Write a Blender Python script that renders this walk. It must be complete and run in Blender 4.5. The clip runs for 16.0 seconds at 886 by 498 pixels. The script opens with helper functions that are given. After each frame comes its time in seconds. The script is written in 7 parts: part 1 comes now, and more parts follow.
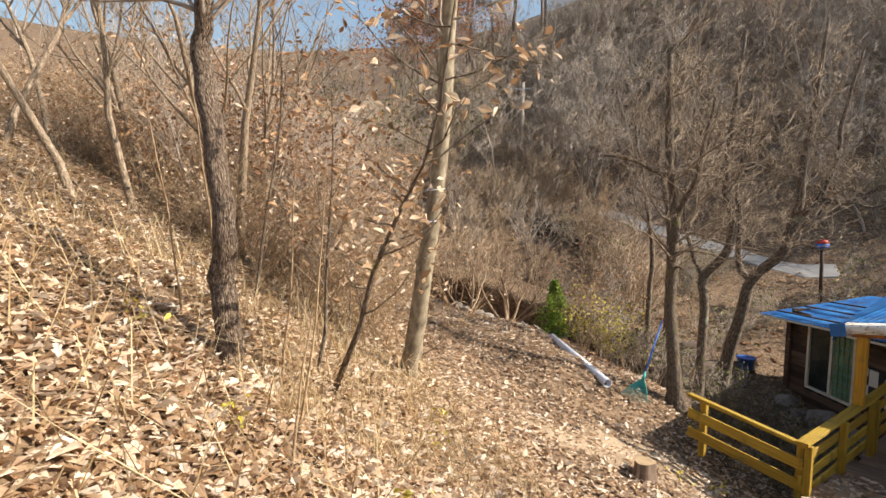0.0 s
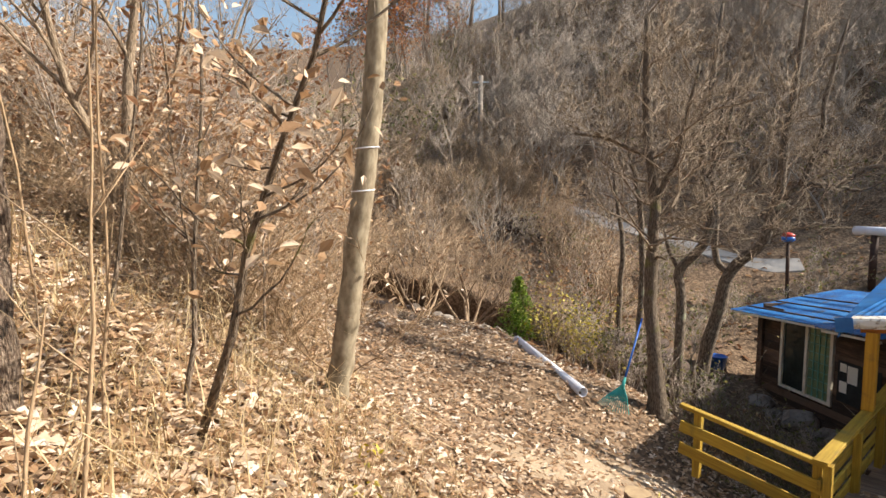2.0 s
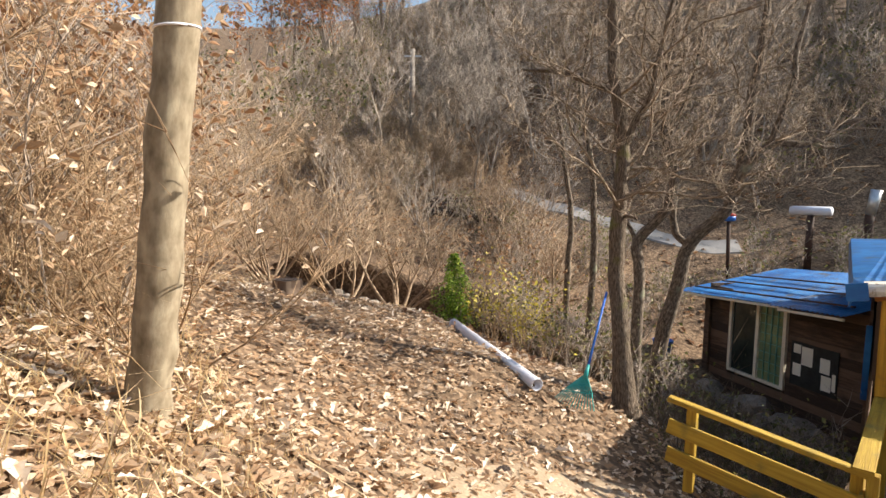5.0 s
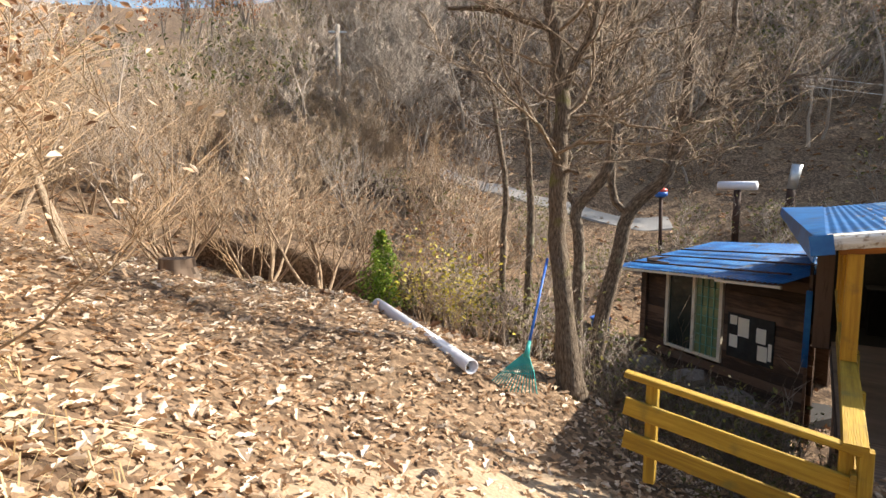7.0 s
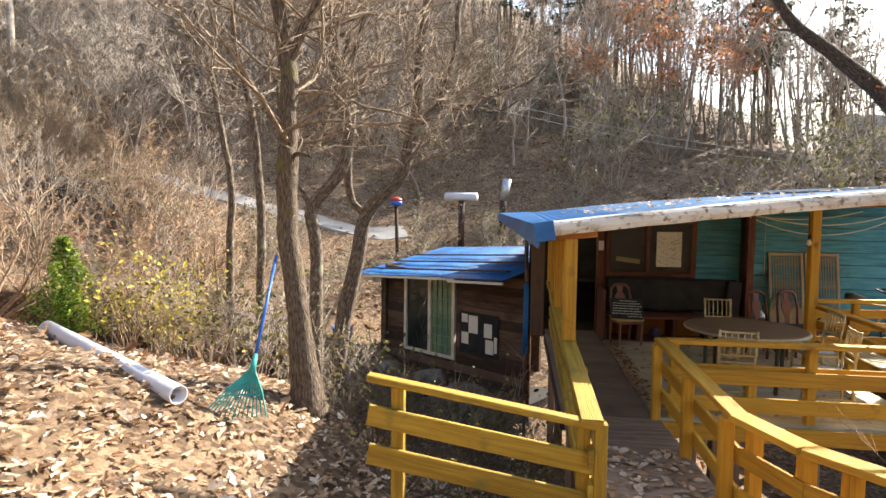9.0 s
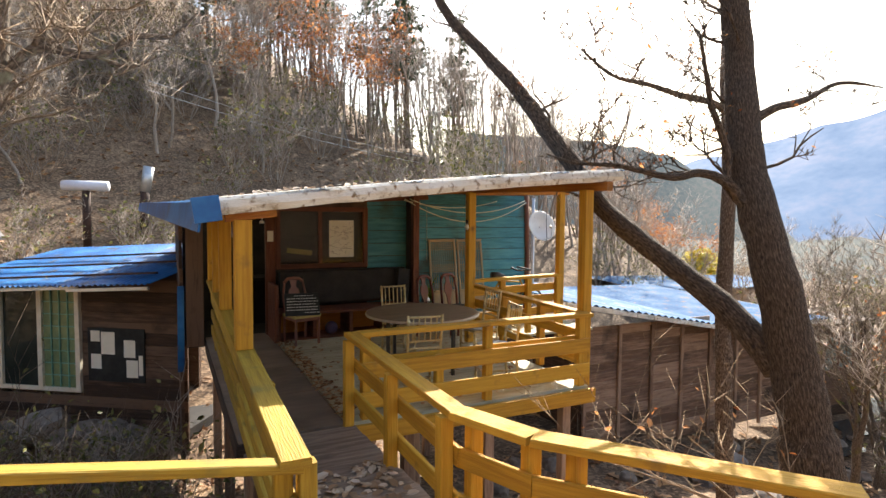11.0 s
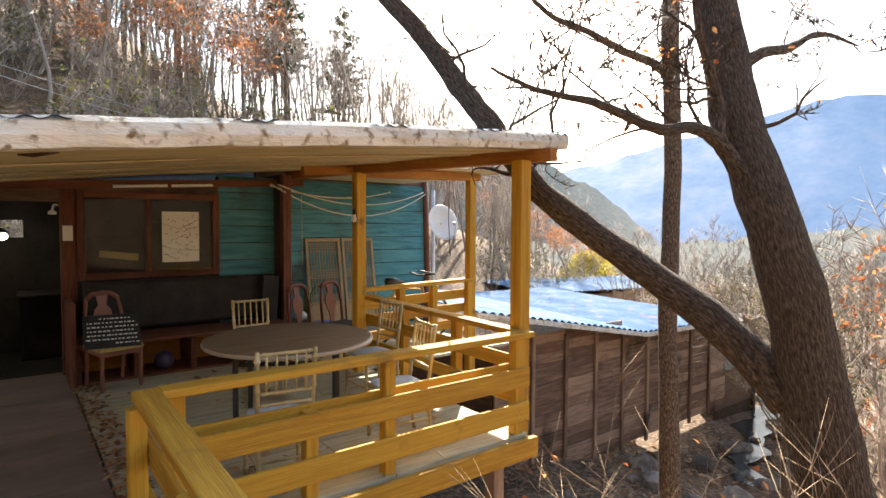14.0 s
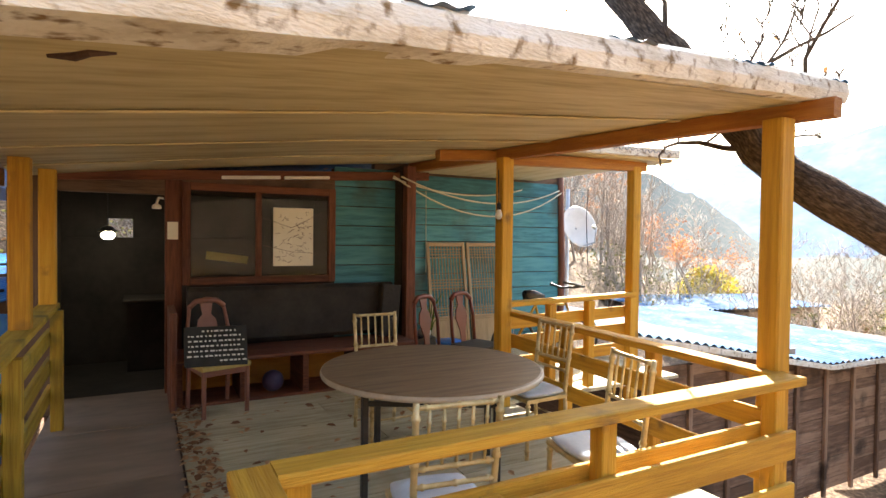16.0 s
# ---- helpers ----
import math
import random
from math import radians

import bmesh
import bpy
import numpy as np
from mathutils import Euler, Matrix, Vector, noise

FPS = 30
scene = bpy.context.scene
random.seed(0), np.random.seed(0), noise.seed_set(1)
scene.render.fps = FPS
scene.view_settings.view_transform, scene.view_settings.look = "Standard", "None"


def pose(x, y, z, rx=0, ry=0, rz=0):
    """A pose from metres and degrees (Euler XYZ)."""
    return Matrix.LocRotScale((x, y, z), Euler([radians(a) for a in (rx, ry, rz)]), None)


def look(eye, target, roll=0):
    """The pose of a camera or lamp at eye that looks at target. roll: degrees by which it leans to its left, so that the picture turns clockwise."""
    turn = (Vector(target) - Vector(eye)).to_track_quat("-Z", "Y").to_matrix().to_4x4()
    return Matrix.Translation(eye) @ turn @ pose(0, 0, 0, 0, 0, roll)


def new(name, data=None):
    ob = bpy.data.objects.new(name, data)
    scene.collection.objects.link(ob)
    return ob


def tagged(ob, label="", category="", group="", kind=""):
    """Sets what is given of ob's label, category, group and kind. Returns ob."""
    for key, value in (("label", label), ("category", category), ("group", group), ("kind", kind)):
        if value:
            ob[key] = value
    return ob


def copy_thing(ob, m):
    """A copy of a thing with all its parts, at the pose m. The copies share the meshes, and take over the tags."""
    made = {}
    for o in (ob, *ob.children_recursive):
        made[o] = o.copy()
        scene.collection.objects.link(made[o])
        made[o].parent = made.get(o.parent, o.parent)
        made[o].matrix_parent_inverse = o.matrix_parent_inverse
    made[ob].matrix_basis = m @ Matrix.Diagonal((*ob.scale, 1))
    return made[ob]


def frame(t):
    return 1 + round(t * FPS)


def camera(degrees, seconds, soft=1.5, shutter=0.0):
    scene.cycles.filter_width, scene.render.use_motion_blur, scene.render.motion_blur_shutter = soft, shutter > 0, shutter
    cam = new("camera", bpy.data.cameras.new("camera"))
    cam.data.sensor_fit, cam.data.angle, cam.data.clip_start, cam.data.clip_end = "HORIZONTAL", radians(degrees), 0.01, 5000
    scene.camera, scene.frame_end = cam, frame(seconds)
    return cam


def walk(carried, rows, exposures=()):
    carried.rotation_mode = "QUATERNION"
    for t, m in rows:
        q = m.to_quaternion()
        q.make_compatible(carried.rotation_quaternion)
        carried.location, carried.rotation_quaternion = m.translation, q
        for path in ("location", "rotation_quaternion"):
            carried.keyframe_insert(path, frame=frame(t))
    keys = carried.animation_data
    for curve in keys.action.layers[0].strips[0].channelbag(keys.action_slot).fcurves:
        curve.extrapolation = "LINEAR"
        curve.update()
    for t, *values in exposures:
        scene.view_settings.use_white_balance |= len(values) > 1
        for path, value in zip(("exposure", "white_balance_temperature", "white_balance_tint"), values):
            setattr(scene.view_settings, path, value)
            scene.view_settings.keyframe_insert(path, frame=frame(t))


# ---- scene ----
cam = camera(76.7, 16.0)
PATH = [
    (0, (1.248, -0.535, 3.861), (-0.306, 0.715, 3.71), 1.3),
    (0.5, (1.012, -0.194, 3.815), (-0.531, 1.071, 3.668), 0.9),
    (1, (0.741, 0.045, 3.757), (-0.776, 1.34, 3.613), 0.9),
    (1.5, (0.485, 0.29, 3.656), (-1.007, 1.615, 3.515), 0.9),
    (2, (0.202, 0.583, 3.542), (-1.261, 1.939, 3.405), 0.9),
    (2.5, (-0.115, 0.858, 3.403), (-1.539, 2.256, 3.264), 1.0),
    (3, (-0.331, 1.119, 3.319), (-1.713, 2.557, 3.176), 0.8),
    (3.5, (-0.496, 1.437, 3.212), (-1.846, 2.905, 3.07), 0.7),
    (4, (-0.715, 1.693, 3.09), (-2.041, 3.184, 2.946), 0.8),
    (4.2, (-0.804, 1.787, 3.064), (-2.123, 3.284, 2.921), 1.0),
    (6.3, (-1.491, 2.69, 2.659), (-2.692, 4.278, 2.468), 0.6),
    (6.5, (-1.53, 2.807, 2.619), (-2.708, 4.412, 2.427), 0.5),
    (7, (-1.638, 3.09, 2.532), (-2.747, 4.744, 2.344), 0.4),
    (7.5, (-1.707, 3.301, 2.441), (-2.725, 5.012, 2.257), 0.4),
    (8, (-1.752, 3.483, 2.388), (-2.558, 5.307, 2.225), 0.4),
    (8.5, (-1.803, 3.685, 2.293), (-2.338, 5.607, 2.149), 0.5),
    (9, (-1.849, 3.896, 2.231), (-2.12, 5.873, 2.11), 0.7),
    (9.5, (-1.887, 4.11, 2.158), (-1.874, 6.106, 2.042), 0.7),
    (10, (-1.936, 4.373, 2.139), (-1.546, 6.331, 2.026), 0.8),
    (10.2, (-1.938, 4.487, 2.11), (-1.416, 6.414, 1.997), 0.7),
    (12.3, (-1.483, 5.907, 1.963), (-0.396, 7.583, 1.873), 0.3),
    (12.5, (-1.395, 5.99, 1.952), (-0.301, 7.662, 1.868), 0.2),
    (13, (-1.197, 6.267, 1.919), (-0.072, 7.918, 1.836), 0.2),
    (13.5, (-1.026, 6.586, 1.871), (0.171, 8.187, 1.79), 0.4),
    (14, (-0.83, 6.939, 1.807), (0.389, 8.522, 1.722), 0.3),
    (14.5, (-0.727, 7.297, 1.749), (0.492, 8.88, 1.663), 0.4),
    (15, (-0.669, 7.713, 1.725), (0.538, 9.306, 1.65), 0.6),
    (15.5, (-0.603, 8.11, 1.662), (0.505, 9.775, 1.61), 0.7),
    (16, (-0.575, 8.446, 1.662), (0.368, 10.209, 1.618), 0.7),
]
walk(cam, [(t, look(eye, target, roll)) for t, eye, target, roll in PATH],
     exposures=[(0.0, 0.86), (4.0, 1.03), (7.5, 1.38), (8.5, 1.75), (9.0, 1.72), (9.5, 2.0), (10.2, 1.87), (12.5, 1.72), (13.2, 2.0), (14.0, 2.0), (14.5, 2.1), (15.0, 2.0), (16.0, 2.6)])

# ---- light: low autumn sun from behind the house ----
SUN_AZ, SUN_EL = 45.0, 35.0
world = bpy.data.worlds.new("world")
scene.world = world
world.use_nodes = True
sky = world.node_tree.nodes.new("ShaderNodeTexSky")
sky.sky_type, sky.sun_disc = "NISHITA", False
sky.sun_elevation, sky.sun_rotation = radians(SUN_EL), radians(90 - SUN_AZ)
sky.dust_density, sky.air_density = 2.0, 1.3
background = world.node_tree.nodes["Background"]
background.inputs["Strength"].default_value = 0.1
world.node_tree.links.new(sky.outputs["Color"], background.inputs["Color"])
sun_data = bpy.data.lights.new("sun", "SUN")
sun_data.energy, sun_data.angle, sun_data.color = 5.0, radians(0.5), (1.0, 0.92, 0.81)
sun = new("sun", sun_data)
sun.matrix_world = look((40 * math.cos(radians(SUN_AZ)), 40 * math.sin(radians(SUN_AZ)), 40 * math.tan(radians(SUN_EL))), (0, 0, 0))


# ---- materials ----
def material(name, colours, scale=4.0, stretch=(1, 1, 1), rough=0.7, bump=0.3, bump_scale=None, coords="Object", fine=0.35,
             metal=0.0, gloss=0.35, spread=0.0, island=0.0, stain=None, stain_at=0.62, stain_scale=1.2, alpha=0.0, trans=0.0, relief=0.02):
    """Colours run from dark to light along a coarse noise; a fine one adds grain; stain is a blotchy second tone."""
    m = bpy.data.materials.new(name)
    m.use_nodes = True
    nt = m.node_tree
    nd, ln = nt.nodes, nt.links
    bsdf = nd["Principled BSDF"]
    tc = nd.new("ShaderNodeTexCoord")
    mp = nd.new("ShaderNodeMapping")
    mp.inputs["Scale"].default_value = stretch
    ln.new(tc.outputs[coords], mp.inputs["Vector"])
    n1 = nd.new("ShaderNodeTexNoise")
    n1.inputs["Scale"].default_value, n1.inputs["Detail"].default_value = scale, 6
    n2 = nd.new("ShaderNodeTexNoise")
    n2.inputs["Scale"].default_value, n2.inputs["Detail"].default_value = bump_scale or scale * 6, 8
    for n in (n1, n2):
        ln.new(mp.outputs[0], n.inputs["Vector"])
    mixf = nd.new("ShaderNodeMath")
    mixf.operation = "MULTIPLY_ADD"
    mixf.inputs[1].default_value = fine
    sub = nd.new("ShaderNodeMath")
    sub.operation = "MULTIPLY_ADD"
    sub.inputs[1].default_value, sub.inputs[2].default_value = 1.0, -fine * 0.5
    ln.new(n1.outputs["Fac"], sub.inputs[0])
    ln.new(n2.outputs["Fac"], mixf.inputs[0])
    ln.new(sub.outputs[0], mixf.inputs[2])
    fac = mixf.outputs[0]
    for amount, node, out in ((spread, "ShaderNodeObjectInfo", "Random"), (island, "ShaderNodeNewGeometry", "Random Per Island")):
        if amount:
            info = nd.new(node)
            add = nd.new("ShaderNodeMath")
            add.operation = "MULTIPLY_ADD"
            add.inputs[1].default_value = amount
            shift = nd.new("ShaderNodeMath")
            shift.operation = "SUBTRACT"
            shift.inputs[1].default_value = amount / 2
            ln.new(info.outputs[out], add.inputs[0])
            ln.new(fac, add.inputs[2])
            ln.new(add.outputs[0], shift.inputs[0])
            fac = shift.outputs[0]
    ramp = nd.new("ShaderNodeValToRGB")
    els = ramp.color_ramp.elements
    while len(els) < len(colours):
        els.new(0.5)
    for k, c in enumerate(colours):
        els[k].position = 0.28 + 0.44 * k / max(1, len(colours) - 1)
        els[k].color = (*c, 1)
    ln.new(fac, ramp.inputs["Fac"])
    col = ramp.outputs["Color"]
    if stain:
        n3 = nd.new("ShaderNodeTexNoise")
        n3.inputs["Scale"].default_value, n3.inputs["Detail"].default_value = stain_scale, 9
        ln.new(tc.outputs["Object"], n3.inputs["Vector"])
        r3 = nd.new("ShaderNodeValToRGB")
        r3.color_ramp.elements[0].position, r3.color_ramp.elements[1].position = stain_at - 0.05, stain_at + 0.09
        ln.new(n3.outputs["Fac"], r3.inputs["Fac"])
        mx = nd.new("ShaderNodeMixRGB")
        mx.inputs["Color2"].default_value = (*stain, 1)
        ln.new(r3.outputs["Color"], mx.inputs["Fac"])
        ln.new(col, mx.inputs["Color1"])
        col = mx.outputs["Color"]
    ln.new(col, bsdf.inputs["Base Color"])
    bsdf.inputs["Roughness"].default_value, bsdf.inputs["Metallic"].default_value = rough, metal
    bsdf.inputs["Specular IOR Level"].default_value = gloss
    if bump:
        b = nd.new("ShaderNodeBump")
        b.inputs["Strength"].default_value, b.inputs["Distance"].default_value = bump, relief
        ln.new(n2.outputs["Fac"], b.inputs["Height"])
        ln.new(b.outputs[0], bsdf.inputs["Normal"])
    if trans:
        tr = nd.new("ShaderNodeBsdfTranslucent")
        ln.new(col, tr.inputs["Color"])
        sh = nd.new("ShaderNodeMixShader")
        sh.inputs[0].default_value = trans
        ln.new(bsdf.outputs[0], sh.inputs[1])
        ln.new(tr.outputs[0], sh.inputs[2])
        ln.new(sh.outputs[0], nd["Material Output"].inputs["Surface"])
    return m


def wood(name, colours, **kw):
    base = dict(scale=2.2, stretch=(0.9, 9, 1), rough=0.72, bump=0.5, bump_scale=9, coords="UV", spread=0.35, fine=0.4)
    base.update(kw)
    return material(name, colours, **base)


def bark(name, colours, **kw):
    base = dict(scale=5, stretch=(2.2, 6.0, 1), rough=0.9, bump=1.0, bump_scale=9, coords="UV", fine=0.8, relief=0.05)
    base.update(kw)
    return material(name, colours, **base)


YELLOW = wood("yellow_stained_wood", [(0.4, 0.195, 0.016), (0.52, 0.275, 0.024), (0.6, 0.34, 0.035)], stretch=(0.7, 14, 1), stain=(0.2, 0.11, 0.03), stain_at=0.67, stain_scale=4)
LEMON = wood("lemon_stained_wood", [(0.27, 0.16, 0.016), (0.38, 0.24, 0.024), (0.47, 0.32, 0.04)], stretch=(0.7, 14, 1), stain=(0.2, 0.15, 0.03), stain_at=0.62, stain_scale=4)
ORANGE = wood("orange_beam_wood", [(0.30, 0.11, 0.02), (0.45, 0.2, 0.035)])
REDWOOD = wood("red_brown_wood", [(0.07, 0.024, 0.014), (0.14, 0.05, 0.028), (0.2, 0.075, 0.04)])
DARKWOOD = wood("dark_board", [(0.042, 0.025, 0.016), (0.088, 0.052, 0.033), (0.15, 0.094, 0.062)], spread=0.6, stain=(0.04, 0.026, 0.018), stain_at=0.6)
GREYWOOD = wood("weathered_fence_board", [(0.15, 0.09, 0.058), (0.27, 0.17, 0.115), (0.4, 0.27, 0.185)], spread=0.5, stain=(0.07, 0.045, 0.03), stain_at=0.6)
PLANKDARK = wood("walkway_board", [(0.17, 0.115, 0.078), (0.28, 0.2, 0.14), (0.37, 0.275, 0.195)], spread=0.3, stain=(0.08, 0.055, 0.035), stain_at=0.6)
WALKPANEL = wood("walkway_panel", [(0.15, 0.11, 0.08), (0.2, 0.148, 0.107), (0.25, 0.187, 0.137)], stretch=(0.5, 1.3, 1), bump=0.08, spread=0.15, stain=(0.1, 0.07, 0.048), stain_at=0.64)
PLANKLIGHT = wood("pale_deck_board", [(0.34, 0.3, 0.19), (0.46, 0.42, 0.28), (0.55, 0.51, 0.36)], spread=0.25, stain=(0.22, 0.18, 0.1), stain_at=0.6)
CEILING = wood("plywood_ceiling", [(0.38, 0.3, 0.15), (0.52, 0.43, 0.23), (0.6, 0.51, 0.3)], stretch=(0.5, 3, 1), bump=0.15, spread=0.25, stain=(0.3, 0.18, 0.08), stain_at=0.68)
FASCIA = material("weathered_white_fascia", [(0.52, 0.45, 0.34), (0.74, 0.69, 0.59), (0.8, 0.77, 0.7)], scale=3, stretch=(1, 1, 4), rough=0.8, bump=0.6, bump_scale=30,
                  stain=(0.22, 0.14, 0.065), stain_at=0.6, stain_scale=14)
BLUE = material("blue_painted_steel", [(0.008, 0.06, 0.2), (0.014, 0.12, 0.34), (0.04, 0.2, 0.46)], scale=1.4, rough=0.36, bump=0.1, stain=(0.06, 0.07, 0.09), stain_at=0.6, stain_scale=2.5)
PALEBLUE = material("faded_blue_sheet", [(0.03, 0.1, 0.23), (0.07, 0.16, 0.3), (0.17, 0.25, 0.34)], scale=1.2, gloss=0.08, rough=0.8, bump=0.1, stain=(0.3, 0.22, 0.15), stain_at=0.64, stain_scale=2.5)
TEAL = wood("teal_painted_board", [(0.03, 0.13, 0.165), (0.055, 0.22, 0.27), (0.09, 0.29, 0.33)], spread=0.3, bump=0.25, rough=0.6, stain=(0.06, 0.09, 0.08), stain_at=0.64)
STEEL = material("galvanised_steel", [(0.42, 0.43, 0.44), (0.62, 0.63, 0.63)], scale=6, rough=0.4, metal=0.7, bump=0.05)
RUST = material("rusty_steel", [(0.03, 0.018, 0.013), (0.09, 0.045, 0.028)], scale=6, rough=0.8, bump=0.4)
PVC = material("pvc_pipe", [(0.62, 0.62, 0.68), (0.76, 0.76, 0.8)], scale=2, rough=0.35, bump=0.05, stain=(0.4, 0.34, 0.26), stain_at=0.68, stain_scale=4)
# near-black colour standing in for the shade of unlit interiors
SHADEBLACK = material("shade_black", [(0.012, 0.011, 0.01), (0.035, 0.03, 0.026)], scale=2, rough=0.8, bump=0.2)
PAPER = material("paper", [(0.72, 0.69, 0.58), (0.82, 0.8, 0.7)], scale=3, rough=0.9, bump=0.05)
INK = material("ink", [(0.09, 0.06, 0.05), (0.18, 0.12, 0.1)], scale=5, rough=0.9, bump=0)
BLACKBOARD = material("blackboard", [(0.012, 0.013, 0.013), (0.03, 0.032, 0.03)], scale=6, rough=0.75, bump=0.1)
CHALK = material("chalk", [(0.5, 0.5, 0.47), (0.75, 0.75, 0.7)], scale=40, rough=0.95, bump=0)
FRAMEWHITE = material("cream_frame", [(0.62, 0.56, 0.43), (0.78, 0.73, 0.6)], scale=5, rough=0.5, bump=0.1)
BARKBROWN = bark("oak_bark", [(0.06, 0.038, 0.025), (0.19, 0.13, 0.088), (0.4, 0.31, 0.225)], stretch=(3.5, 8, 1), relief=0.08)
BARKGREY = bark("grey_smooth_bark", [(0.15, 0.115, 0.07), (0.26, 0.21, 0.14), (0.38, 0.32, 0.22)], bump=0.25, stretch=(1.6, 2.2, 1), relief=0.012, fine=0.4, stain=(0.4, 0.36, 0.26), stain_at=0.7, stain_scale=2)
BANKBARK = bark("pale_bank_bark", [(0.13, 0.095, 0.06), (0.27, 0.2, 0.135), (0.42, 0.33, 0.235)], bump=0.6, stretch=(2.4, 5, 1))
BARKCURVE = bark("grey_brown_bark", [(0.055, 0.04, 0.027), (0.135, 0.1, 0.07), (0.29, 0.23, 0.17)], bump=0.5, stretch=(1.8, 3.5, 1), relief=0.02, stain=(0.3, 0.3, 0.2), stain_at=0.66, stain_scale=3)
LEANPANE = material("dusty_pane", [(0.12, 0.16, 0.16), (0.22, 0.27, 0.26)], scale=2, rough=0.15, bump=0.05)
SHRUBBARK = bark("pale_shrub_bark", [(0.2, 0.135, 0.085), (0.45, 0.335, 0.22)], bump=0.3, spread=0.2)
BARKDARK = bark("dark_bark", [(0.07, 0.048, 0.032), (0.17, 0.125, 0.085), (0.3, 0.235, 0.17)], stain=(0.2, 0.2, 0.03), stain_at=0.64, stain_scale=2.2)
BARKDEEP = bark("deep_furrowed_bark", [(0.04, 0.026, 0.017), (0.125, 0.084, 0.054), (0.25, 0.175, 0.115)], bump=1.0, stretch=(2.6, 7, 1), relief=0.09)
PALETWIG = bark("pale_twig", [(0.17, 0.135, 0.105), (0.43, 0.365, 0.3)], bump=0.3)
TWIG = bark("twig", [(0.22, 0.175, 0.138), (0.46, 0.385, 0.315)], bump=0.3, spread=0.3)
TANTWIG = bark("tan_twig", [(0.26, 0.17, 0.095), (0.44, 0.31, 0.185)], bump=0.3, spread=0.3)
LEAFTAN = material("dead_oak_leaf", [(0.33, 0.2, 0.105), (0.45, 0.295, 0.17), (0.56, 0.4, 0.255), (0.68, 0.54, 0.39)], scale=9, rough=0.62, bump=0.2, island=0.9, fine=0.2, trans=0.25)
LEAFPALE = material("bleached_oak_leaf", [(0.42, 0.28, 0.17), (0.62, 0.48, 0.34), (0.74, 0.63, 0.5)], scale=9, rough=0.6, bump=0.2, island=0.9, fine=0.2, trans=0.2)
LEAFBROWN = material("dead_brown_leaf", [(0.2, 0.1, 0.05), (0.37, 0.2, 0.1), (0.52, 0.33, 0.18)], scale=9, rough=0.65, bump=0.2, island=0.8, fine=0.2, trans=0.35)
LEAFRUST = material("rust_leaf", [(0.3, 0.09, 0.03), (0.5, 0.19, 0.06), (0.6, 0.3, 0.12)], scale=9, rough=0.65, bump=0.1, island=0.8, trans=0.45)
LEAFGREEN = material("evergreen_leaf", [(0.08, 0.16, 0.015), (0.19, 0.31, 0.03), (0.34, 0.44, 0.07)], scale=9, rough=0.55, bump=0.1, island=0.8, trans=0.3)
LEAFOLIVE = material("olive_leaf", [(0.08, 0.085, 0.025), (0.17, 0.17, 0.05), (0.3, 0.26, 0.09)], scale=9, rough=0.55, bump=0.1, island=0.8, trans=0.3)
LEAFYELLOW = material("yellow_leaf", [(0.4, 0.32, 0.03), (0.62, 0.52, 0.06), (0.7, 0.62, 0.16)], scale=9, rough=0.55, bump=0.1, island=0.7, trans=0.35)
PINE = material("pine_needles", [(0.014, 0.03, 0.014), (0.035, 0.065, 0.028), (0.06, 0.09, 0.04)], scale=6, rough=0.6, bump=0, island=0.8, trans=0.15)
STRAW = material("dry_grass", [(0.36, 0.235, 0.11), (0.54, 0.39, 0.2), (0.66, 0.52, 0.31)], scale=7, rough=0.7, bump=0, island=0.8, trans=0.3)
STONE = material("field_stone", [(0.1, 0.078, 0.06), (0.19, 0.155, 0.125), (0.29, 0.25, 0.21)], scale=3, rough=0.9, bump=0.7, bump_scale=12, spread=0.4)
LOG = bark("log_bark", [(0.05, 0.034, 0.026), (0.11, 0.075, 0.056)], spread=0.4)
CUTWOOD = material("cut_wood_end", [(0.3, 0.2, 0.11), (0.48, 0.35, 0.2)], scale=8, rough=0.85, bump=0.3)


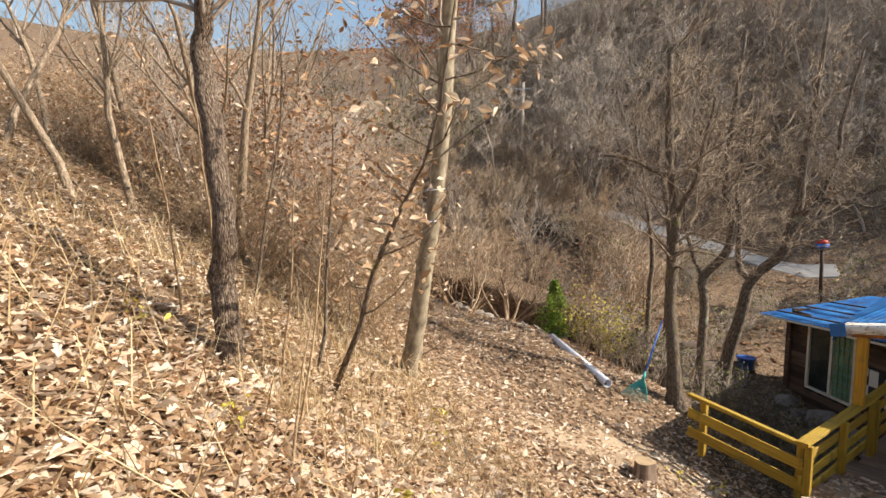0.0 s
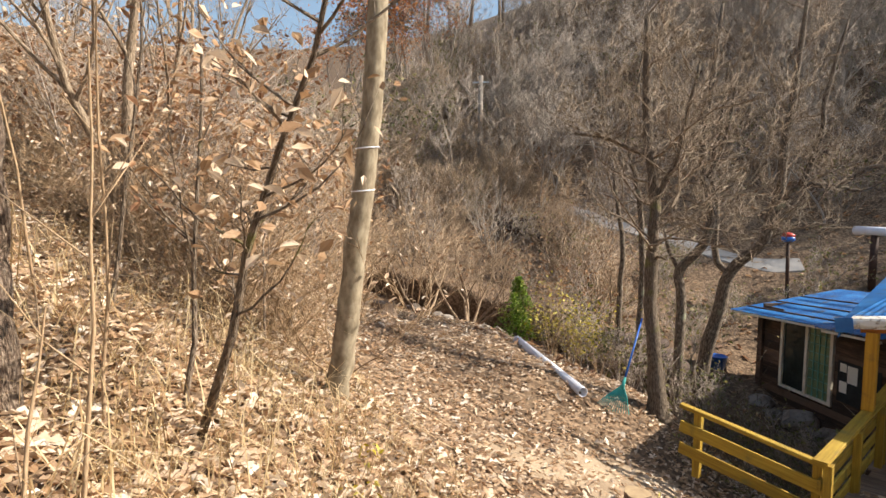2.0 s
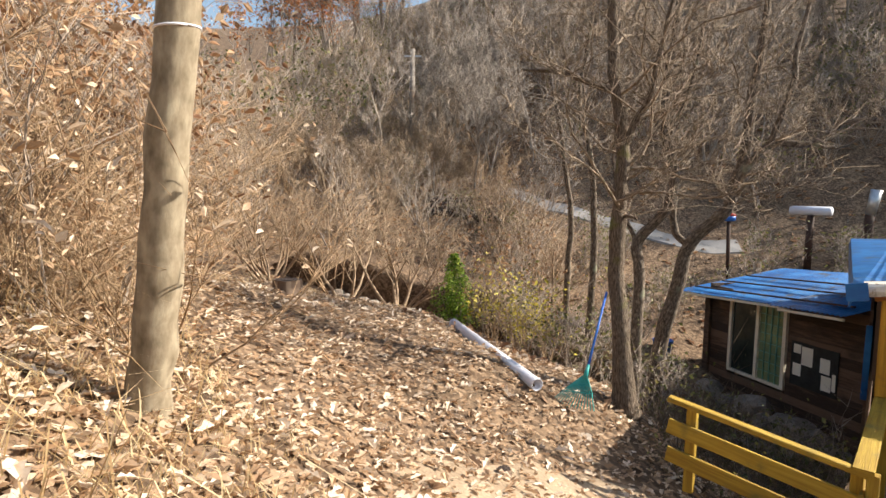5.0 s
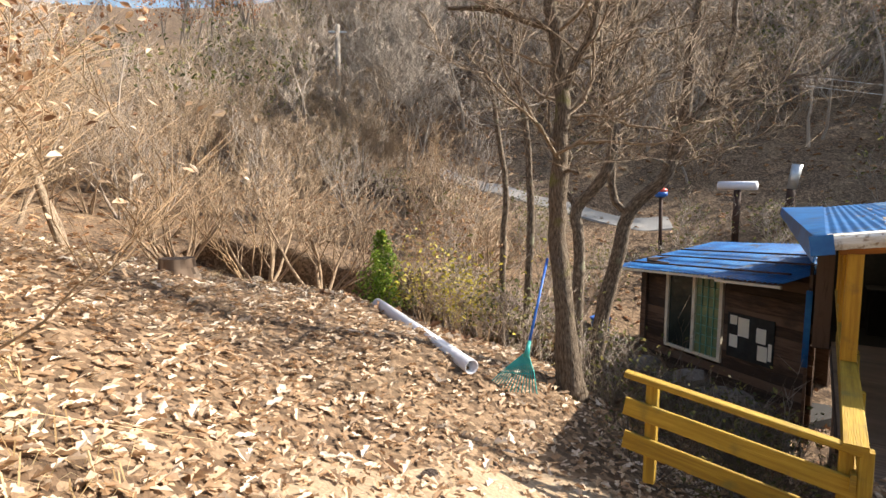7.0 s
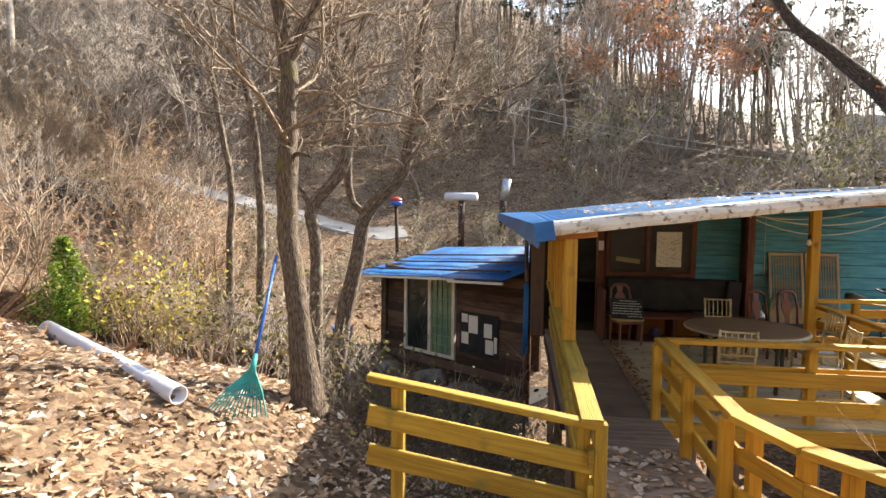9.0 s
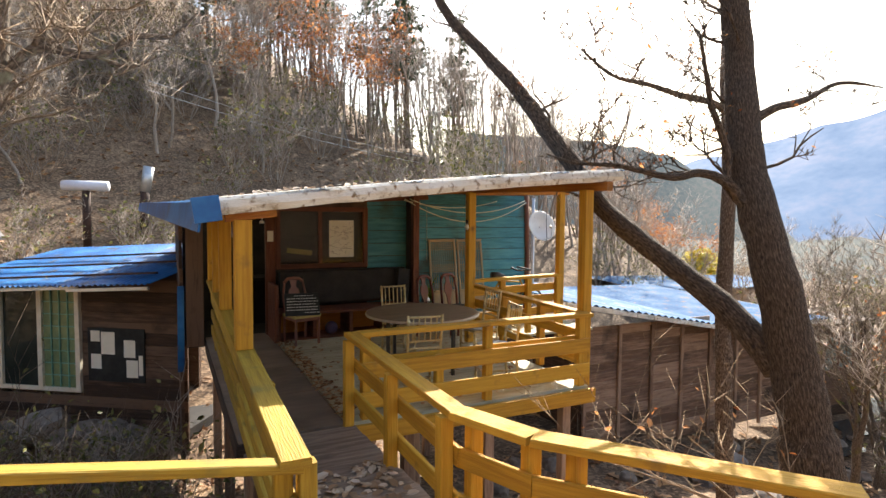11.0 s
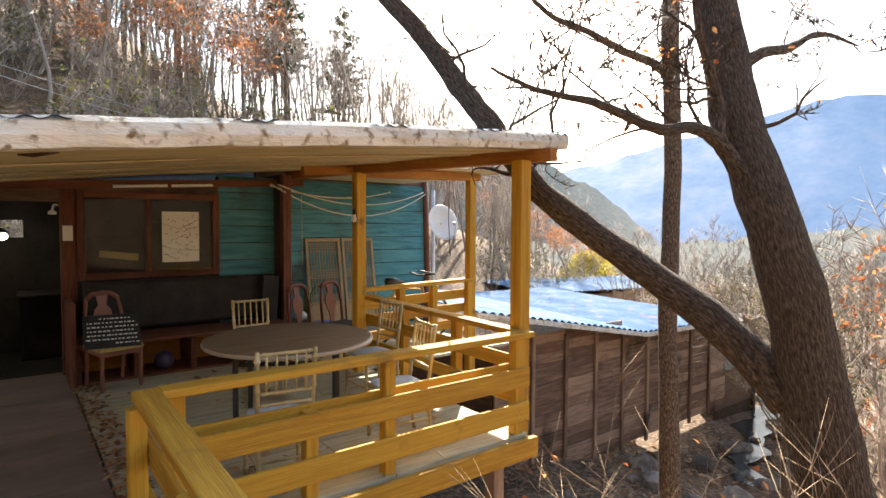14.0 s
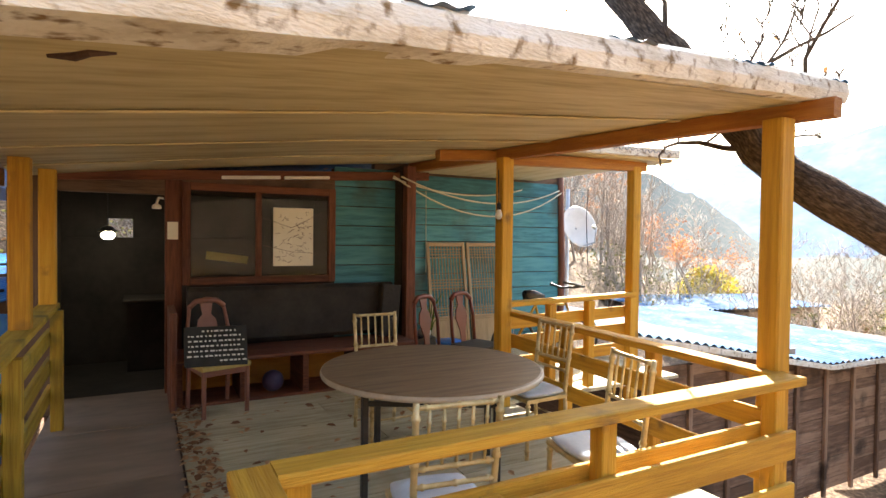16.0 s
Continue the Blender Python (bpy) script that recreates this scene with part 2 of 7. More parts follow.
# ---- mesh building ----
class Mesh:
    """Collects faces with texture coordinates in metres, along the grain and across it."""

    def __init__(self):
        self.v, self.f, self.uv = [], [], []

    def add(self, verts, faces, uvs=None):
        k = len(self.v)
        self.v.extend(verts)
        for n, fc in enumerate(faces):
            self.f.append([k + i for i in fc])
            self.uv.append(uvs[n] if uvs else [(verts[i][0], verts[i][1]) for i in fc])

    def beam(self, p0, p1, w, h, up=(0, 0, 1), ch=0.006, cuts=0):
        """A board from p0 to p1, w wide and h high, with its long edges eased."""
        p0, p1 = Vector(p0), Vector(p1)
        d = (p1 - p0)
        length = d.length
        d.normalize()
        side = d.cross(Vector(up))
        if side.length < 1e-4:
            side = d.cross(Vector((1, 0, 0)))
        side.normalize()
        top = side.cross(d)
        a, b = w / 2, h / 2
        c = min(ch, a * 0.5, b * 0.5)
        prof = [(a - c, -b), (a, -b + c), (a, b - c), (a - c, b), (-a + c, b), (-a, b - c), (-a, -b + c), (-a + c, -b)]
        verts = [p + side * x + top * y for p in (p0, p1) for x, y in prof]
        faces, uvs = [], []
        u0, v0 = random.random() * 40, random.random() * 40
        run = [0.0]
        for i in range(8):
            x0, y0 = prof[i]
            x1, y1 = prof[(i + 1) % 8]
            run.append(run[-1] + math.hypot(x1 - x0, y1 - y0))
        for i in range(8):
            j = (i + 1) % 8
            faces.append([i, j, 8 + j, 8 + i])
            uvs.append([(u0, v0 + run[i]), (u0, v0 + run[i + 1]), (u0 + length, v0 + run[i + 1]), (u0 + length, v0 + run[i])])
        for base, order in ((0, range(7, -1, -1)), (8, range(8))):
            faces.append([base + i for i in order])
            uvs.append([(u0 + prof[i][0] * 3, v0 + prof[i][1] * 3) for i in order])
        self.add([tuple(v) for v in verts], faces, uvs)
        return self

    def box(self, x0, x1, y0, y1, z0, z1, ch=0.006):
        """An upright block between two corners; the grain runs along its longest side."""
        c = ((x0 + x1) / 2, (y0 + y1) / 2, (z0 + z1) / 2)
        s = (abs(x1 - x0), abs(y1 - y0), abs(z1 - z0))
        k = s.index(max(s))
        e = [0, 0, 0]
        e[k] = s[k] / 2
        p0, p1 = [c[i] - e[i] for i in range(3)], [c[i] + e[i] for i in range(3)]
        if k == 2:
            return self.beam(p0, p1, s[0], s[1], up=(0, 1, 0), ch=ch)
        return self.beam(p0, p1, s[1 - k], s[2], ch=ch)

    def tube(self, pts, radii, n=6, cap=True):
        pts = [Vector(p) for p in pts]
        if not hasattr(radii, "__len__"):
            radii = [radii] * len(pts)
        verts, uvs, faces = [], [], []
        d = (pts[1] - pts[0]).normalized()
        ref = d.orthogonal().normalized()
        along, u0, v0 = 0.0, random.random() * 30, random.random() * 30
        us = []
        for i, p in enumerate(pts):
            if i:
                along += (p - pts[i - 1]).length
            dd = (pts[min(i + 1, len(pts) - 1)] - pts[max(i - 1, 0)]).normalized()
            ref = (ref - dd * ref.dot(dd)).normalized()
            other = dd.cross(ref)
            us.append(u0 + along)
            for k in range(n):
                a = 2 * math.pi * k / n
                verts.append(tuple(p + (ref * math.cos(a) + other * math.sin(a)) * radii[i]))
        girth = 2 * math.pi * max(radii)
        for i in range(len(pts) - 1):
            for k in range(n):
                j = (k + 1) % n
                faces.append([i * n + k, i * n + j, (i + 1) * n + j, (i + 1) * n + k])
                va, vb = v0 + girth * k / n, v0 + girth * (k + 1) / n
                uvs.append([(us[i], va), (us[i], vb), (us[i + 1], vb), (us[i + 1], va)])
        if cap:
            for base, order in ((0, range(n - 1, -1, -1)), ((len(pts) - 1) * n, range(n))):
                faces.append([base + k for k in order])
                uvs.append([(k * 0.1, k * 0.07) for k in order])
        self.add(verts, faces, uvs)
        return self

    def lathe(self, prof, centre=(0, 0, 0), n=20):
        """A turned shape from (radius, height) pairs."""
        verts, faces = [], []
        for r, z in prof:
            for k in range(n):
                a = 2 * math.pi * k / n
                verts.append((centre[0] + r * math.cos(a), centre[1] + r * math.sin(a), centre[2] + z))
        for i in range(len(prof) - 1):
            for k in range(n):
                j = (k + 1) % n
                faces.append([i * n + k, i * n + j, (i + 1) * n + j, (i + 1) * n + k])
        faces.append(list(range(n - 1, -1, -1)))
        faces.append([(len(prof) - 1) * n + k for k in range(n)])
        self.add(verts, faces)
        return self

    def data(self, name, mat, smooth=False, origin=(0, 0, 0)):
        me = bpy.data.meshes.new(name)
        o = origin
        me.from_pydata([(x - o[0], y - o[1], z - o[2]) for x, y, z in self.v], [], self.f)
        layer = me.uv_layers.new(name="uv")
        flat = [c for fc in self.uv for uv in fc for c in uv]
        layer.data.foreach_set("uv", flat)
        if smooth:
            me.polygons.foreach_set("use_smooth", [True] * len(me.polygons))
        for one in (mat if isinstance(mat, (list, tuple)) else [mat]):
            me.materials.append(one)
        return me


def place_of(ob):
    p = Vector((0, 0, 0))
    while ob:
        p += ob.location
        ob = ob.parent
    return p


def thing(name, at=(0, 0, 0), label="", category="", group="", kind=""):
    ob = new(name)
    ob.empty_display_size = 0.1
    ob.location = at
    return tagged(ob, label, category, group, kind)


def part(name, mesh, mat, parent=None, label="", smooth=False):
    """One mesh object, given in world places, under a thing or a part."""
    o = place_of(parent) if parent else (0, 0, 0)
    ob = new(name, mesh.data(name, mat, smooth, o))
    if parent:
        ob.parent = parent
    return tagged(ob, label)


def solid(name, mesh, mat, label, category, at=None, kind="", group="", smooth=False):
    """A thing that is one mesh."""
    o = at or (0, 0, 0)
    ob = new(name, mesh.data(name, mat, smooth, o))
    ob.location = o
    return tagged(ob, label, category, group, kind)


# ---- the lie of the land ----
LAND = np.array([
    (1.25, -0.5, 2.27), (0, 0.8, 1.85), (-0.75, 1.75, 1.46), (-1.6, 3, 0.98), (-1.85, 4.2, 0.55), (-1.4, 6, 0.32), (-4.2, 7.5, 0.22), (-2.8, 6.7, 0.2),
    (-5, 8.6, 0.68), (-8.4, 11, 0.55), (-4.3, 9.6, 0.38), (-4.05, 3.3, 1.78), (-8.4, 7.1, 1.4), (-2.8, 0.8, 2.7), (-2.85, 1.65, 2.32), (-4.66, 8.17, 0.68), (-7.1, 9.47, 0.76), (-7, 2, 3.0), (-14, 4, 3.6),
    (-2.2, 10, -1.1), (-3, 14, -2.3), (-4, 18, -2.6), (-9, 18, -1.0), (3, 8.5, -1.6), (8, 13, -3.1), (1, 13, -2.2),
    (-8, 27, 1.35), (11.5, 12.1, -3.75), (-21.6, 26.8, 4.6), (-14.5, 25.6, 2.95), (15.4, 13.5, -3.85), (6, 22, -1.5), (3, -4, 3.6), (14, 20, -3.0),
])
FAR = np.array([
    (-60, 2, 15), (-50, 25, 10), (-60, 47, 19), (-30, 46, 23), (-42, 80, 42), (-14, 50, 19), (-6, 47, 13.5), (0, 75, 26), (10, 48, 9.5), (18, 38, 4.0), (28, 26, -3.5),
    (45, 45, -6), (70, 25, -7), (90, 80, -8), (60, 0, -6), (30, -12, -1), (0, -40, 12), (-50, -40, 25),
])
GULLY = np.array([(-10.6, 13.4, -0.3), (-15.4, 12.4, 0.2), (-13.6, 6.9, 1.75), (-12.5, 16.5, -0.7), (-18, 16, 0.3), (-16, 20, 1.3), (-5.8, 10.4, 0.3), (-6.6, 11.8, -0.5)])
CONTROL = np.vstack([LAND, GULLY, FAR])


def spline_weights(points):
    d = np.hypot(points[:, None, 0] - points[None, :, 0], points[:, None, 1] - points[None, :, 1])
    k = d ** 2 * np.log(d + 1e-9)
    np.fill_diagonal(k, 1.5)
    p = np.hstack([np.ones((len(points), 1)), points[:, :2]])
    a = np.block([[k, p], [p.T, np.zeros((3, 3))]])
    return np.linalg.solve(a, np.concatenate([points[:, 2], np.zeros(3)]))


WEIGHTS = spline_weights(CONTROL)


def land(x, y):
    """The height of the ground, for numbers or arrays."""
    x, y = np.asarray(x, float), np.asarray(y, float)
    d = np.hypot(x[..., None] - CONTROL[:, 0], y[..., None] - CONTROL[:, 1])
    z = (d ** 2 * np.log(d + 1e-9)) @ WEIGHTS[:-3] + WEIGHTS[-3] + WEIGHTS[-2] * x + WEIGHTS[-1] * y
    z = z + 0.05 * np.sin(1.9 * x + 0.7 * y) * np.cos(1.3 * y - 0.5 * x) + 0.025 * np.sin(4.3 * x - 2 * y) * np.sin(3.7 * y + x)
    far = np.clip((np.hypot(x, y - 10) - 105) / 60, 0, 1)
    return np.clip(z, -9, 60) * (1 - far) + far * np.clip(z, -9, 42)


def ground_mesh():
    ax = np.unique(np.concatenate([np.arange(-14, 12, 0.2), np.arange(-60, 60.1, 1.5), np.arange(-200, 201, 10), [-900, -500, 500, 900]]).round(3))
    ay = np.unique(np.concatenate([np.arange(-2, 17, 0.2), np.arange(-40, 90, 1.5), np.arange(-200, 201, 10), [-900, -500, 500, 900]]).round(3))
    gx, gy = np.meshgrid(ax, ay)
    gz = land(gx, gy)
    away = np.hypot(gx, gy - 10) > 260
    gz[away] = -10
    me = bpy.data.meshes.new("ground")
    nx, ny = len(ax), len(ay)
    verts = np.stack([gx.ravel(), gy.ravel(), gz.ravel()], 1)
    idx = np.arange(nx * ny).reshape(ny, nx)
    quads = np.stack([idx[:-1, :-1], idx[:-1, 1:], idx[1:, 1:], idx[1:, :-1]], -1).reshape(-1, 4)
    me.from_pydata(verts.tolist(), [], quads.tolist())
    me.polygons.foreach_set("use_smooth", [True] * len(quads))
    return me


SOIL = material("leaf_strewn_soil", [(0.06, 0.037, 0.022), (0.115, 0.073, 0.043), (0.19, 0.125, 0.073), (0.29, 0.2, 0.12)], scale=1.1, rough=0.95, bump=1.0, bump_scale=22, fine=0.8,
                stain=(0.3, 0.21, 0.12), stain_at=0.62, stain_scale=0.7)


def leaf_mosaic(m, size, amount):
    """Breaks a ground colour into leaf-sized flecks of lighter and darker tone."""
    nt = m.node_tree
    nd, ln = nt.nodes, nt.links
    bsdf = nd["Principled BSDF"]
    source = bsdf.inputs["Base Color"].links[0].from_socket
    tc, vor, ramp, mix = nd.new("ShaderNodeTexCoord"), nd.new("ShaderNodeTexVoronoi"), nd.new("ShaderNodeValToRGB"), nd.new("ShaderNodeMixRGB")
    vor.inputs["Scale"].default_value, vor.inputs["Randomness"].default_value = 1 / size, 1.0
    ln.new(tc.outputs["Object"], vor.inputs["Vector"])
    sep = nd.new("ShaderNodeSeparateColor")
    ln.new(vor.outputs["Color"], sep.inputs[0])
    els = ramp.color_ramp.elements
    els[0].color, els[1].color = (0.03, 0.018, 0.01, 1), (0.36, 0.245, 0.15, 1)
    mid = els.new(0.5)
    mid.color = (0.1, 0.059, 0.032, 1)
    ln.new(sep.outputs[0], ramp.inputs["Fac"])
    mix.inputs[0].default_value = amount
    ln.new(source, mix.inputs["Color1"])
    ln.new(ramp.outputs["Color"], mix.inputs["Color2"])
    ln.new(mix.outputs["Color"], bsdf.inputs["Base Color"])


leaf_mosaic(SOIL, 0.06, 0.62)
ground = new("ground", ground_mesh())
ground.data.materials.append(SOIL)
tagged(ground, "brown autumn hillside soil strewn with dead leaves", "ground", kind="structure")


# ---- the porch ----
FLOOR_Z = 0.0


def front_y(x):
    return 9.75 + 0.117 * (x + 1.55)


def roof_z(x, y):
    """Underside of the porch roof: it rises to the stream side and a little towards the back."""
    return 2.035 + 0.098 * (x + 1.55) + 0.03 * math.sin(math.pi * max(0.0, min(1.0, (x + 1.55) / 4.7))) + 0.03 * (y - 10.0)


def railing(name, label, line, posts, levels, mat, group, cap=0.14, post=0.09, board=0.13, drop=0.9, side=1):
    """A railing along line (x, y, top z): flat cap, boards below it, posts at the given shares of the line."""
    root = thing(name, (line[0][0], line[0][1], line[0][2] - drop), label, "railing", group)
    for a, b in zip(line, line[1:]):
        a, b = Vector(a), Vector(b)
        part("cap_rail", Mesh().beam(a - Vector((0, 0, 0.025)), b - Vector((0, 0, 0.025)), cap, 0.05), mat, root)
        for z in levels:
            off = Vector((0, 0, z))
            part("rail_board", Mesh().beam(a - off, b - off, 0.035, board), mat, root)
        n = (b - a).cross(Vector((0, 0, 1))).normalized() * (post / 2 + 0.02) * side
        for s in posts:
            p = a + (b - a) * s + n
            part("post", Mesh().box(p.x - post / 2, p.x + post / 2, p.y - post / 2, p.y + post / 2, p.z - drop, p.z - 0.052), mat, root)
    return root


deck = thing("floor", (0, 10, -0.1), "timber porch deck with pale boards and a dark walkway", "deck", kind="structure")
part("joist_frame", Mesh().box(-1.35, 2.75, 10.28, 14.9, -0.2, -0.045), DARKWOOD, deck)
y = 10.3
while y < 14.0:
    part("walkway_board", Mesh().beam((-1.33, y + 0.6, -0.02), (-0.33, y + 0.6, -0.02 - random.random() * 0.004), 1.192, 0.04), WALKPANEL, deck)
    y += 1.2
y = 10.3
while y < 14.8:
    xs = random.uniform(0.6, 1.8)
    part("deck_board", Mesh().beam((-0.31, y + 0.15, -0.02), (xs, y + 0.15, -0.021), 0.292, 0.04, ch=0.003), PLANKLIGHT, deck)
    part("deck_board", Mesh().beam((xs + 0.008, y + 0.15, -0.021), (2.7, y + 0.15, -0.02), 0.292, 0.04, ch=0.003), PLANKLIGHT, deck)
    y += 0.3
part("edge_beam", Mesh().box(-0.3, 2.75, 10.22, 10.28, -0.19, -0.02), YELLOW, deck, "yellow edge beam")

ramp = thing("wooden_ramp", (-0.8, 6.4, 0.2), "weathered plank ramp with leaves lying on it", "ramp", kind="structure")
y = 6.0
while y < 10.2:
    z = 0.24 * (10.25 - y) / 4.2 - 0.02
    part("plank", Mesh().beam((-1.3 + random.uniform(-0.05, 0.04), y + 0.15, z), (-0.28, y + 0.15, z - random.random() * 0.01), 0.27, 0.045), PLANKDARK, ramp)
    y += 0.3
for xx in (-1.2, -0.4):
    part("bearer", Mesh().beam((xx, 6.0, 0.13), (xx, 10.3, -0.13), 0.07, 0.12), DARKWOOD, ramp)
for xx, yy in ((-1.2, 8), (-0.4, 8), (-1.2, 9.9), (-0.4, 9.9)):
    part("stilt", Mesh().box(xx - 0.05, xx + 0.05, yy - 0.05, yy + 0.05, float(land(xx, yy)) - 0.2, -0.05), DARKWOOD, ramp)
for xx in (-1.2, 0.4, 1.4, 2.5):
    for yy in (10.5, 12.6, 14.6):
        solid("deck_stilt", Mesh().box(xx - 0.06, xx + 0.06, yy - 0.06, yy + 0.06, float(land(xx, yy)) - 0.2, -0.2), GREYWOOD, "rough timber stilt under the porch deck", "stilt",
              (xx, yy, float(land(xx, yy)) - 0.2), group="deck stilts")

front_rail = railing("deck_railing", "yellow-stained timber railing along the front of the porch", [(-0.2, 10.3, 0.9), (2.7, 10.3, 0.9)], (0.03, 0.52, 0.97), (0.4, 0.7), YELLOW, "porch railings", drop=0.95, side=-1, board=0.165)
part("short_post", Mesh().box(0.66, 0.75, 10.325, 10.41, -0.02, 0.58), YELLOW, front_rail)
part("inner_board", Mesh().beam((-0.1, 10.43, 0.56), (2.62, 10.43, 0.56), 0.035, 0.09), YELLOW, front_rail)
railing("deck_railing", "yellow-stained timber railing on the stream side of the porch", [(2.66, 10.36, 0.9), (2.66, 13.1, 0.94)], (0.35, 0.7), (0.3, 0.6), YELLOW, "porch railings")
railing("deck_railing", "yellow timber railing of the rear wing of the porch", [(2.7, 13.2, 1.0), (4.5, 13.2, 1.04)], (0.3, 0.6, 0.95), (0.22, 0.42, 0.64), YELLOW, "porch railings", drop=1.0)
railing("ramp_railing", "yellow timber railing down the stream side of the ramp", [(-0.27, 10.34, 0.9), (-0.26, 8.06, 0.83)], (0.06, 0.55, 0.96), (0.3, 0.6), YELLOW, "ramp railings")
railing("ramp_railing", "yellow timber railing bending out from the ramp", [(-0.26, 8.1, 0.83), (-0.05, 7.58, 0.82), (0.95, 6.42, 0.8)], (0.15, 0.9), (0.3, 0.6), YELLOW, "ramp railings", cap=0.17, side=-1)
railing("ramp_railing", "lemon-yellow timber railing along the house side of the ramp", [(-1.34, 7.69, 0.87), (-1.3, 10.5, 0.93), (-1.28, 14.2, 1.06)], (0.03, 0.5, 0.97), (0.28, 0.52, 0.76), LEMON, "ramp railings", cap=0.15, drop=1.1)
railing("yard_railing", "lemon-yellow timber railing at the edge of the yard", [(-2.9, 7.72, 1.1), (-1.3, 7.76, 0.83)], (0.13, 0.95), (0.3, 0.585), LEMON, "yard railings", cap=0.1, board=0.15, side=-1)

porch = thing("porch_frame", (0, 10.3, 0), "yellow timber posts and orange beams carrying the porch roof", "porch frame", kind="structure")


def upright(x, y, z0, z1, w, mat=YELLOW, d=None):
    d = d or w
    part("post", Mesh().box(x - w / 2, x + w / 2, y - d / 2, y + d / 2, z0, z1, 0.01), mat, porch)


upright(2.74, 10.45, -0.2, roof_z(2.74, 10.45) - 0.1, 0.13)
upright(2.55, 13.02, -0.1, roof_z(2.55, 13.0) - 0.1, 0.13)
upright(4.5, 13.2, -0.4, 2.5, 0.12)
upright(-1.317, 9.93, 0.925, roof_z(-1.3, 9.93) - 0.07, 0.14)
upright(-1.3, 11.75, 0.98, roof_z(-1.3, 11.75) - 0.01, 0.13)
upright(-1.29, 13.0, 1.02, roof_z(-1.29, 13.0) - 0.01, 0.12)
upright(-1.28, 14.12, 1.06, roof_z(-1.28, 14.12) - 0.01, 0.12)
part("beam", Mesh().beam((2.88, 10.2, roof_z(2.88, 10.2) - 0.06), (2.42, 14.9, roof_z(2.42, 14.9) - 0.06), 0.1, 0.11), ORANGE, porch)
part("beam", Mesh().beam((1.9, 13.2, roof_z(2, 13.2) - 0.06), (2.75, 13.2, roof_z(2.7, 13.2) - 0.06), 0.1, 0.1), ORANGE, porch)
part("beam", Mesh().beam((2.6, 13.2, 2.46), (4.65, 13.2, 2.52), 0.1, 0.12), ORANGE, porch)
part("beam", Mesh().beam((-1.45, 9.93, roof_z(-1.45, 9.93) - 0.035), (-1.05, 9.93, roof_z(-1.05, 9.93) - 0.035), 0.12, 0.07), ORANGE, porch)
part("beam", Mesh().beam((-1.4, 14.82, 2.2), (2.6, 14.82, 2.42), 0.08, 0.1), REDWOOD, porch)


def corrugated(x0, x1, y0, y1, zf, along="y", pitch=0.12, depth=0.018, lip=0.0):
    """A ribbed sheet over a rectangle; the ribs run along y (or x)."""
    m = Mesh()
    if along == "y":
        n = max(4, int((x1 - x0) / pitch * 6))
        us = [(x0 + (x1 - x0) * i / n, depth * math.sin(2 * math.pi * (x0 + (x1 - x0) * i / n) / pitch)) for i in range(n + 1)]
        rows = [[(u, yy, zf(u, yy) + dz) for u, dz in us] for yy in np.linspace(y0, y1, 5)]
    else:
        n = max(4, int((y1 - y0) / pitch * 6))
        us = [(y0 + (y1 - y0) * i / n, depth * math.sin(2 * math.pi * (y0 + (y1 - y0) * i / n) / pitch)) for i in range(n + 1)]
        rows = [[(xx, u, zf(xx, u) + dz) for u, dz in us] for xx in np.linspace(x0, x1, 5)]
    w = len(rows[0])
    verts = [p for r in rows for p in r]
    faces = [[i * w + k, i * w + k + 1, (i + 1) * w + k + 1, (i + 1) * w + k] for i in range(4) for k in range(w - 1)]
    back = [(p[0], p[1], p[2] - 0.004) for p in verts]
    m.add(verts, faces)
    m.add(back, [f[::-1] for f in faces])
    return m


main_roof = thing("roof", (0, 10.2, 2.3), "porch roof of blue steel sheets with a weathered white front fascia", "roof", kind="structure")
for k in range(5):
    x0, x1 = -1.6 + k * 0.955, -1.6 + (k + 1) * 0.955 + 0.03
    part("roof_sheet", corrugated(x0, x1, front_y((x0 + x1) / 2) + 0.04, 19.5, lambda u, v, k=k: roof_z(u, v) + 0.126 - 0.012 * (v - 10.0) + 0.003 * (k % 2), pitch=0.1, depth=0.008), PALEBLUE if k > 0 else BLUE, main_roof, smooth=True)
fas = Mesh()
steps = 24
for k in range(steps):
    xa, xb = -1.56 + 4.75 * k / steps, -1.56 + 4.75 * (k + 1) / steps
    ja, jb = (0.006 * math.sin(k * 1.7) + 0.004 * math.sin(k * 4.1)), (0.006 * math.sin((k + 1) * 1.7) + 0.004 * math.sin((k + 1) * 4.1))
    prof = lambda x, j: [(x, front_y(x) + 0.01, roof_z(x, front_y(x)) - 0.005 + j * 0.4), (x, front_y(x) - 0.01 + j * 0.5, roof_z(x, front_y(x)) + 0.05), (x, front_y(x) - j * 0.4, roof_z(x, front_y(x)) + 0.11), (x, front_y(x) + 0.03, roof_z(x, front_y(x)) + 0.138 + j * 0.4), (x, front_y(x) + 0.26, roof_z(x, front_y(x) + 0.26) + 0.14), (x, front_y(x) + 0.26, roof_z(x, front_y(x) + 0.26))]
    a, b = prof(xa, ja), prof(xb, jb)
    fas.add(a + b, [[i, 6 + i, 6 + (i + 1) % 6, (i + 1) % 6] for i in range(6)] + ([[5, 4, 3, 2, 1, 0]] if k == 0 else []) + ([[6, 7, 8, 9, 10, 11]] if k == steps - 1 else []))
part("fascia", fas, FASCIA, main_roof, "mould-stained white front fascia", smooth=False)
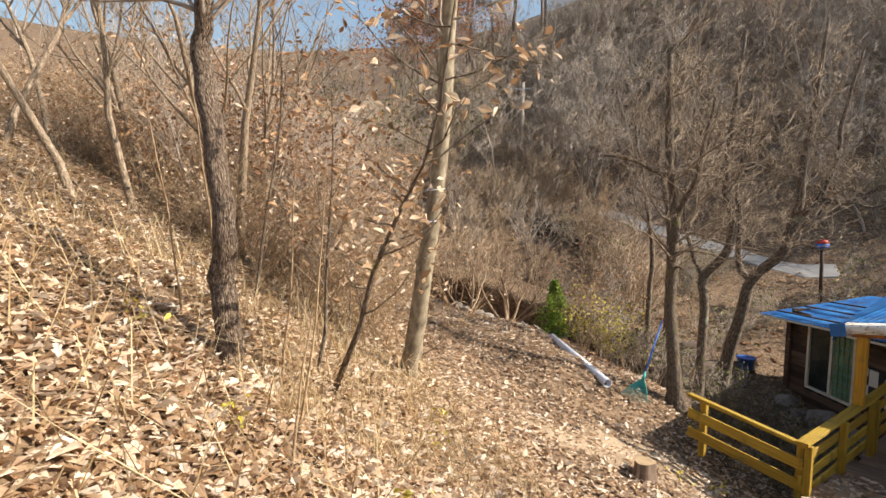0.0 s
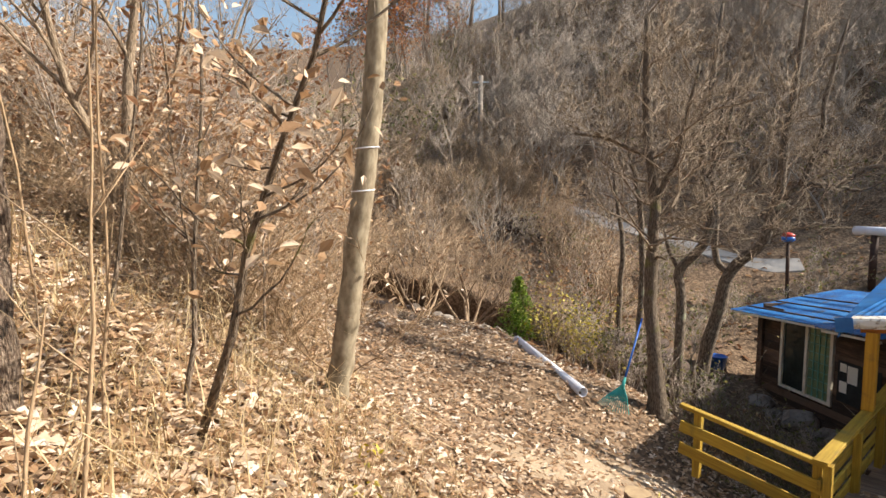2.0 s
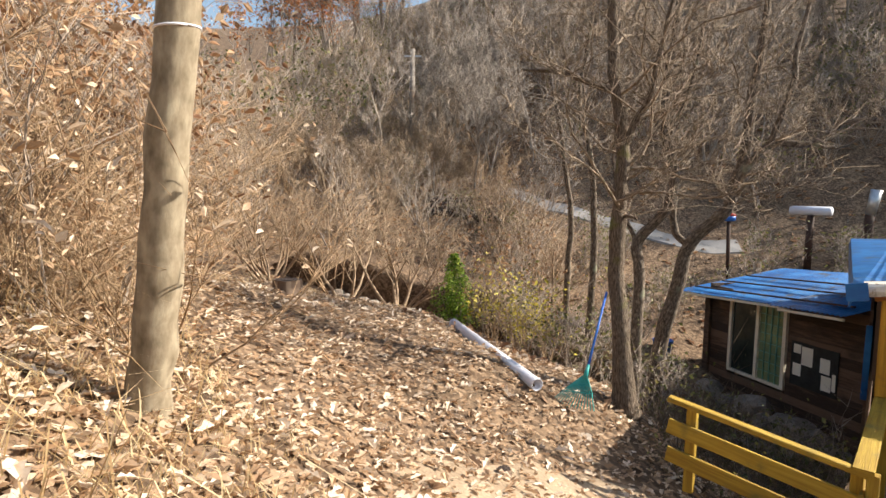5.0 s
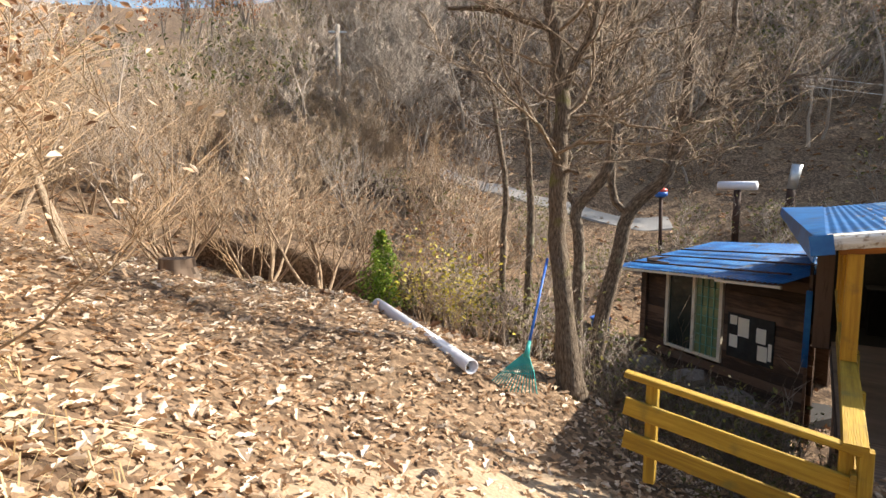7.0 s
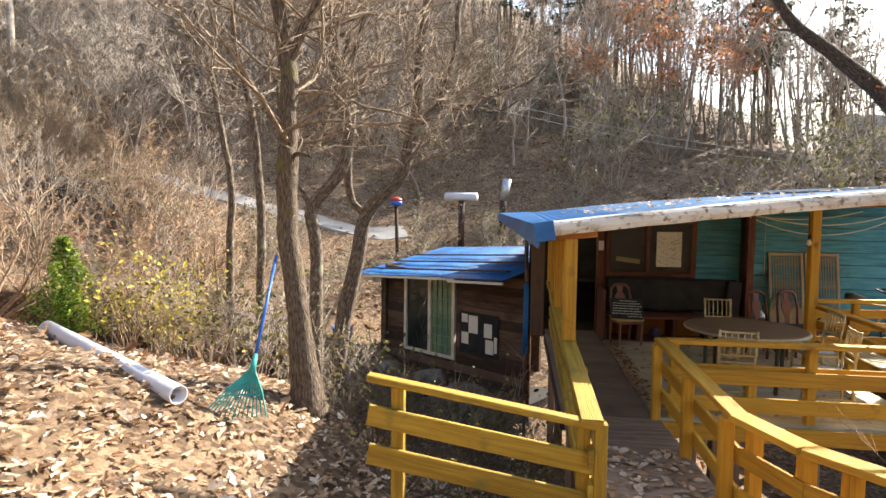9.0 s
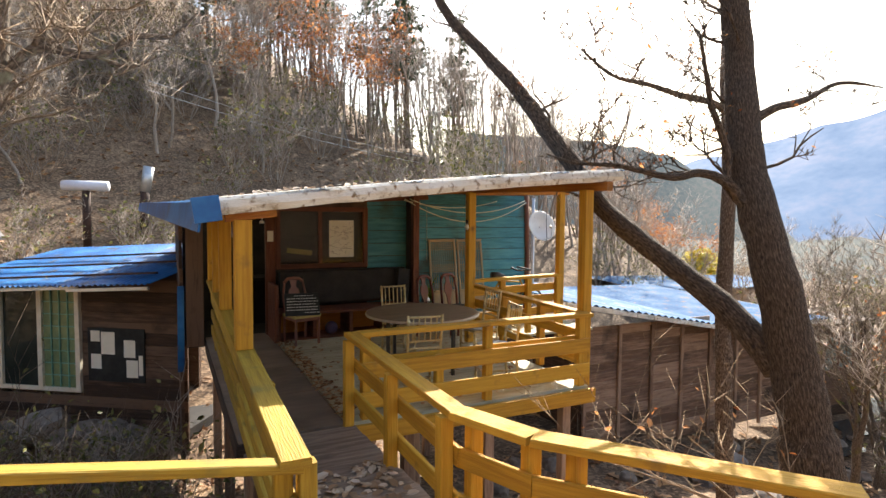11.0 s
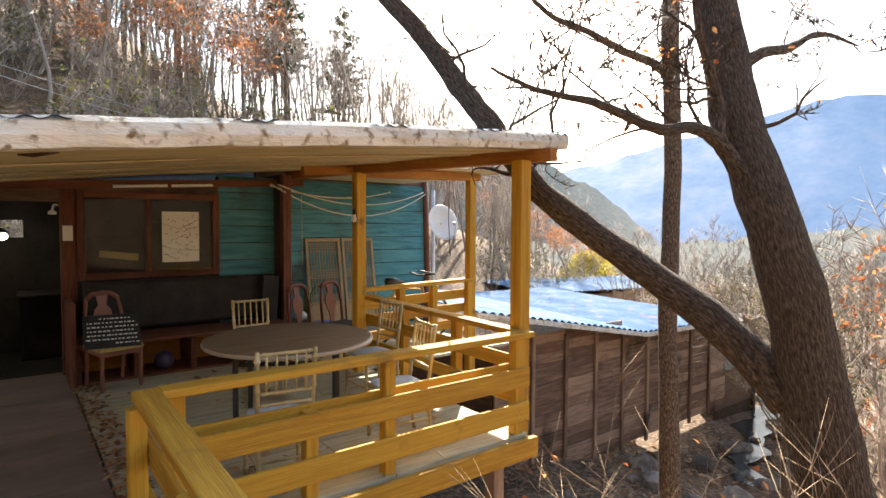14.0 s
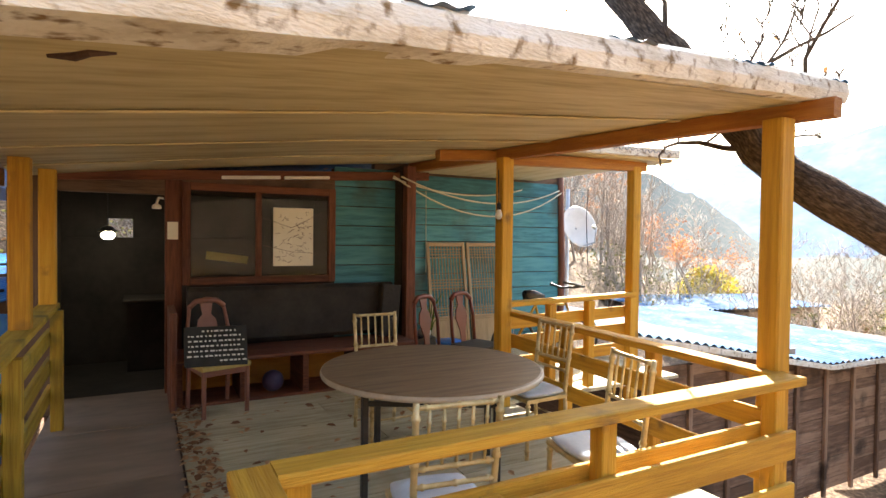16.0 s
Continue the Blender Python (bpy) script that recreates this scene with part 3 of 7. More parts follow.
for k in range(4):
    y0, y1 = 9.9 + 1.26 * k, 9.9 + 1.26 * (k + 1) - 0.008
    m = Mesh()
    cols = [-1.55 + 4.7 * i / 14 for i in range(15)]
    top_side = [(x, (y0 if k else front_y(x) + 0.1) if s == 0 else y1, roof_z(x, y0 if s == 0 else y1) + d) for d in (0.002, 0.024) for s in (0, 1) for x in cols]
    n = 15
    m.add(top_side, [[i, n + i, n + i + 1, i + 1] for i in range(n - 1)] + [[2 * n + i, 2 * n + i + 1, 3 * n + i + 1, 3 * n + i] for i in range(n - 1)],
          [[(cols[i] + 7 * k, 0), (cols[i] + 7 * k, 1.2), (cols[i + 1] + 7 * k, 1.2), (cols[i + 1] + 7 * k, 0)] for i in range(n - 1)] + [[(cols[i], 0)] * 4 for i in range(n - 1)])
    part("ceiling_board", m, CEILING, main_roof)
for y0 in (11.16, 12.42, 13.68):
    part("batten", Mesh().beam((-1.5, y0, roof_z(-1.5, y0) - 0.004), (0.7, y0, roof_z(0.7, y0) - 0.004), 0.05, 0.012).beam((0.7, y0, roof_z(0.7, y0) - 0.004), (2.9, y0, roof_z(2.9, y0) - 0.004), 0.05, 0.012), CEILING, main_roof)
part("side_board", Mesh().beam((3.17, 10.32, roof_z(3.17, 10.32) + 0.07), (3.17, 16.3, roof_z(3.17, 16.3) + 0.06), 0.03, 0.14), FASCIA, main_roof)
eave = Mesh()
ev = [9.74 + 9.76 * i / 12 for i in range(13)]
edge_x = lambda v: -1.64 - 0.081 * (v - 9.75)
edge_z = lambda v: roof_z(-1.6, v) + 0.135 - 0.012 * (v - 10.0)
eave.add([q_ for v in ev for q_ in ((-1.58, v, edge_z(v) + 0.012), (edge_x(v), v, edge_z(v) - 0.03), (edge_x(v) - 0.03, v - 0.03, edge_z(v) - 0.26 + 0.006 * (v - 9.7)), (edge_x(v) - 0.012, v - 0.03, edge_z(v) - 0.26 + 0.006 * (v - 9.7)), (edge_x(v) + 0.02, v, edge_z(v) - 0.045), (-1.58, v, edge_z(v) - 0.003))],
         [[i * 6 + j, i * 6 + j + 1, i * 6 + j + 7, i * 6 + j + 6] for i in range(12) for j in range(5)] + [[0, 1, 2, 3, 4, 5]])
part("flashing", eave, BLUE, main_roof, "bent blue sheet along the house-side eave")
part("flashing", Mesh().beam((-1.7, 9.7, 2.06), (-1.5, 9.72, 2.09), 0.02, 0.2), BLUE, main_roof, "bent blue corner sheet")
part("eave_board", Mesh().beam((-1.62, 10.6, 2.04), (-1.7, 14.8, 2.15), 0.03, 0.16), ORANGE, main_roof, "orange board under the eave")
wing = thing("wing_roof", (3.7, 13.2, 2.5), "flat roof over the rear wing of the porch", "roof", kind="structure")
part("ceiling_board", Mesh().box(2.7, 4.9, 13.0, 15.6, 2.56, 2.6), CEILING, wing)
part("fascia", Mesh().beam((2.75, 12.98, 2.6), (4.98, 12.98, 2.66), 0.05, 0.1), FASCIA, wing)
part("roof_sheet", corrugated(2.7, 4.98, 12.95, 16.4, lambda u, v: 2.66 + 0.03 * (v - 13), pitch=0.09), PALEBLUE, wing, smooth=True)

# ---- house front behind the porch ----
front = thing("wall_north", (0, 14.9, 0), "dark timber house front with a window and a doorway", "wall", kind="structure")
part("wall_panel", Mesh().box(-1.62, -1.36, 14.9, 15.02, -0.1, 2.2), DARKWOOD, front)
part("wall_panel", Mesh().box(-1.36, -0.38, 14.9, 15.02, 2.06, 2.22), DARKWOOD, front)
part("wall_panel", Mesh().box(-0.38, -0.22, 14.9, 15.02, -0.1, 2.3), REDWOOD, front)
part("wall_panel", Mesh().box(-0.22, 1.42, 14.9, 15.02, -0.1, 1.14), SHADEBLACK, front)
part("wall_panel", Mesh().box(-0.22, 1.42, 14.9, 15.02, 2.18, 2.34), DARKWOOD, front)
for k in range(11):
    z0 = -0.1 + k * 0.235
    part("teal_board", Mesh().beam((1.42, 14.93 - 0.008 * (k % 2), z0 + 0.115), (2.26, 14.93, z0 + 0.115), 0.025, 0.226, ch=0.005), TEAL, front)
    part("teal_board", Mesh().beam((2.26, 15.62 - 0.008 * (k % 2), z0 + 0.115 + 0.05), (5.4, 15.62, z0 + 0.115 + 0.05), 0.025, 0.226, ch=0.005), TEAL, front)
part("wall_backing", Mesh().box(1.42, 2.26, 14.95, 15.05, -0.1, 2.46), DARKWOOD, front)
part("wall_backing", Mesh().box(2.2, 5.4, 15.64, 15.76, -0.2, 2.7), DARKWOOD, front)
part("corner_post", Mesh().tube([(5.42, 15.6, -0.4), (5.44, 15.58, 1.1), (5.4, 15.6, 2.66)], [0.06, 0.055, 0.05], 8), REDWOOD, front, smooth=True)
part("corner_post", Mesh().box(2.2, 2.32, 14.56, 14.68, 0, 2.5), REDWOOD, front)
part("wall_return", Mesh().box(2.2, 2.26, 14.7, 15.6, -0.1, 2.52), DARKWOOD, front)

west = thing("wall_west", (-1.7, 17.2, 0), "dark plank side wall of the house above the shack", "wall", kind="structure")
for k in range(20):
    part("plank", Mesh().beam((-1.69, 15.03, -2.4 + k * 0.23), (-1.69, 19.4, -2.4 + k * 0.23), 0.05, 0.222, ch=0.004), DARKWOOD, west)
part("loose_sheet", Mesh().beam((-1.7, 14.9, 0.9), (-1.71, 14.92, -0.5), 0.1, 0.012, up=(0, 1, 0)), BLUE, west, "torn blue sheet hanging by the post")

window = thing("window_1", (0.6, 14.88, 1.66), "dark timber window beside the doorway, with a paper poster on the glass", "window", kind="structure")
GLASS = bpy.data.materials.new("window_glass")
GLASS.use_nodes = True
g = GLASS.node_tree.nodes["Principled BSDF"]
g.inputs["Base Color"].default_value, g.inputs["Roughness"].default_value = (0.9, 0.95, 0.93, 1), 0.03
g.inputs["Transmission Weight"].default_value, g.inputs["IOR"].default_value = 1.0, 1.22
for x0, x1, z0, z1 in ((-0.22, -0.14, 1.12, 2.2), (1.34, 1.42, 1.12, 2.2), (0.52, 0.58, 1.2, 2.12), (-0.14, 1.34, 1.12, 1.2), (-0.14, 1.34, 2.12, 2.2)):
    part("window_frame", Mesh().box(x0, x1, 14.86, 14.93, z0, z1), REDWOOD, window)
for x0, x1 in ((-0.14, 0.52), (0.58, 1.34)):
    p = part("pane", Mesh().box(x0, x1, 14.905, 14.912, 1.2, 2.12, 0.001), GLASS, window)
    p.visible_shadow = False
# the room's gloom is put into its near-black surfaces
room = thing("room_walls", (0, 17, 0), "dark room behind the doorway", "room", kind="structure")
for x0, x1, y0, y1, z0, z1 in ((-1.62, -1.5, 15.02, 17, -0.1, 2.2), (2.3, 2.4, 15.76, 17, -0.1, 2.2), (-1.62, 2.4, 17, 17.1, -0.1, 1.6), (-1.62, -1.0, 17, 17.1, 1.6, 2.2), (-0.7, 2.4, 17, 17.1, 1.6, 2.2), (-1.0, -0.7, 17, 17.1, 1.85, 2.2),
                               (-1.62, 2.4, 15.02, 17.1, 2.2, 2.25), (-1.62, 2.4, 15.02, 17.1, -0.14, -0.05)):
    part("room_panel", Mesh().box(x0, x1, y0, y1, z0, z1), SHADEBLACK if z1 < 2.21 else DARKWOOD, room)

# ---- the shack below the yard ----
SA, SB = Vector((-1.64, 17.02, 0)), Vector((-5.72, 19.85, 0))
SD = (SB - SA).normalized()
SN = Vector((-SD.y, SD.x, 0))
if SN.y > 0:
    SN = -SN
shack = thing("shack", (-3.7, 18.4, -2.6), "dark plank shack with a blue corrugated roof and a sliding window", "shack")


def sp(s, out, z):
    """A place on the shack's front: metres from its right end, out of the wall, height."""
    p = SA + SD * s + SN * out
    return (p.x, p.y, z)


def slab(s0, s1, o0, o1, z0, z1):
    m = Mesh()
    return m.beam(sp(s0, (o0 + o1) / 2, (z0 + z1) / 2), sp(s1, (o0 + o1) / 2, (z0 + z1) / 2), abs(o1 - o0), z1 - z0, ch=0.004)


z = -2.7
while z < 0.75:
    h = 0.19 + 0.05 * random.random()
    if z + h < -1.5 or z > 0.55:
        part("plank", slab(-0.1, 4.95, -0.03, random.uniform(0, 0.015), z, z + h - 0.006), DARKWOOD, shack)
    else:
        part("plank", slab(-0.1, 2.2, -0.03, random.uniform(0, 0.015), z, z + h - 0.006), DARKWOOD, shack)
        part("plank", slab(4.12, 4.95, -0.03, random.uniform(0, 0.015), z, z + h - 0.006), DARKWOOD, shack)
    z += h
part("side_wall", Mesh().beam(sp(4.95, -1.9, -0.9), sp(4.95, 0.0, -0.9), 0.06, 3.4), DARKWOOD, shack)
part("back_wall", slab(1.5, 4.95, -3.0, -2.9, -2.6, 1.0), DARKWOOD, shack)
part("floor_slab", slab(0.4, 4.95, -2.9, -0.1, -2.7, -2.5), SHADEBLACK, shack)
part("corner_post", slab(4.85, 5.05, -0.05, 0.1, -2.8, 0.6), DARKWOOD, shack)
win2 = part("window", slab(2.22, 4.12, -0.02, 0.05, -1.56, -1.48), FRAMEWHITE, shack, "cream-framed sliding window with green glazing bars")
for s0, s1, z0, z1 in ((2.22, 2.32, -1.48, 0.52), (4.02, 4.12, -1.48, 0.52), (3.08, 3.18, -1.48, 0.52), (2.32, 4.02, 0.52, 0.6)):
    part("frame", slab(s0, s1, -0.02, 0.06, z0, z1), FRAMEWHITE, win2)
MUNTIN = material("green_glazing_bar", [(0.12, 0.3, 0.22), (0.2, 0.4, 0.3)], scale=5, rough=0.5, bump=0)
for k in range(1, 4):
    part("glazing_bar", slab(2.32 + 0.19 * k - 0.01, 2.32 + 0.19 * k + 0.01, 0.0, 0.03, -1.48, 0.52), MUNTIN, win2)
for k in range(1, 8):
    part("glazing_bar", slab(2.32, 3.08, 0.0, 0.03, -1.48 + 0.25 * k - 0.01, -1.48 + 0.25 * k + 0.01), MUNTIN, win2)
PANE = material("green_tinted_pane", [(0.1, 0.17, 0.1), (0.3, 0.34, 0.16)], scale=1.5, rough=0.08, bump=0)
DARKPANE = material("dark_pane", [(0.015, 0.02, 0.018), (0.04, 0.05, 0.04)], scale=1.5, rough=0.05, bump=0)
part("pane", slab(2.32, 3.08, -0.012, -0.002, -1.48, 0.52), PANE, win2)
part("pane", slab(3.18, 4.02, -0.012, -0.002, -1.48, 0.52), DARKPANE, win2)
notice = thing("notice_board", sp(1.55, 0.03, -0.75), "black notice board with paper sheets on the shack wall", "notice board")
part("board", slab(0.8, 2.05, 0.016, 0.035, -1.3, -0.22), BLACKBOARD, notice)
for s0, s1, z0, z1 in ((1.45, 1.75, -0.75, -0.3), (1.78, 1.98, -0.5, -0.28), (1.75, 1.98, -1.05, -0.75), (1.0, 1.25, -0.8, -0.45), (0.95, 1.2, -1.2, -0.85), (0.84, 0.93, -1.15, -0.75)):
    part("paper_sheet", slab(s0, s1, 0.037, 0.04, z0, z1), PAPER, notice)
sroof = thing("shack_roof", (-3.7, 18.2, 0.7), "blue corrugated steel roof with loose battens and dead leaves", "roof", kind="structure")
for k in range(6):
    s0, s1 = 0.0 + k * 0.92, 0.0 + (k + 1) * 0.92 + 0.05
    m = Mesh()
    n = 50
    rows = []
    front_out = 0.95 if k < 2 else 0.7
    for out in np.linspace(front_out, -3.2, 5):
        rows.append([sp(s0 + (s1 - s0) * i / n, out, 0.70 + 0.16 * (front_out - out) - 0.055 * (s0 + (s1 - s0) * i / n - 2) + 0.018 * math.sin(2 * math.pi * i / n * (s1 - s0) / 0.12) + 0.006 * (k % 2)) for i in range(n + 1)])
    w = n + 1
    verts = [p for r in rows for p in r]
    faces = [[i * w + j, i * w + j + 1, (i + 1) * w + j + 1, (i + 1) * w + j] for i in range(4) for j in range(n)]
    m.add(verts, faces)
    m.add([(a, b, c - 0.005) for a, b, c in verts], [f[::-1] for f in faces])
    part("roof_sheet", m, BLUE, sroof, smooth=True)
part("eave_batten", Mesh().beam(sp(5.4, 0.66, 0.46), sp(1.7, 0.66, 0.66), 0.05, 0.06), FRAMEWHITE, sroof)
part("eave_batten", Mesh().beam(sp(1.7, 0.9, 0.64), sp(0.05, 0.9, 0.72), 0.05, 0.06), FRAMEWHITE, sroof)
for out in (0.35, -0.6, -1.5):
    part("batten", Mesh().beam(sp(5.2, out, 0.62 + 0.16 * (0.7 - out)), sp(0.2, out + 0.1, 0.9 + 0.16 * (0.7 - out)), 0.07, 0.04), RUST, sroof)

# ---- the long shed by the stream ----
shed = thing("shed", (10, 14.6, -3.1), "long plank-walled shed with a faded blue corrugated roof", "shed")
px = 6.3
while px < 14.6:
    z = -3.3
    while z < -0.5 - 0.03 * (px - 7):
        h = 0.21
        part("plank", Mesh().beam((px, 14.6 + random.uniform(-0.008, 0.008), z + h / 2), (px + 0.99, 14.6, z + h / 2), 0.03, h - 0.008, ch=0.004), GREYWOOD, shed)
        z += h
    part("post", Mesh().box(px - 0.045, px + 0.045, 14.52, 14.58, -3.4, -0.35 - 0.07 * (px - 7)), GREYWOOD, shed)
    px += 1.0
part("end_wall", Mesh().box(6.25, 6.33, 14.6, 20, -3.4, -0.6), DARKWOOD, shed)
lean = thing("lean_to", (16.4, 14.8, -4.0), "dark plank lean-to with a six-pane window behind the shed", "shed")
for z0, z1 in ((-4.6, -4.1), (-4.1, -3.55), (-3.55, -3.0), (-3.0, -2.52)):
    part("plank", Mesh().box(15.2, 17.5, 14.8, 14.84, z0, z1 - 0.01), DARKWOOD, lean)
part("plank", Mesh().box(15.2, 17.5, 14.8, 14.84, -1.36, -1.05), DARKWOOD, lean)
part("plank", Mesh().box(15.2, 15.5, 14.8, 14.84, -2.52, -1.36), DARKWOOD, lean)
part("plank", Mesh().box(17.15, 17.5, 14.8, 14.84, -2.52, -1.36), DARKWOOD, lean)
part("side_wall", Mesh().box(17.44, 17.5, 14.84, 17.5, -4.6, -1.05), DARKWOOD, lean)
part("post", Mesh().box(17.44, 17.56, 14.7, 14.79, -4.7, -1.05), DARKWOOD, lean)
part("roof", Mesh().box(15.1, 17.8, 14.55, 17.6, -1.04, -0.98), RUST, lean, "rusty sheet roof")
lean_window = part("window", Mesh().box(15.5, 17.15, 14.79, 14.83, -2.52, -2.44).box(15.5, 17.15, 14.79, 14.83, -1.44, -1.36).box(15.5, 15.58, 14.79, 14.83, -2.44, -1.44).box(17.07, 17.15, 14.79, 14.83, -2.44, -1.44).box(16.29, 16.36, 14.79, 14.83, -2.44, -1.44), REDWOOD, lean)
for cx in (15.58, 16.36):
    for k in range(3):
        part("pane", Mesh().box(cx, cx + 0.71, 14.805, 14.815, -2.44 + k * 0.34, -2.12 + k * 0.34), LEANPANE, lean_window)
shedroof = thing("shed_roof", (10, 15, -0.4), "faded blue corrugated roof of the long shed", "roof", kind="structure")
for k in range(9):
    x0, x1 = 5.3 + k * 1.0, 5.3 + (k + 1) * 1.0 + 0.04
    part("roof_sheet", corrugated(x0, x1, 13.95, 20.5, lambda u, v, k=k: 0.34 - 0.18 * (min(u, 10.3) - 5.5) - 0.02 * max(0, u - 10.3) + 0.03 * (v - 14) + 0.004 * (k % 2), pitch=0.2, depth=0.022), PALEBLUE, shedroof, smooth=True)
part("eave_board", Mesh().beam((5.3, 13.95, 0.3), (10.3, 13.95, -0.6), 0.05, 0.09).beam((10.3, 13.95, -0.6), (14.3, 13.95, -0.68), 0.05, 0.09), FASCIA, shedroof)


# ---- trees and brush ----
def grow(m, leaves, rng, start, way, length, radius, level, levels, split=3, wander=0.25, sides=5, leafy=0.0, leaf_size=0.1, up=0.12, shrink=0.62, ends=1.6, thin=0.003):
    """One limb with its side limbs, tapering; the last ones are fine spurs and may carry leaves."""
    d, p = Vector(way).normalized(), Vector(start)
    if level >= levels:
        e = p + (d + Vector((rng.uniform(-1, 1), rng.uniform(-1, 1), rng.uniform(-0.6, 1))) * wander).normalized() * length
        a = d.orthogonal().normalized() * radius
        b = d.cross(a)
        k = len(m.v)
        m.v.extend([tuple(p + a), tuple(p - a * 0.5 + b * 0.87), tuple(p - a * 0.5 - b * 0.87), tuple(e)])
        u = rng.uniform(0, 20)
        for fc in ((0, 1, 3), (1, 2, 3), (2, 0, 3)):
            m.f.append([k + i for i in fc])
            m.uv.append([(u, u), (u, u + 0.02), (u + length, u + 0.01)])
        pts = [p, e]
    else:
        n = 6 if level == 0 else 6 if level == 1 and sides > 5 else 3
        pts, radii = [p.copy()], [radius]
        for i in range(n):
            d = (d + Vector((rng.uniform(-1, 1), rng.uniform(-1, 1), rng.uniform(-0.7, 0.9))) * wander + Vector((0, 0, up))).normalized()
            p = p + d * length / n
            pts.append(p.copy())
            radii.append(radius * (1 - 0.75 * (i + 1) / n))
        m.tube(pts, radii, max(3, sides - level), cap=False)
        count = split + (1 if level == 0 else 0)
        if level == levels - 1:
            count = int(split * ends)
        for k in range(count):
            s = rng.uniform(0.25, 0.999) if level else rng.uniform(0.35, 0.999)
            i = min(n - 1, int(s * n))
            q = pts[i].lerp(pts[i + 1], s * n - i)
            a = rng.uniform(0, 2 * math.pi)
            out = Vector((math.cos(a), math.sin(a), rng.uniform(-0.1, 0.9)))
            dd = (pts[i + 1] - pts[i]).normalized()
            grow(m, leaves, rng, q, dd * 0.65 + out * 0.8, length * shrink * rng.uniform(0.6, 1.15), max(thin, radii[i] * 0.52), level + 1, levels, split, wander * 1.1, sides, leafy, leaf_size, up, shrink, ends, thin)
    if leafy and level >= levels - 1:
        for k in range(int(leafy) + (rng.random() < leafy % 1)):
            q = pts[rng.randrange(1, len(pts))]
            leaf(leaves, rng, q + Vector((rng.uniform(-1, 1), rng.uniform(-1, 1), rng.uniform(-1, 0.6))) * leaf_size * 1.3, leaf_size)


def leaf(m, rng, at, size):
    """A small folded blade in a random attitude."""
    a, b, c = rng.uniform(0, 6.28), rng.uniform(-1.2, 1.2), rng.uniform(-1.2, 1.2)
    rot = Euler((b, c, a)).to_matrix()
    s = size * rng.uniform(0.6, 1.3)
    w, f = 0.27, rng.uniform(0.05, 0.22)
    shape = ((0, -0.5, 0), (w, -0.1, f), (w * 0.62, 0.28, f), (0, 0.62, 0.02), (-w * 0.7, 0.22, f), (-w, -0.1, f))
    k = len(m.v)
    o = Vector(at)
    m.v.extend(tuple(o + rot @ (Vector(p) * s)) for p in shape)
    for fc in ((0, 1, 2, 3), (0, 3, 4, 5)):
        m.f.append([k + i for i in fc])
        m.uv.append([(0, 0)] * 4)


def plant(name, seed, height, radius, levels, bark_mat, leaf_mat, label, category, stems=1, spread=0.2, trunk=0.55, **kw):
    """A prototype tree or bush at the origin: trunk and crown are parts."""
    rng = random.Random(seed)
    root = thing(name, (0, 0, 0), label, category)
    m, lv = Mesh(), Mesh()
    for s in range(stems):
        a = rng.uniform(0, 6.28)
        way = Vector((math.cos(a) * spread, math.sin(a) * spread, 1))
        grow(m, lv, rng, (math.cos(a) * 0.05 * (stems > 1), math.sin(a) * 0.05 * (stems > 1), -0.15), way, height * trunk * rng.uniform(0.8, 1.15), radius * rng.uniform(0.75, 1.1), 0, levels, **kw)
    part("trunk", m, bark_mat, root, smooth=True)
    if lv.v:
        part("crown", lv, leaf_mat, root)
    return root


def scatter(protos, places, rng, lo=0.8, hi=1.25, sink=0.05):
    for n, (px_, py_) in enumerate(places):
        s = rng.uniform(lo, hi)
        ob = protos[n % len(protos)]
        m = pose(px_, py_, float(land(px_, py_)) - sink, rng.uniform(-4, 4), rng.uniform(-4, 4), rng.uniform(0, 360))
        c = copy_thing(ob, m)
        c.scale = (s, s, s * rng.uniform(0.9, 1.15))


def retire(protos):
    for p in protos:
        for o in (*p.children_recursive, p):
            bpy.data.objects.remove(o)


wild = random.Random(5)
bare = [plant("bare_tree", 10 + k, 9.0, 0.11, 4, TWIG, LEAFBROWN, "leafless grey-brown hillside tree with fine branches", "tree", split=4, wander=0.22, trunk=0.62, leafy=0.0, sides=5, up=0.06, ends=2.0, thin=0.012) for k in range(4)]
tall = [plant("tall_bare_tree", 30 + k, 13.0, 0.12, 3, TWIG, LEAFRUST, "tall slender leafless tree on the crest", "tree", split=6, wander=0.08, trunk=0.85, shrink=0.34, up=0.14, sides=5, ends=1.5, thin=0.012) for k in range(3)]
rusty = [plant("oak_tree", 50 + k, 10.0, 0.12, 3, TWIG, LEAFRUST, "oak with rust-coloured dead leaves still on it", "tree", split=4, wander=0.2, trunk=0.65, leafy=2.2, leaf_size=0.24, sides=5, thin=0.01) for k in range(2)]
brush = [plant("thicket_bush", 70 + k, 2.6, 0.016, 2, (TANTWIG, BANKBARK, TANTWIG, TANTWIG)[k], (LEAFTAN, LEAFBROWN, LEAFPALE, LEAFBROWN)[k], "tan leafless thicket bush with a few dry leaves", "bush", stems=9, spread=0.95, trunk=0.7, split=4, wander=0.34, up=0.03, leafy=0.75, leaf_size=0.075, sides=3, ends=2.0, thin=0.0045) for k in range(4)]
scrub = [plant("understorey_bush", 90 + k, 2.2, 0.014, 2, TWIG, LEAFOLIVE, "dull brown understorey bush with sparse olive leaves", "bush", stems=7, spread=0.6, trunk=0.7, split=3, wander=0.28, leafy=0.7, leaf_size=0.12, sides=3, ends=1.8, thin=0.008) for k in range(3)]
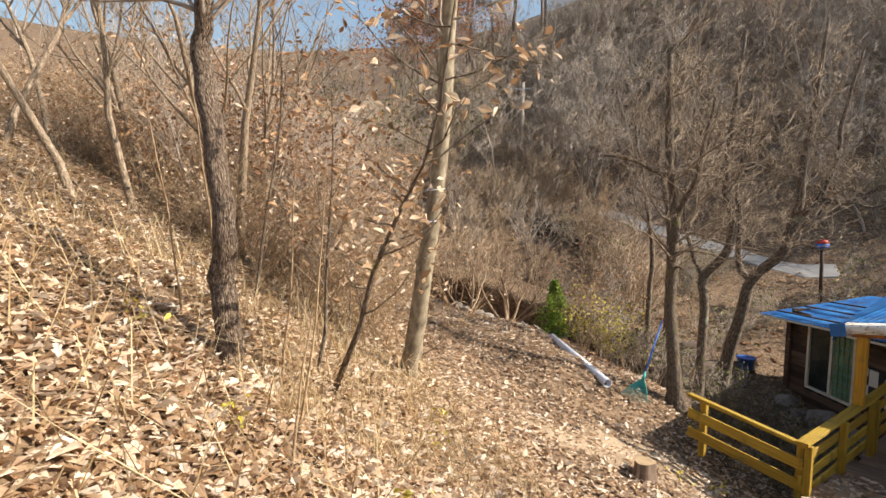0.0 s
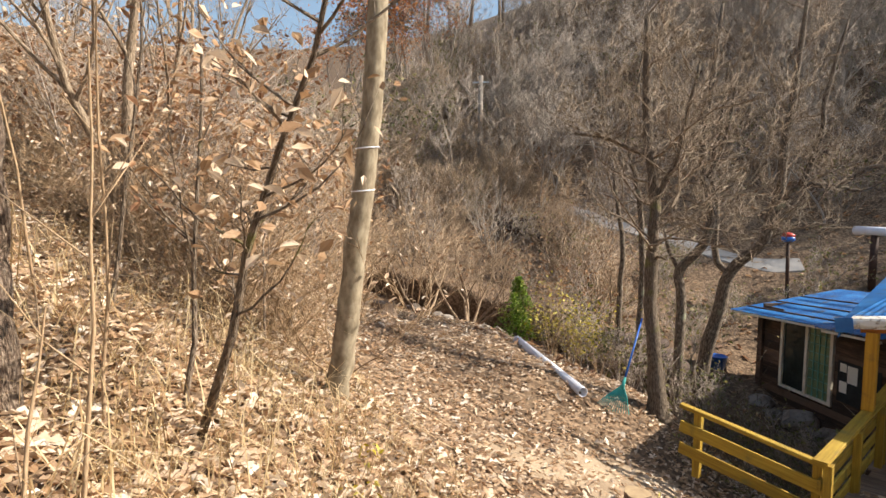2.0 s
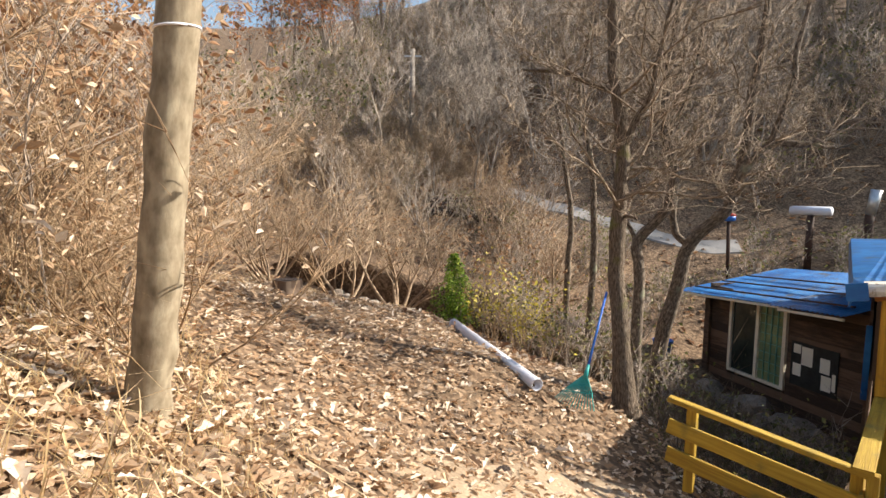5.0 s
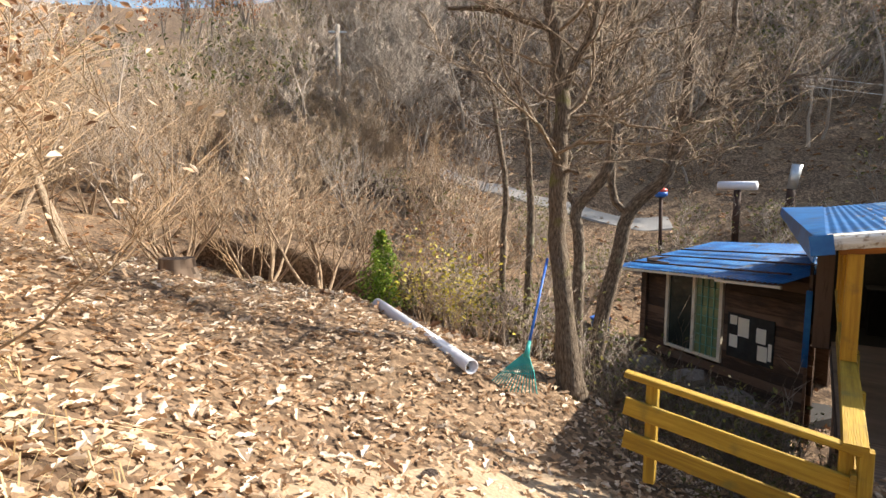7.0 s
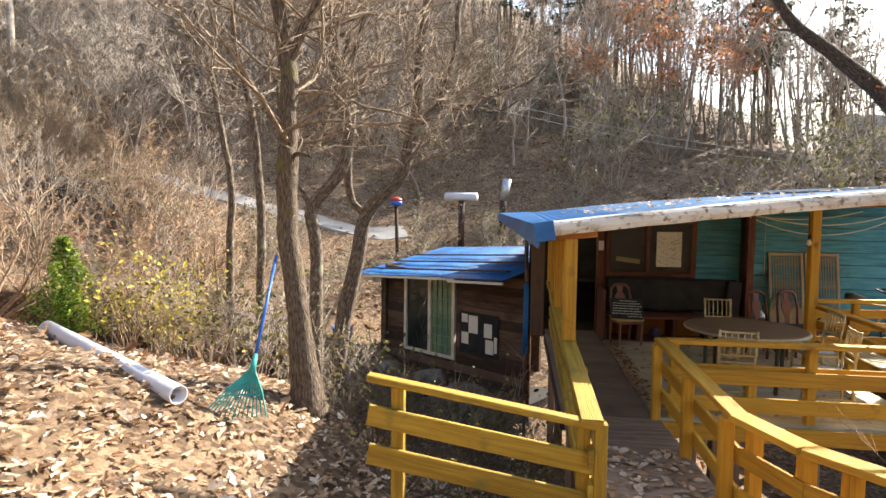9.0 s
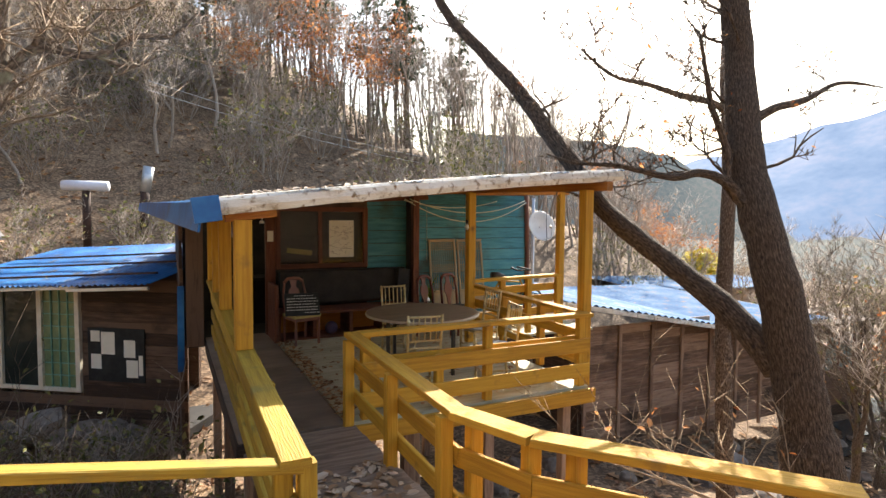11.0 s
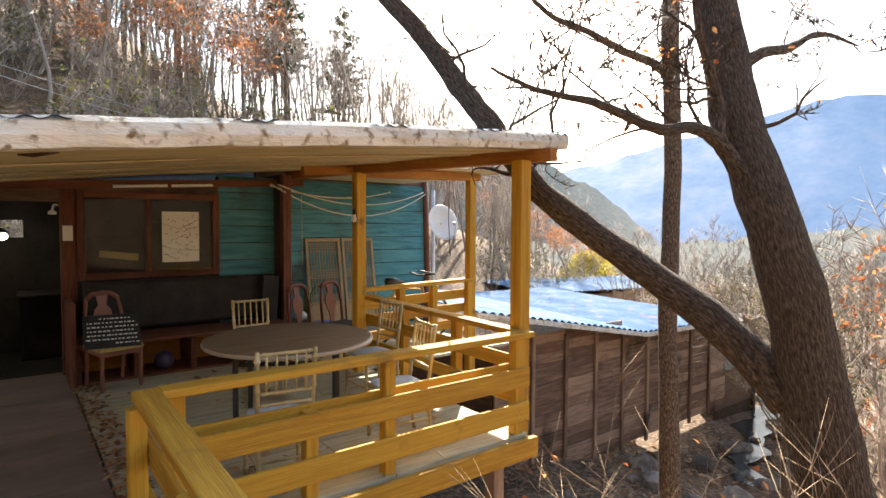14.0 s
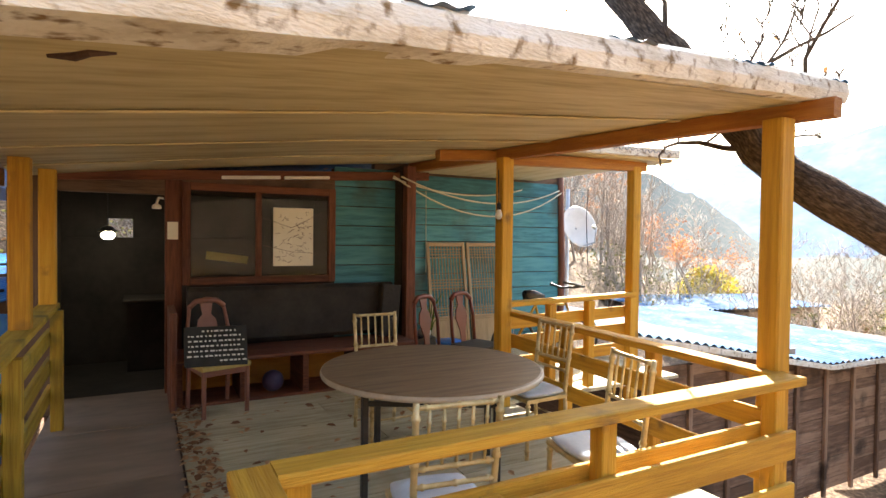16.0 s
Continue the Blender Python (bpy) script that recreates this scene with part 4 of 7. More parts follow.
shrubs = [plant("multi_stem_shrub", 110 + k, 4.2, (0.04, 0.044, 0.055)[k], 3, (TANTWIG, TWIG, PALETWIG)[k], LEAFBROWN, "tan leafless shrub with many thin stems", "shrub", stems=6, spread=0.75, trunk=0.55, split=3, wander=0.26, leafy=0.2, leaf_size=0.08, sides=3, ends=1.35, thin=0.0075) for k in range(3)]


round_shrubs = [plant("round_shrub", 170 + k, 4.0, 0.055, 3, SHRUBBARK, LEAFBROWN, "round pale shrub with many spreading bare stems", "shrub", stems=6, spread=0.7, trunk=0.55, split=4, wander=0.2, leafy=0.18, leaf_size=0.075, sides=5, ends=1.3, up=0.06, shrink=0.55, thin=0.008) for k in range(3)]
saplings = [plant("oak_sapling", 130 + k, 2.7, 0.022, 2, TWIG, (LEAFBROWN, LEAFTAN, LEAFBROWN)[k], "young oak holding pale dry curled leaves", "sapling", stems=2, spread=0.35, trunk=0.8, split=5, wander=0.24, leafy=2.4, leaf_size=0.085, sides=4, ends=1.6, thin=0.004) for k in range(3)]
bank_trees = [plant("bank_tree", 150 + k, 6.4, 0.085, 3, BANKBARK, LEAFBROWN, "pale bare tree with crooked branches on the bank", "tree", stems=1 + k % 2, spread=0.22, split=5, wander=0.2, trunk=0.7, shrink=0.5, leafy=0.12, leaf_size=0.09, sides=7, up=0.05, ends=1.8, thin=0.005) for k in range(3)]


hill_tan = [plant("hillside_shrub", 210 + k, 5.5, 0.05, 3, SHRUBBARK, LEAFTAN, "tangled pale tan shrub on the slope", "shrub", stems=5, spread=0.55, trunk=0.55, split=5, wander=0.26, leafy=0.1, leaf_size=0.1, sides=4, ends=1.6, up=0.05, shrink=0.58, thin=0.011) for k in range(3)]
hill_grey = [plant("hillside_tree", 220 + k, 8.0, 0.085, 4, PALETWIG, LEAFBROWN, "grey leafless hillside tree with a fine pale crown", "tree", stems=1 + k % 2, spread=0.2, trunk=0.6, split=4, wander=0.24, leafy=0.0, sides=5, up=0.05, ends=2.0, thin=0.014) for k in range(3)]


# stream-bank trees: darker bark colour stands in for backlighting
backlit_bare = [plant("bare_tree", 240 + k, 8.5, 0.1, 4, BARKDARK, LEAFRUST, "leafless tree with spreading branches on the stream bank, bark darkened to look backlit", "tree", stems=1 + k % 2, spread=0.3, split=4, wander=0.24, trunk=0.55, leafy=0.03, leaf_size=0.07, sides=6, up=0.04, ends=1.8, thin=0.008) for k in range(2)]


def pine_tree(seed):
    rng = random.Random(seed)
    root = thing("pine_tree", (0, 0, 0), "tall dark green pine with a bare lower trunk", "tree")
    m, nd = Mesh(), Mesh()
    h = 14.0
    m.tube([(0, 0, -0.3), (0.1, 0.05, h * 0.4), (0, 0.15, h * 0.75), (0.05, 0.1, h)], [0.17, 0.14, 0.09, 0.02], 7, cap=False)
    for k in range(26):
        z = h * rng.uniform(0.5, 0.99)
        a = rng.uniform(0, 6.28)
        ln_ = (h * 1.05 - z) * 0.34 + 0.3
        tip = Vector((math.cos(a) * ln_, math.sin(a) * ln_, z + rng.uniform(-0.1, 0.7)))
        m.tube([(0.05, 0.1, z - 0.2), tuple(tip)], [0.03, 0.008], 3, cap=False)
        for j in range(34):
            s = rng.uniform(0.3, 1.05)
            q = Vector((0.05, 0.1, z - 0.2)).lerp(tip, s) + Vector((rng.gauss(0, 0.22), rng.gauss(0, 0.22), rng.gauss(0, 0.14)))
            leaf(nd, rng, q, 0.32)
    part("trunk", m, BARKBROWN, root, smooth=True)
    part("crown", nd, PINE, root)
    return root


pines = [pine_tree(k) for k in (1, 2)]


def polar(rng, n, a0, a1, r0, r1, centre=(-1.5, 4.0), keep=lambda x, y: True):
    out = []
    while len(out) < n:
        a, r = radians(rng.uniform(a0, a1)), math.sqrt(rng.uniform(r0 * r0, r1 * r1))
        p = (centre[0] + r * math.cos(a), centre[1] + r * math.sin(a))
        if keep(*p):
            out.append(p)
    return out


ROAD = [(-17.5, 26.1), (-14.5, 25.6), (-8, 27.0), (-6.6, 27.9)]


def road_y(x):
    for (xa, ya), (xb, yb) in zip(ROAD, ROAD[1:]):
        if xa <= x <= xb:
            return ya + (yb - ya) * (x - xa) / (xb - xa)
    return 999


clear = lambda x, y: not (-8.5 < x < 18 and y < 24) and not (abs(y - road_y(x)) < 2.4)
scatter(bare, polar(wild, 86, 82, 140, 29, 60, keep=clear), wild, 0.7, 1.2)
scatter(bare, polar(wild, 16, 148, 182, 8, 24, keep=lambda x, y: clear(x, y) and y < 4 - 0.3 * (x + 4)), wild, 0.45, 0.7)
scatter(scrub, polar(wild, 125, 56, 142, 26, 52, keep=clear), wild, 0.9, 1.8)
scatter(scrub, polar(wild, 30, 70, 97, 30, 46), wild, 1.1, 2.0)
scatter(tall, polar(wild, 88, 48, 96, 37, 58), wild, 0.75, 1.1)
scatter(rusty, polar(wild, 7, 68, 84, 34, 44), wild, 0.7, 1.0)
scatter(rusty, polar(wild, 10, 136, 150, 48, 66), wild, 1.0, 1.4)
scatter(pines, polar(wild, 14, 124, 150, 52, 78), wild, 1.0, 1.4)
scatter(pines, polar(wild, 12, 62, 84, 44, 58), wild, 0.7, 1.0)
scatter(pines, polar(wild, 16, 78, 100, 40, 54), wild, 0.65, 1.0)
on_bank = lambda x, y: y < 3.6 - 0.3 * (x + 4) and not (x > -3.4)
scatter(brush, polar(wild, 72, 146, 196, 3.4, 17, keep=on_bank), wild, 0.45, 1.0)
scatter(saplings, polar(wild, 20, 146, 192, 3.6, 12, keep=on_bank), wild, 0.7, 1.25)
scatter(bank_trees, [(-9.06, 3.13), (-10.7, 1.9), (-7.1, 0.3), (-8.6, 1.2), (-12, 4.2), (-11, 5.6), (-13.5, 2.4), (-15, 5.2), (-9.8, -0.4), (-16, 7.6), (-7.3, 2.5), (-12.4, 0.4), (-17.5, 3.4), (-14, 8.2), (-19, 9)], wild, 0.75, 1.15)
scatter(tall, polar(wild, 32, 139, 190, 26, 80, keep=lambda x, y: x < -20), wild, 0.6, 1.0)
scatter(round_shrubs, polar(random.Random(8), 8, 121, 152, 15.5, 21.5, keep=lambda x, y: x < -8.5 and y > 12.6 and abs(y - road_y(x)) > 1.8), wild, 0.85, 1.2)
scatter(round_shrubs, [(-15.9, 11.6), (-11.9, 12.9), (-13.7, 12.6), (-17.6, 12.6)], wild, 1.0, 1.2)
scatter(shrubs, polar(wild, 9, 122, 150, 15.5, 25, keep=lambda x, y: x < -9 and y > 13.2 and abs(y - road_y(x)) > 1.8), wild, 0.9, 1.5)
scatter(scrub, polar(wild, 44, 136, 172, 32, 74, keep=lambda x, y: x < -24), wild, 1.5, 2.6)
scatter(rusty, polar(wild, 10, 138, 170, 40, 70), wild, 0.7, 1.1)
scatter(shrubs, polar(wild, 54, 138, 184, 21, 46, keep=lambda x, y: x < -14), wild, 0.7, 1.25)
scatter(scrub, [(-2.2, 11.5), (-3.6, 12.0), (-5.2, 10.6), (-6.0, 11.6), (-7.2, 12.4), (-8.2, 13.0), (-2.0, 14.0), (-3.2, 15.4)], wild, 0.45, 0.75)
scatter(scrub, polar(wild, 46, 88, 132, 11, 24, keep=lambda x, y: y > 14.5 and not (-7.2 < x < 6 and y < 23.5) and abs(y - road_y(x)) > 1.6), wild, 0.5, 1.0)
scatter(scrub, [(-6.3, 16.2), (-7.4, 17.2), (-7.6, 18.8), (-6.7, 14.8), (-8.8, 17.8), (-5.6, 15.4), (-8.0, 20.5), (-7.3, 22), (-2.6, 12.6), (-4.2, 11.2), (-3.4, 13.6), (-4.6, 16.2)], wild, 0.5, 0.8)
# the valley beyond the shed and the stream banks
scatter(bare, [(9.0, 9.0), (11.5, 9.4), (8.0, 6.6), (13.5, 10.5), (16, 12.2), (7.4, 7.9), (10.2, 8.2), (12.4, 8.6), (9.6, 7.2), (15, 10.6)], wild, 0.5, 0.8)
scatter(rusty, [(8.4, 8.3), (11, 10.2), (14.2, 11.6)], wild, 0.3, 0.4)
scatter(scrub, polar(wild, 34, 12, 52, 10, 34, keep=lambda x, y: not (4 < x < 15.5 and 10.5 < y < 22)), wild, 0.6, 1.2)
scatter(shrubs, polar(wild, 52, 16, 54, 26, 80), wild, 0.8, 1.5)
scatter(rusty, polar(wild, 12, 40, 58, 27, 48), wild, 0.4, 0.7)
scatter(bare, polar(wild, 14, 16, 50, 32, 80), wild, 0.6, 0.9)
crest = random.Random(27)
scatter(tall, polar(crest, 42, 56, 84, 37, 50), crest, 0.65, 0.95)
scatter(tall, polar(crest, 24, 45, 60, 33, 46), crest, 0.55, 0.85)
scatter(bare, polar(crest, 9, 45, 60, 30, 44), crest, 0.6, 0.9)
scatter(pines, polar(crest, 8, 66, 88, 42, 52), crest, 0.6, 0.95)
scatter(rusty, polar(crest, 6, 68, 88, 36, 44), crest, 0.6, 0.9)
vale = random.Random(3)
scatter(tall, polar(vale, 24, 52, 74, 39, 54), vale, 0.65, 0.95)
scatter(scrub, polar(vale, 26, 4, 18.5, 11, 30, centre=(-0.7, 7.2)), vale, 0.7, 1.3)
scatter(scrub, polar(vale, 42, 8, 27, 20, 72, centre=(-0.7, 7.2), keep=lambda x, y: x > 19), vale, 1.2, 2.2)
scatter(backlit_bare, polar(vale, 15, 3, 20, 9.5, 22, centre=(-0.7, 7.2)), vale, 0.5, 0.85)
scatter(bare, polar(vale, 8, 22, 33, 22, 40, centre=(-0.7, 7.2)), vale, 0.5, 0.75)
more = random.Random(14)
off_road = lambda x, y: abs(y - road_y(x)) > 2.0
scatter(hill_tan, polar(more, 110, 130, 178, 23, 48, keep=lambda x, y: x < -13 and off_road(x, y)), more, 0.55, 1.0)
scatter(hill_grey, polar(more, 100, 97, 134, 27, 52, keep=clear), more, 0.6, 1.05)
scatter(brush, polar(more, 95, 146, 196, 3.2, 15, keep=on_bank), more, 0.5, 1.0)
bramble = [plant("bramble", 230 + k, 1.9, 0.016, 2, BARKDARK, LEAFOLIVE, "dark tangled bramble with a few dull leaves below the railing", "bush", stems=9, spread=0.9, trunk=0.7, split=4, wander=0.4, leafy=0.35, leaf_size=0.07, sides=4, ends=1.6, up=-0.02, thin=0.005) for k in range(2)]
scatter(bramble, [(-2.1, 8.5), (-2.9, 8.7), (-3.4, 9.6), (-2.4, 9.7), (-1.9, 10.6), (-2.9, 11.0), (-3.7, 11.2), (-2.3, 12.2), (-3.2, 12.9), (-4.2, 12.4), (-2.1, 13.8), (-3.2, 14.6), (-4.3, 15.0), (-2.4, 15.6), (-5.2, 16.2), (-3.6, 16.4)], more, 0.5, 0.85)
scatter(saplings, polar(more, 14, 150, 194, 4.0, 11, keep=on_bank), more, 0.8, 1.3)
retire(backlit_bare + bramble + hill_tan + hill_grey + round_shrubs + saplings + bank_trees + bare + tall + rusty + brush + scrub + shrubs + pines)

# steep cut bank of dark earth across the hollow beyond the yard
bank_line = [(-8.9, 15.3), (-9.9, 14.9), (-11.3, 15.1), (-12.8, 14.7), (-14.4, 14.2), (-16.0, 13.7), (-18.6, 12.9)]
bank = Mesh()
bank_rows = []
for (xa, ya), (xb, yb) in zip(bank_line, bank_line[1:]):
    for k in range(8):
        x_, y_ = xa + (xb - xa) * k / 8, ya + (yb - ya) * k / 8
        wob = noise.noise((x_ * 1.3, y_ * 1.3, 0.5))
        fade = min(1.0, (x_ + 18.7) * 0.5, (-8.8 - x_) * 0.7)
        z_ = float(land(x_, y_))
        h = max(0.05, (1.15 + 0.35 * wob) * fade)
        bank_rows.append([(x_ + 0.1 * wob, y_ + 0.2 * wob, z_ - 0.3), (x_, y_ + 0.14 + 0.16 * wob, z_ + h * 0.45), (x_ + 0.08 * wob, y_ + 0.05 + 0.1 * wob, z_ + h * 0.9), (x_, y_ + 0.4, z_ + h), (x_ - 0.3, y_ + 2.0, z_ + h * 0.9 + 0.1), (x_ - 0.6, y_ + 4.5, float(land(x_ - 0.6, y_ + 4.5)) - 0.3)])
bank.add([q_ for r in bank_rows for q_ in r], [[i * 6 + j, i * 6 + j + 1, i * 6 + j + 7, i * 6 + j + 6] for i in range(len(bank_rows) - 1) for j in range(5)])
solid("earth_bank", bank, SOIL, "steep cut bank of dark leafy earth beyond the yard", "bank", kind="structure", smooth=True)

# the concrete lane on the far slope
lane = Mesh()
ROADMAT = material("pale_concrete_lane", [(0.24, 0.225, 0.205), (0.36, 0.34, 0.315)], scale=0.8, rough=0.9, bump=0.3, bump_scale=20)
side_pts = []
for (xa, ya), (xb, yb) in zip(ROAD, ROAD[1:]):
    for s in range(8):
        xx, yy = xa + (xb - xa) * s / 8, ya + (yb - ya) * s / 8
        nx_, ny_ = -(yb - ya), (xb - xa)
        q = math.hypot(nx_, ny_)
        side_pts.append([(xx + nx_ / q * w, yy + ny_ / q * w, float(land(xx + nx_ / q * w, yy + ny_ / q * w)) + d) for w, d in ((-0.43, -0.2), (-0.38, 0.06), (0.38, 0.06), (0.43, -0.2))])
verts = [p for c in side_pts for p in c]
lane.add(verts, [[i * 4 + j, i * 4 + j + 1, i * 4 + j + 5, i * 4 + j + 4] for i in range(len(side_pts) - 1) for j in range(3)])
solid("road", lane, ROADMAT, "narrow pale concrete lane along the slope", "road", kind="structure")
WATER = material("stream_water", [(0.02, 0.025, 0.025), (0.05, 0.055, 0.05)], scale=2, rough=0.1, bump=0.9, bump_scale=4)
brook = Mesh()
flow = []
for k in range(45):
    x_ = 9.6 + k * 0.25
    y_ = 9.8 + 2.6 * (1 - math.exp(-(x_ - 9.6) / 1.6)) + 0.25 * (x_ - 9.6)
    flow.append((x_, y_ + 0.14 * math.sin(x_ * 2.1), 0.3 + 0.14 * math.sin(x_ * 3.3 + 1) + 0.06 * math.sin(x_ * 7.9)))
brook.add([(x_ + o * w_ * 0.35, y_ - o * w_, -3.66 - 0.025 * (x_ - 10)) for x_, y_, w_ in flow for o in (-1, 1)], [[i * 2, i * 2 + 1, i * 2 + 3, i * 2 + 2] for i in range(len(flow) - 1)])
solid("water", brook, WATER, "shallow glinting stream among stones", "stream", kind="structure")

# far wooded ridges across the valley; distance haze is painted into their colours
HAZE = material("far_woods_haze_tint", [(0.05, 0.07, 0.1), (0.13, 0.14, 0.16), (0.24, 0.2, 0.19)], scale=0.03, rough=1.0, bump=0, coords="Object")


def ridge(name, az0, az1, dist, base, heights, mat, label):
    m = Mesh()
    n = 60
    cols = []
    for i in range(n + 1):
        a = radians(az0 + (az1 - az0) * i / n)
        s = i / n * (len(heights) - 1)
        k = min(int(s), len(heights) - 2)
        h = heights[k] + (heights[k + 1] - heights[k]) * (s - k) + 0.012 * dist * noise.noise((i * 0.3, dist, 0)) + 0.007 * dist * noise.noise((i * 0.9, dist, 3))
        cols.append([(dist * (1 + 0.5 * t) * math.cos(a), dist * (1 + 0.5 * t) * math.sin(a), base + (h - base) * t) for t in (0, 0.35, 0.7, 1.0)])
    verts = [p for c in cols for p in c]
    faces = [[i * 4 + j, (i + 1) * 4 + j, (i + 1) * 4 + j + 1, i * 4 + j + 1] for i in range(n) for j in range(3)]
    m.add(verts, faces)
    return solid(name, m, mat, label, "ridge", kind="structure", smooth=True)


NEARWOODS = material("wooded_slope_haze_glow", [(0.02, 0.03, 0.02), (0.05, 0.055, 0.038), (0.1, 0.075, 0.05)], scale=0.5, rough=1.0, bump=1.0, bump_scale=2.5, coords="Object", fine=1.2)
# bluish emission stands in for haze; the slopes give no light of their own
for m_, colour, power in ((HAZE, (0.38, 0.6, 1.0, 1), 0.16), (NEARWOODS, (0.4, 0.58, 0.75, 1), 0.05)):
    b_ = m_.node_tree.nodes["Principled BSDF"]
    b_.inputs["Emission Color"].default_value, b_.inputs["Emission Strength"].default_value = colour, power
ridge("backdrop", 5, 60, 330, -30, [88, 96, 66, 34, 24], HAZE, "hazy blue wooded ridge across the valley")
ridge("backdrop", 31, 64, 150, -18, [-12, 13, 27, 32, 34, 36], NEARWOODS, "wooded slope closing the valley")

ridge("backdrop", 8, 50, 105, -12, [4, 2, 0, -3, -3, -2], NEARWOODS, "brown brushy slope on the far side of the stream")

# ---- single trees close by ----


def big_tree(name, label, limbs, mat, twigs=0, seed=0, rust=0, twig_len=1.2, twig_mat=None, low=0.5):
    """limbs: lists of (x, y, z, radius). Side twigs grow from the upper limbs."""
    rng = random.Random(seed)
    root = thing(name, (limbs[0][0][0], limbs[0][0][1], limbs[0][0][2]), label, "tree")
    lv, tw = Mesh(), Mesh()
    for n, limb in enumerate(limbs):
        pts, rad = [], []
        for i in range(len(limb) - 1):
            a, b = Vector(limb[i][:3]), Vector(limb[i + 1][:3])
            p_, q_ = Vector(limb[max(i - 1, 0)][:3]), Vector(limb[min(i + 2, len(limb) - 1)][:3])
            for s in (0, 0.25, 0.5, 0.75):
                t = s
                c = 0.5 * ((2 * a) + (b - p_) * t + (2 * p_ - 5 * a + 4 * b - q_) * t * t + (3 * a - p_ - 3 * b + q_) * t ** 3)
                pts.append(c + Vector((rng.uniform(-1, 1), rng.uniform(-1, 1), 0)) * 0.012)
                rad.append((limb[i][3] + (limb[i + 1][3] - limb[i][3]) * s) * rng.uniform(0.95, 1.06))
        pts.append(Vector(limb[-1][:3]))
        rad.append(limb[-1][3])
        part("trunk" if n == 0 else "limb", Mesh().tube(pts, rad, 14 if limb[0][3] > 0.1 else 8), mat, root, smooth=True)
        for k in range(int(twigs * len(limb) / 4)):
            i = rng.randrange(int(len(pts) * low) if n == 0 else len(pts) // 3, len(pts))
            a = rng.uniform(0, 6.28)
            grow(tw, lv, rng, pts[i], (math.cos(a), math.sin(a), 0.5), twig_len * rng.uniform(0.6, 1.4), max(0.007, min(0.024, rad[i] * 0.3)), 1, 4, 3, 0.5, 6, rust, 0.045, 0.02, 0.6, 2.2, 0.0065)
    if tw.v:
        part("branchwork", tw, twig_mat or PALETWIG, root, smooth=True)
    if lv.v:
        part("foliage", lv, LEAFRUST, root)
    return root


SAND = material("trodden_sandy_soil", [(0.22, 0.155, 0.095), (0.32, 0.235, 0.15), (0.42, 0.32, 0.215)], scale=1.6, rough=0.95, bump=0.8, bump_scale=30, fine=0.7)
trod = Mesh()
ring_n = 48
trod_rows = []
for share in (1.0, 0.75, 0.5, 0.25):
    row = []
    for k in range(ring_n):
        a = 2 * math.pi * k / ring_n
        r = share * (1 + 0.16 * math.sin(3 * a + 1) + 0.1 * math.sin(7 * a) + 0.08 * math.sin(13 * a + 2))
        xx, yy = -3.1 + 1.15 * r * math.cos(a) + 0.5 * r * math.sin(a), 6.5 + 1.5 * r * math.sin(a) + 0.2 * r * math.cos(a)
        row.append((xx, yy, float(land(xx, yy)) + (0.018 if share < 1 else -0.03)))
    trod_rows.append(row)
trod.add([p for r in trod_rows for p in r], [[i * ring_n + k, i * ring_n + (k + 1) % ring_n, (i + 1) * ring_n + (k + 1) % ring_n, (i + 1) * ring_n + k] for i in range(3) for k in range(ring_n)] + [[3 * ring_n + k for k in range(ring_n)]])
solid("pavement", trod, SAND, "bare trodden patch of sandy soil on the path", "path", kind="structure", smooth=True)
G = lambda x, y: float(land(x, y)) - 0.15
big_tree("oak_tree", "brown furrowed oak trunk on the leafy bank", [[(-2.82, 0.78, G(-2.82, 0.78), 0.11), (-2.88, 0.77, 3.03, 0.088), (-2.97, 0.77, 3.3, 0.092), (-2.9, 0.77, 3.69, 0.082), (-3.15, 0.77, 4.32, 0.078), (-3.45, 0.77, 5.0, 0.074), (-3.36, 0.77, 5.5, 0.07), (-3.4, 0.7, 7.2, 0.055)]], BARKBROWN, 8, 3, low=0.78)
big_tree("smooth_tree", "smooth grey-brown trunk leaning over the leafy bank", [[(-4.16, 3.29, G(-4.14, 3.3), 0.135), (-4.09, 3.3, 2.0, 0.11), (-3.92, 3.3, 2.75, 0.1), (-3.74, 3.3, 3.7, 0.092), (-3.58, 3.3, 4.6, 0.088), (-3.5, 3.3, 6.0, 0.08), (-3.4, 3.3, 8.0, 0.05)]], BARKGREY, 8, 4, low=0.78)
for rx_, ry_, rz_ in ((-3.67, 3.3, 4.05), (-3.73, 3.3, 3.7)):
    solid("wire_loop", Mesh().tube([(rx_ + 0.098 * math.cos(a), ry_ + 0.098 * math.sin(a), rz_ + 0.012 * math.sin(a)) for a in [k * math.pi / 10 for k in range(21)]], 0.006, 5), PVC, "pale wire tied round the smooth trunk", "wire", group="trunk wires", smooth=True)
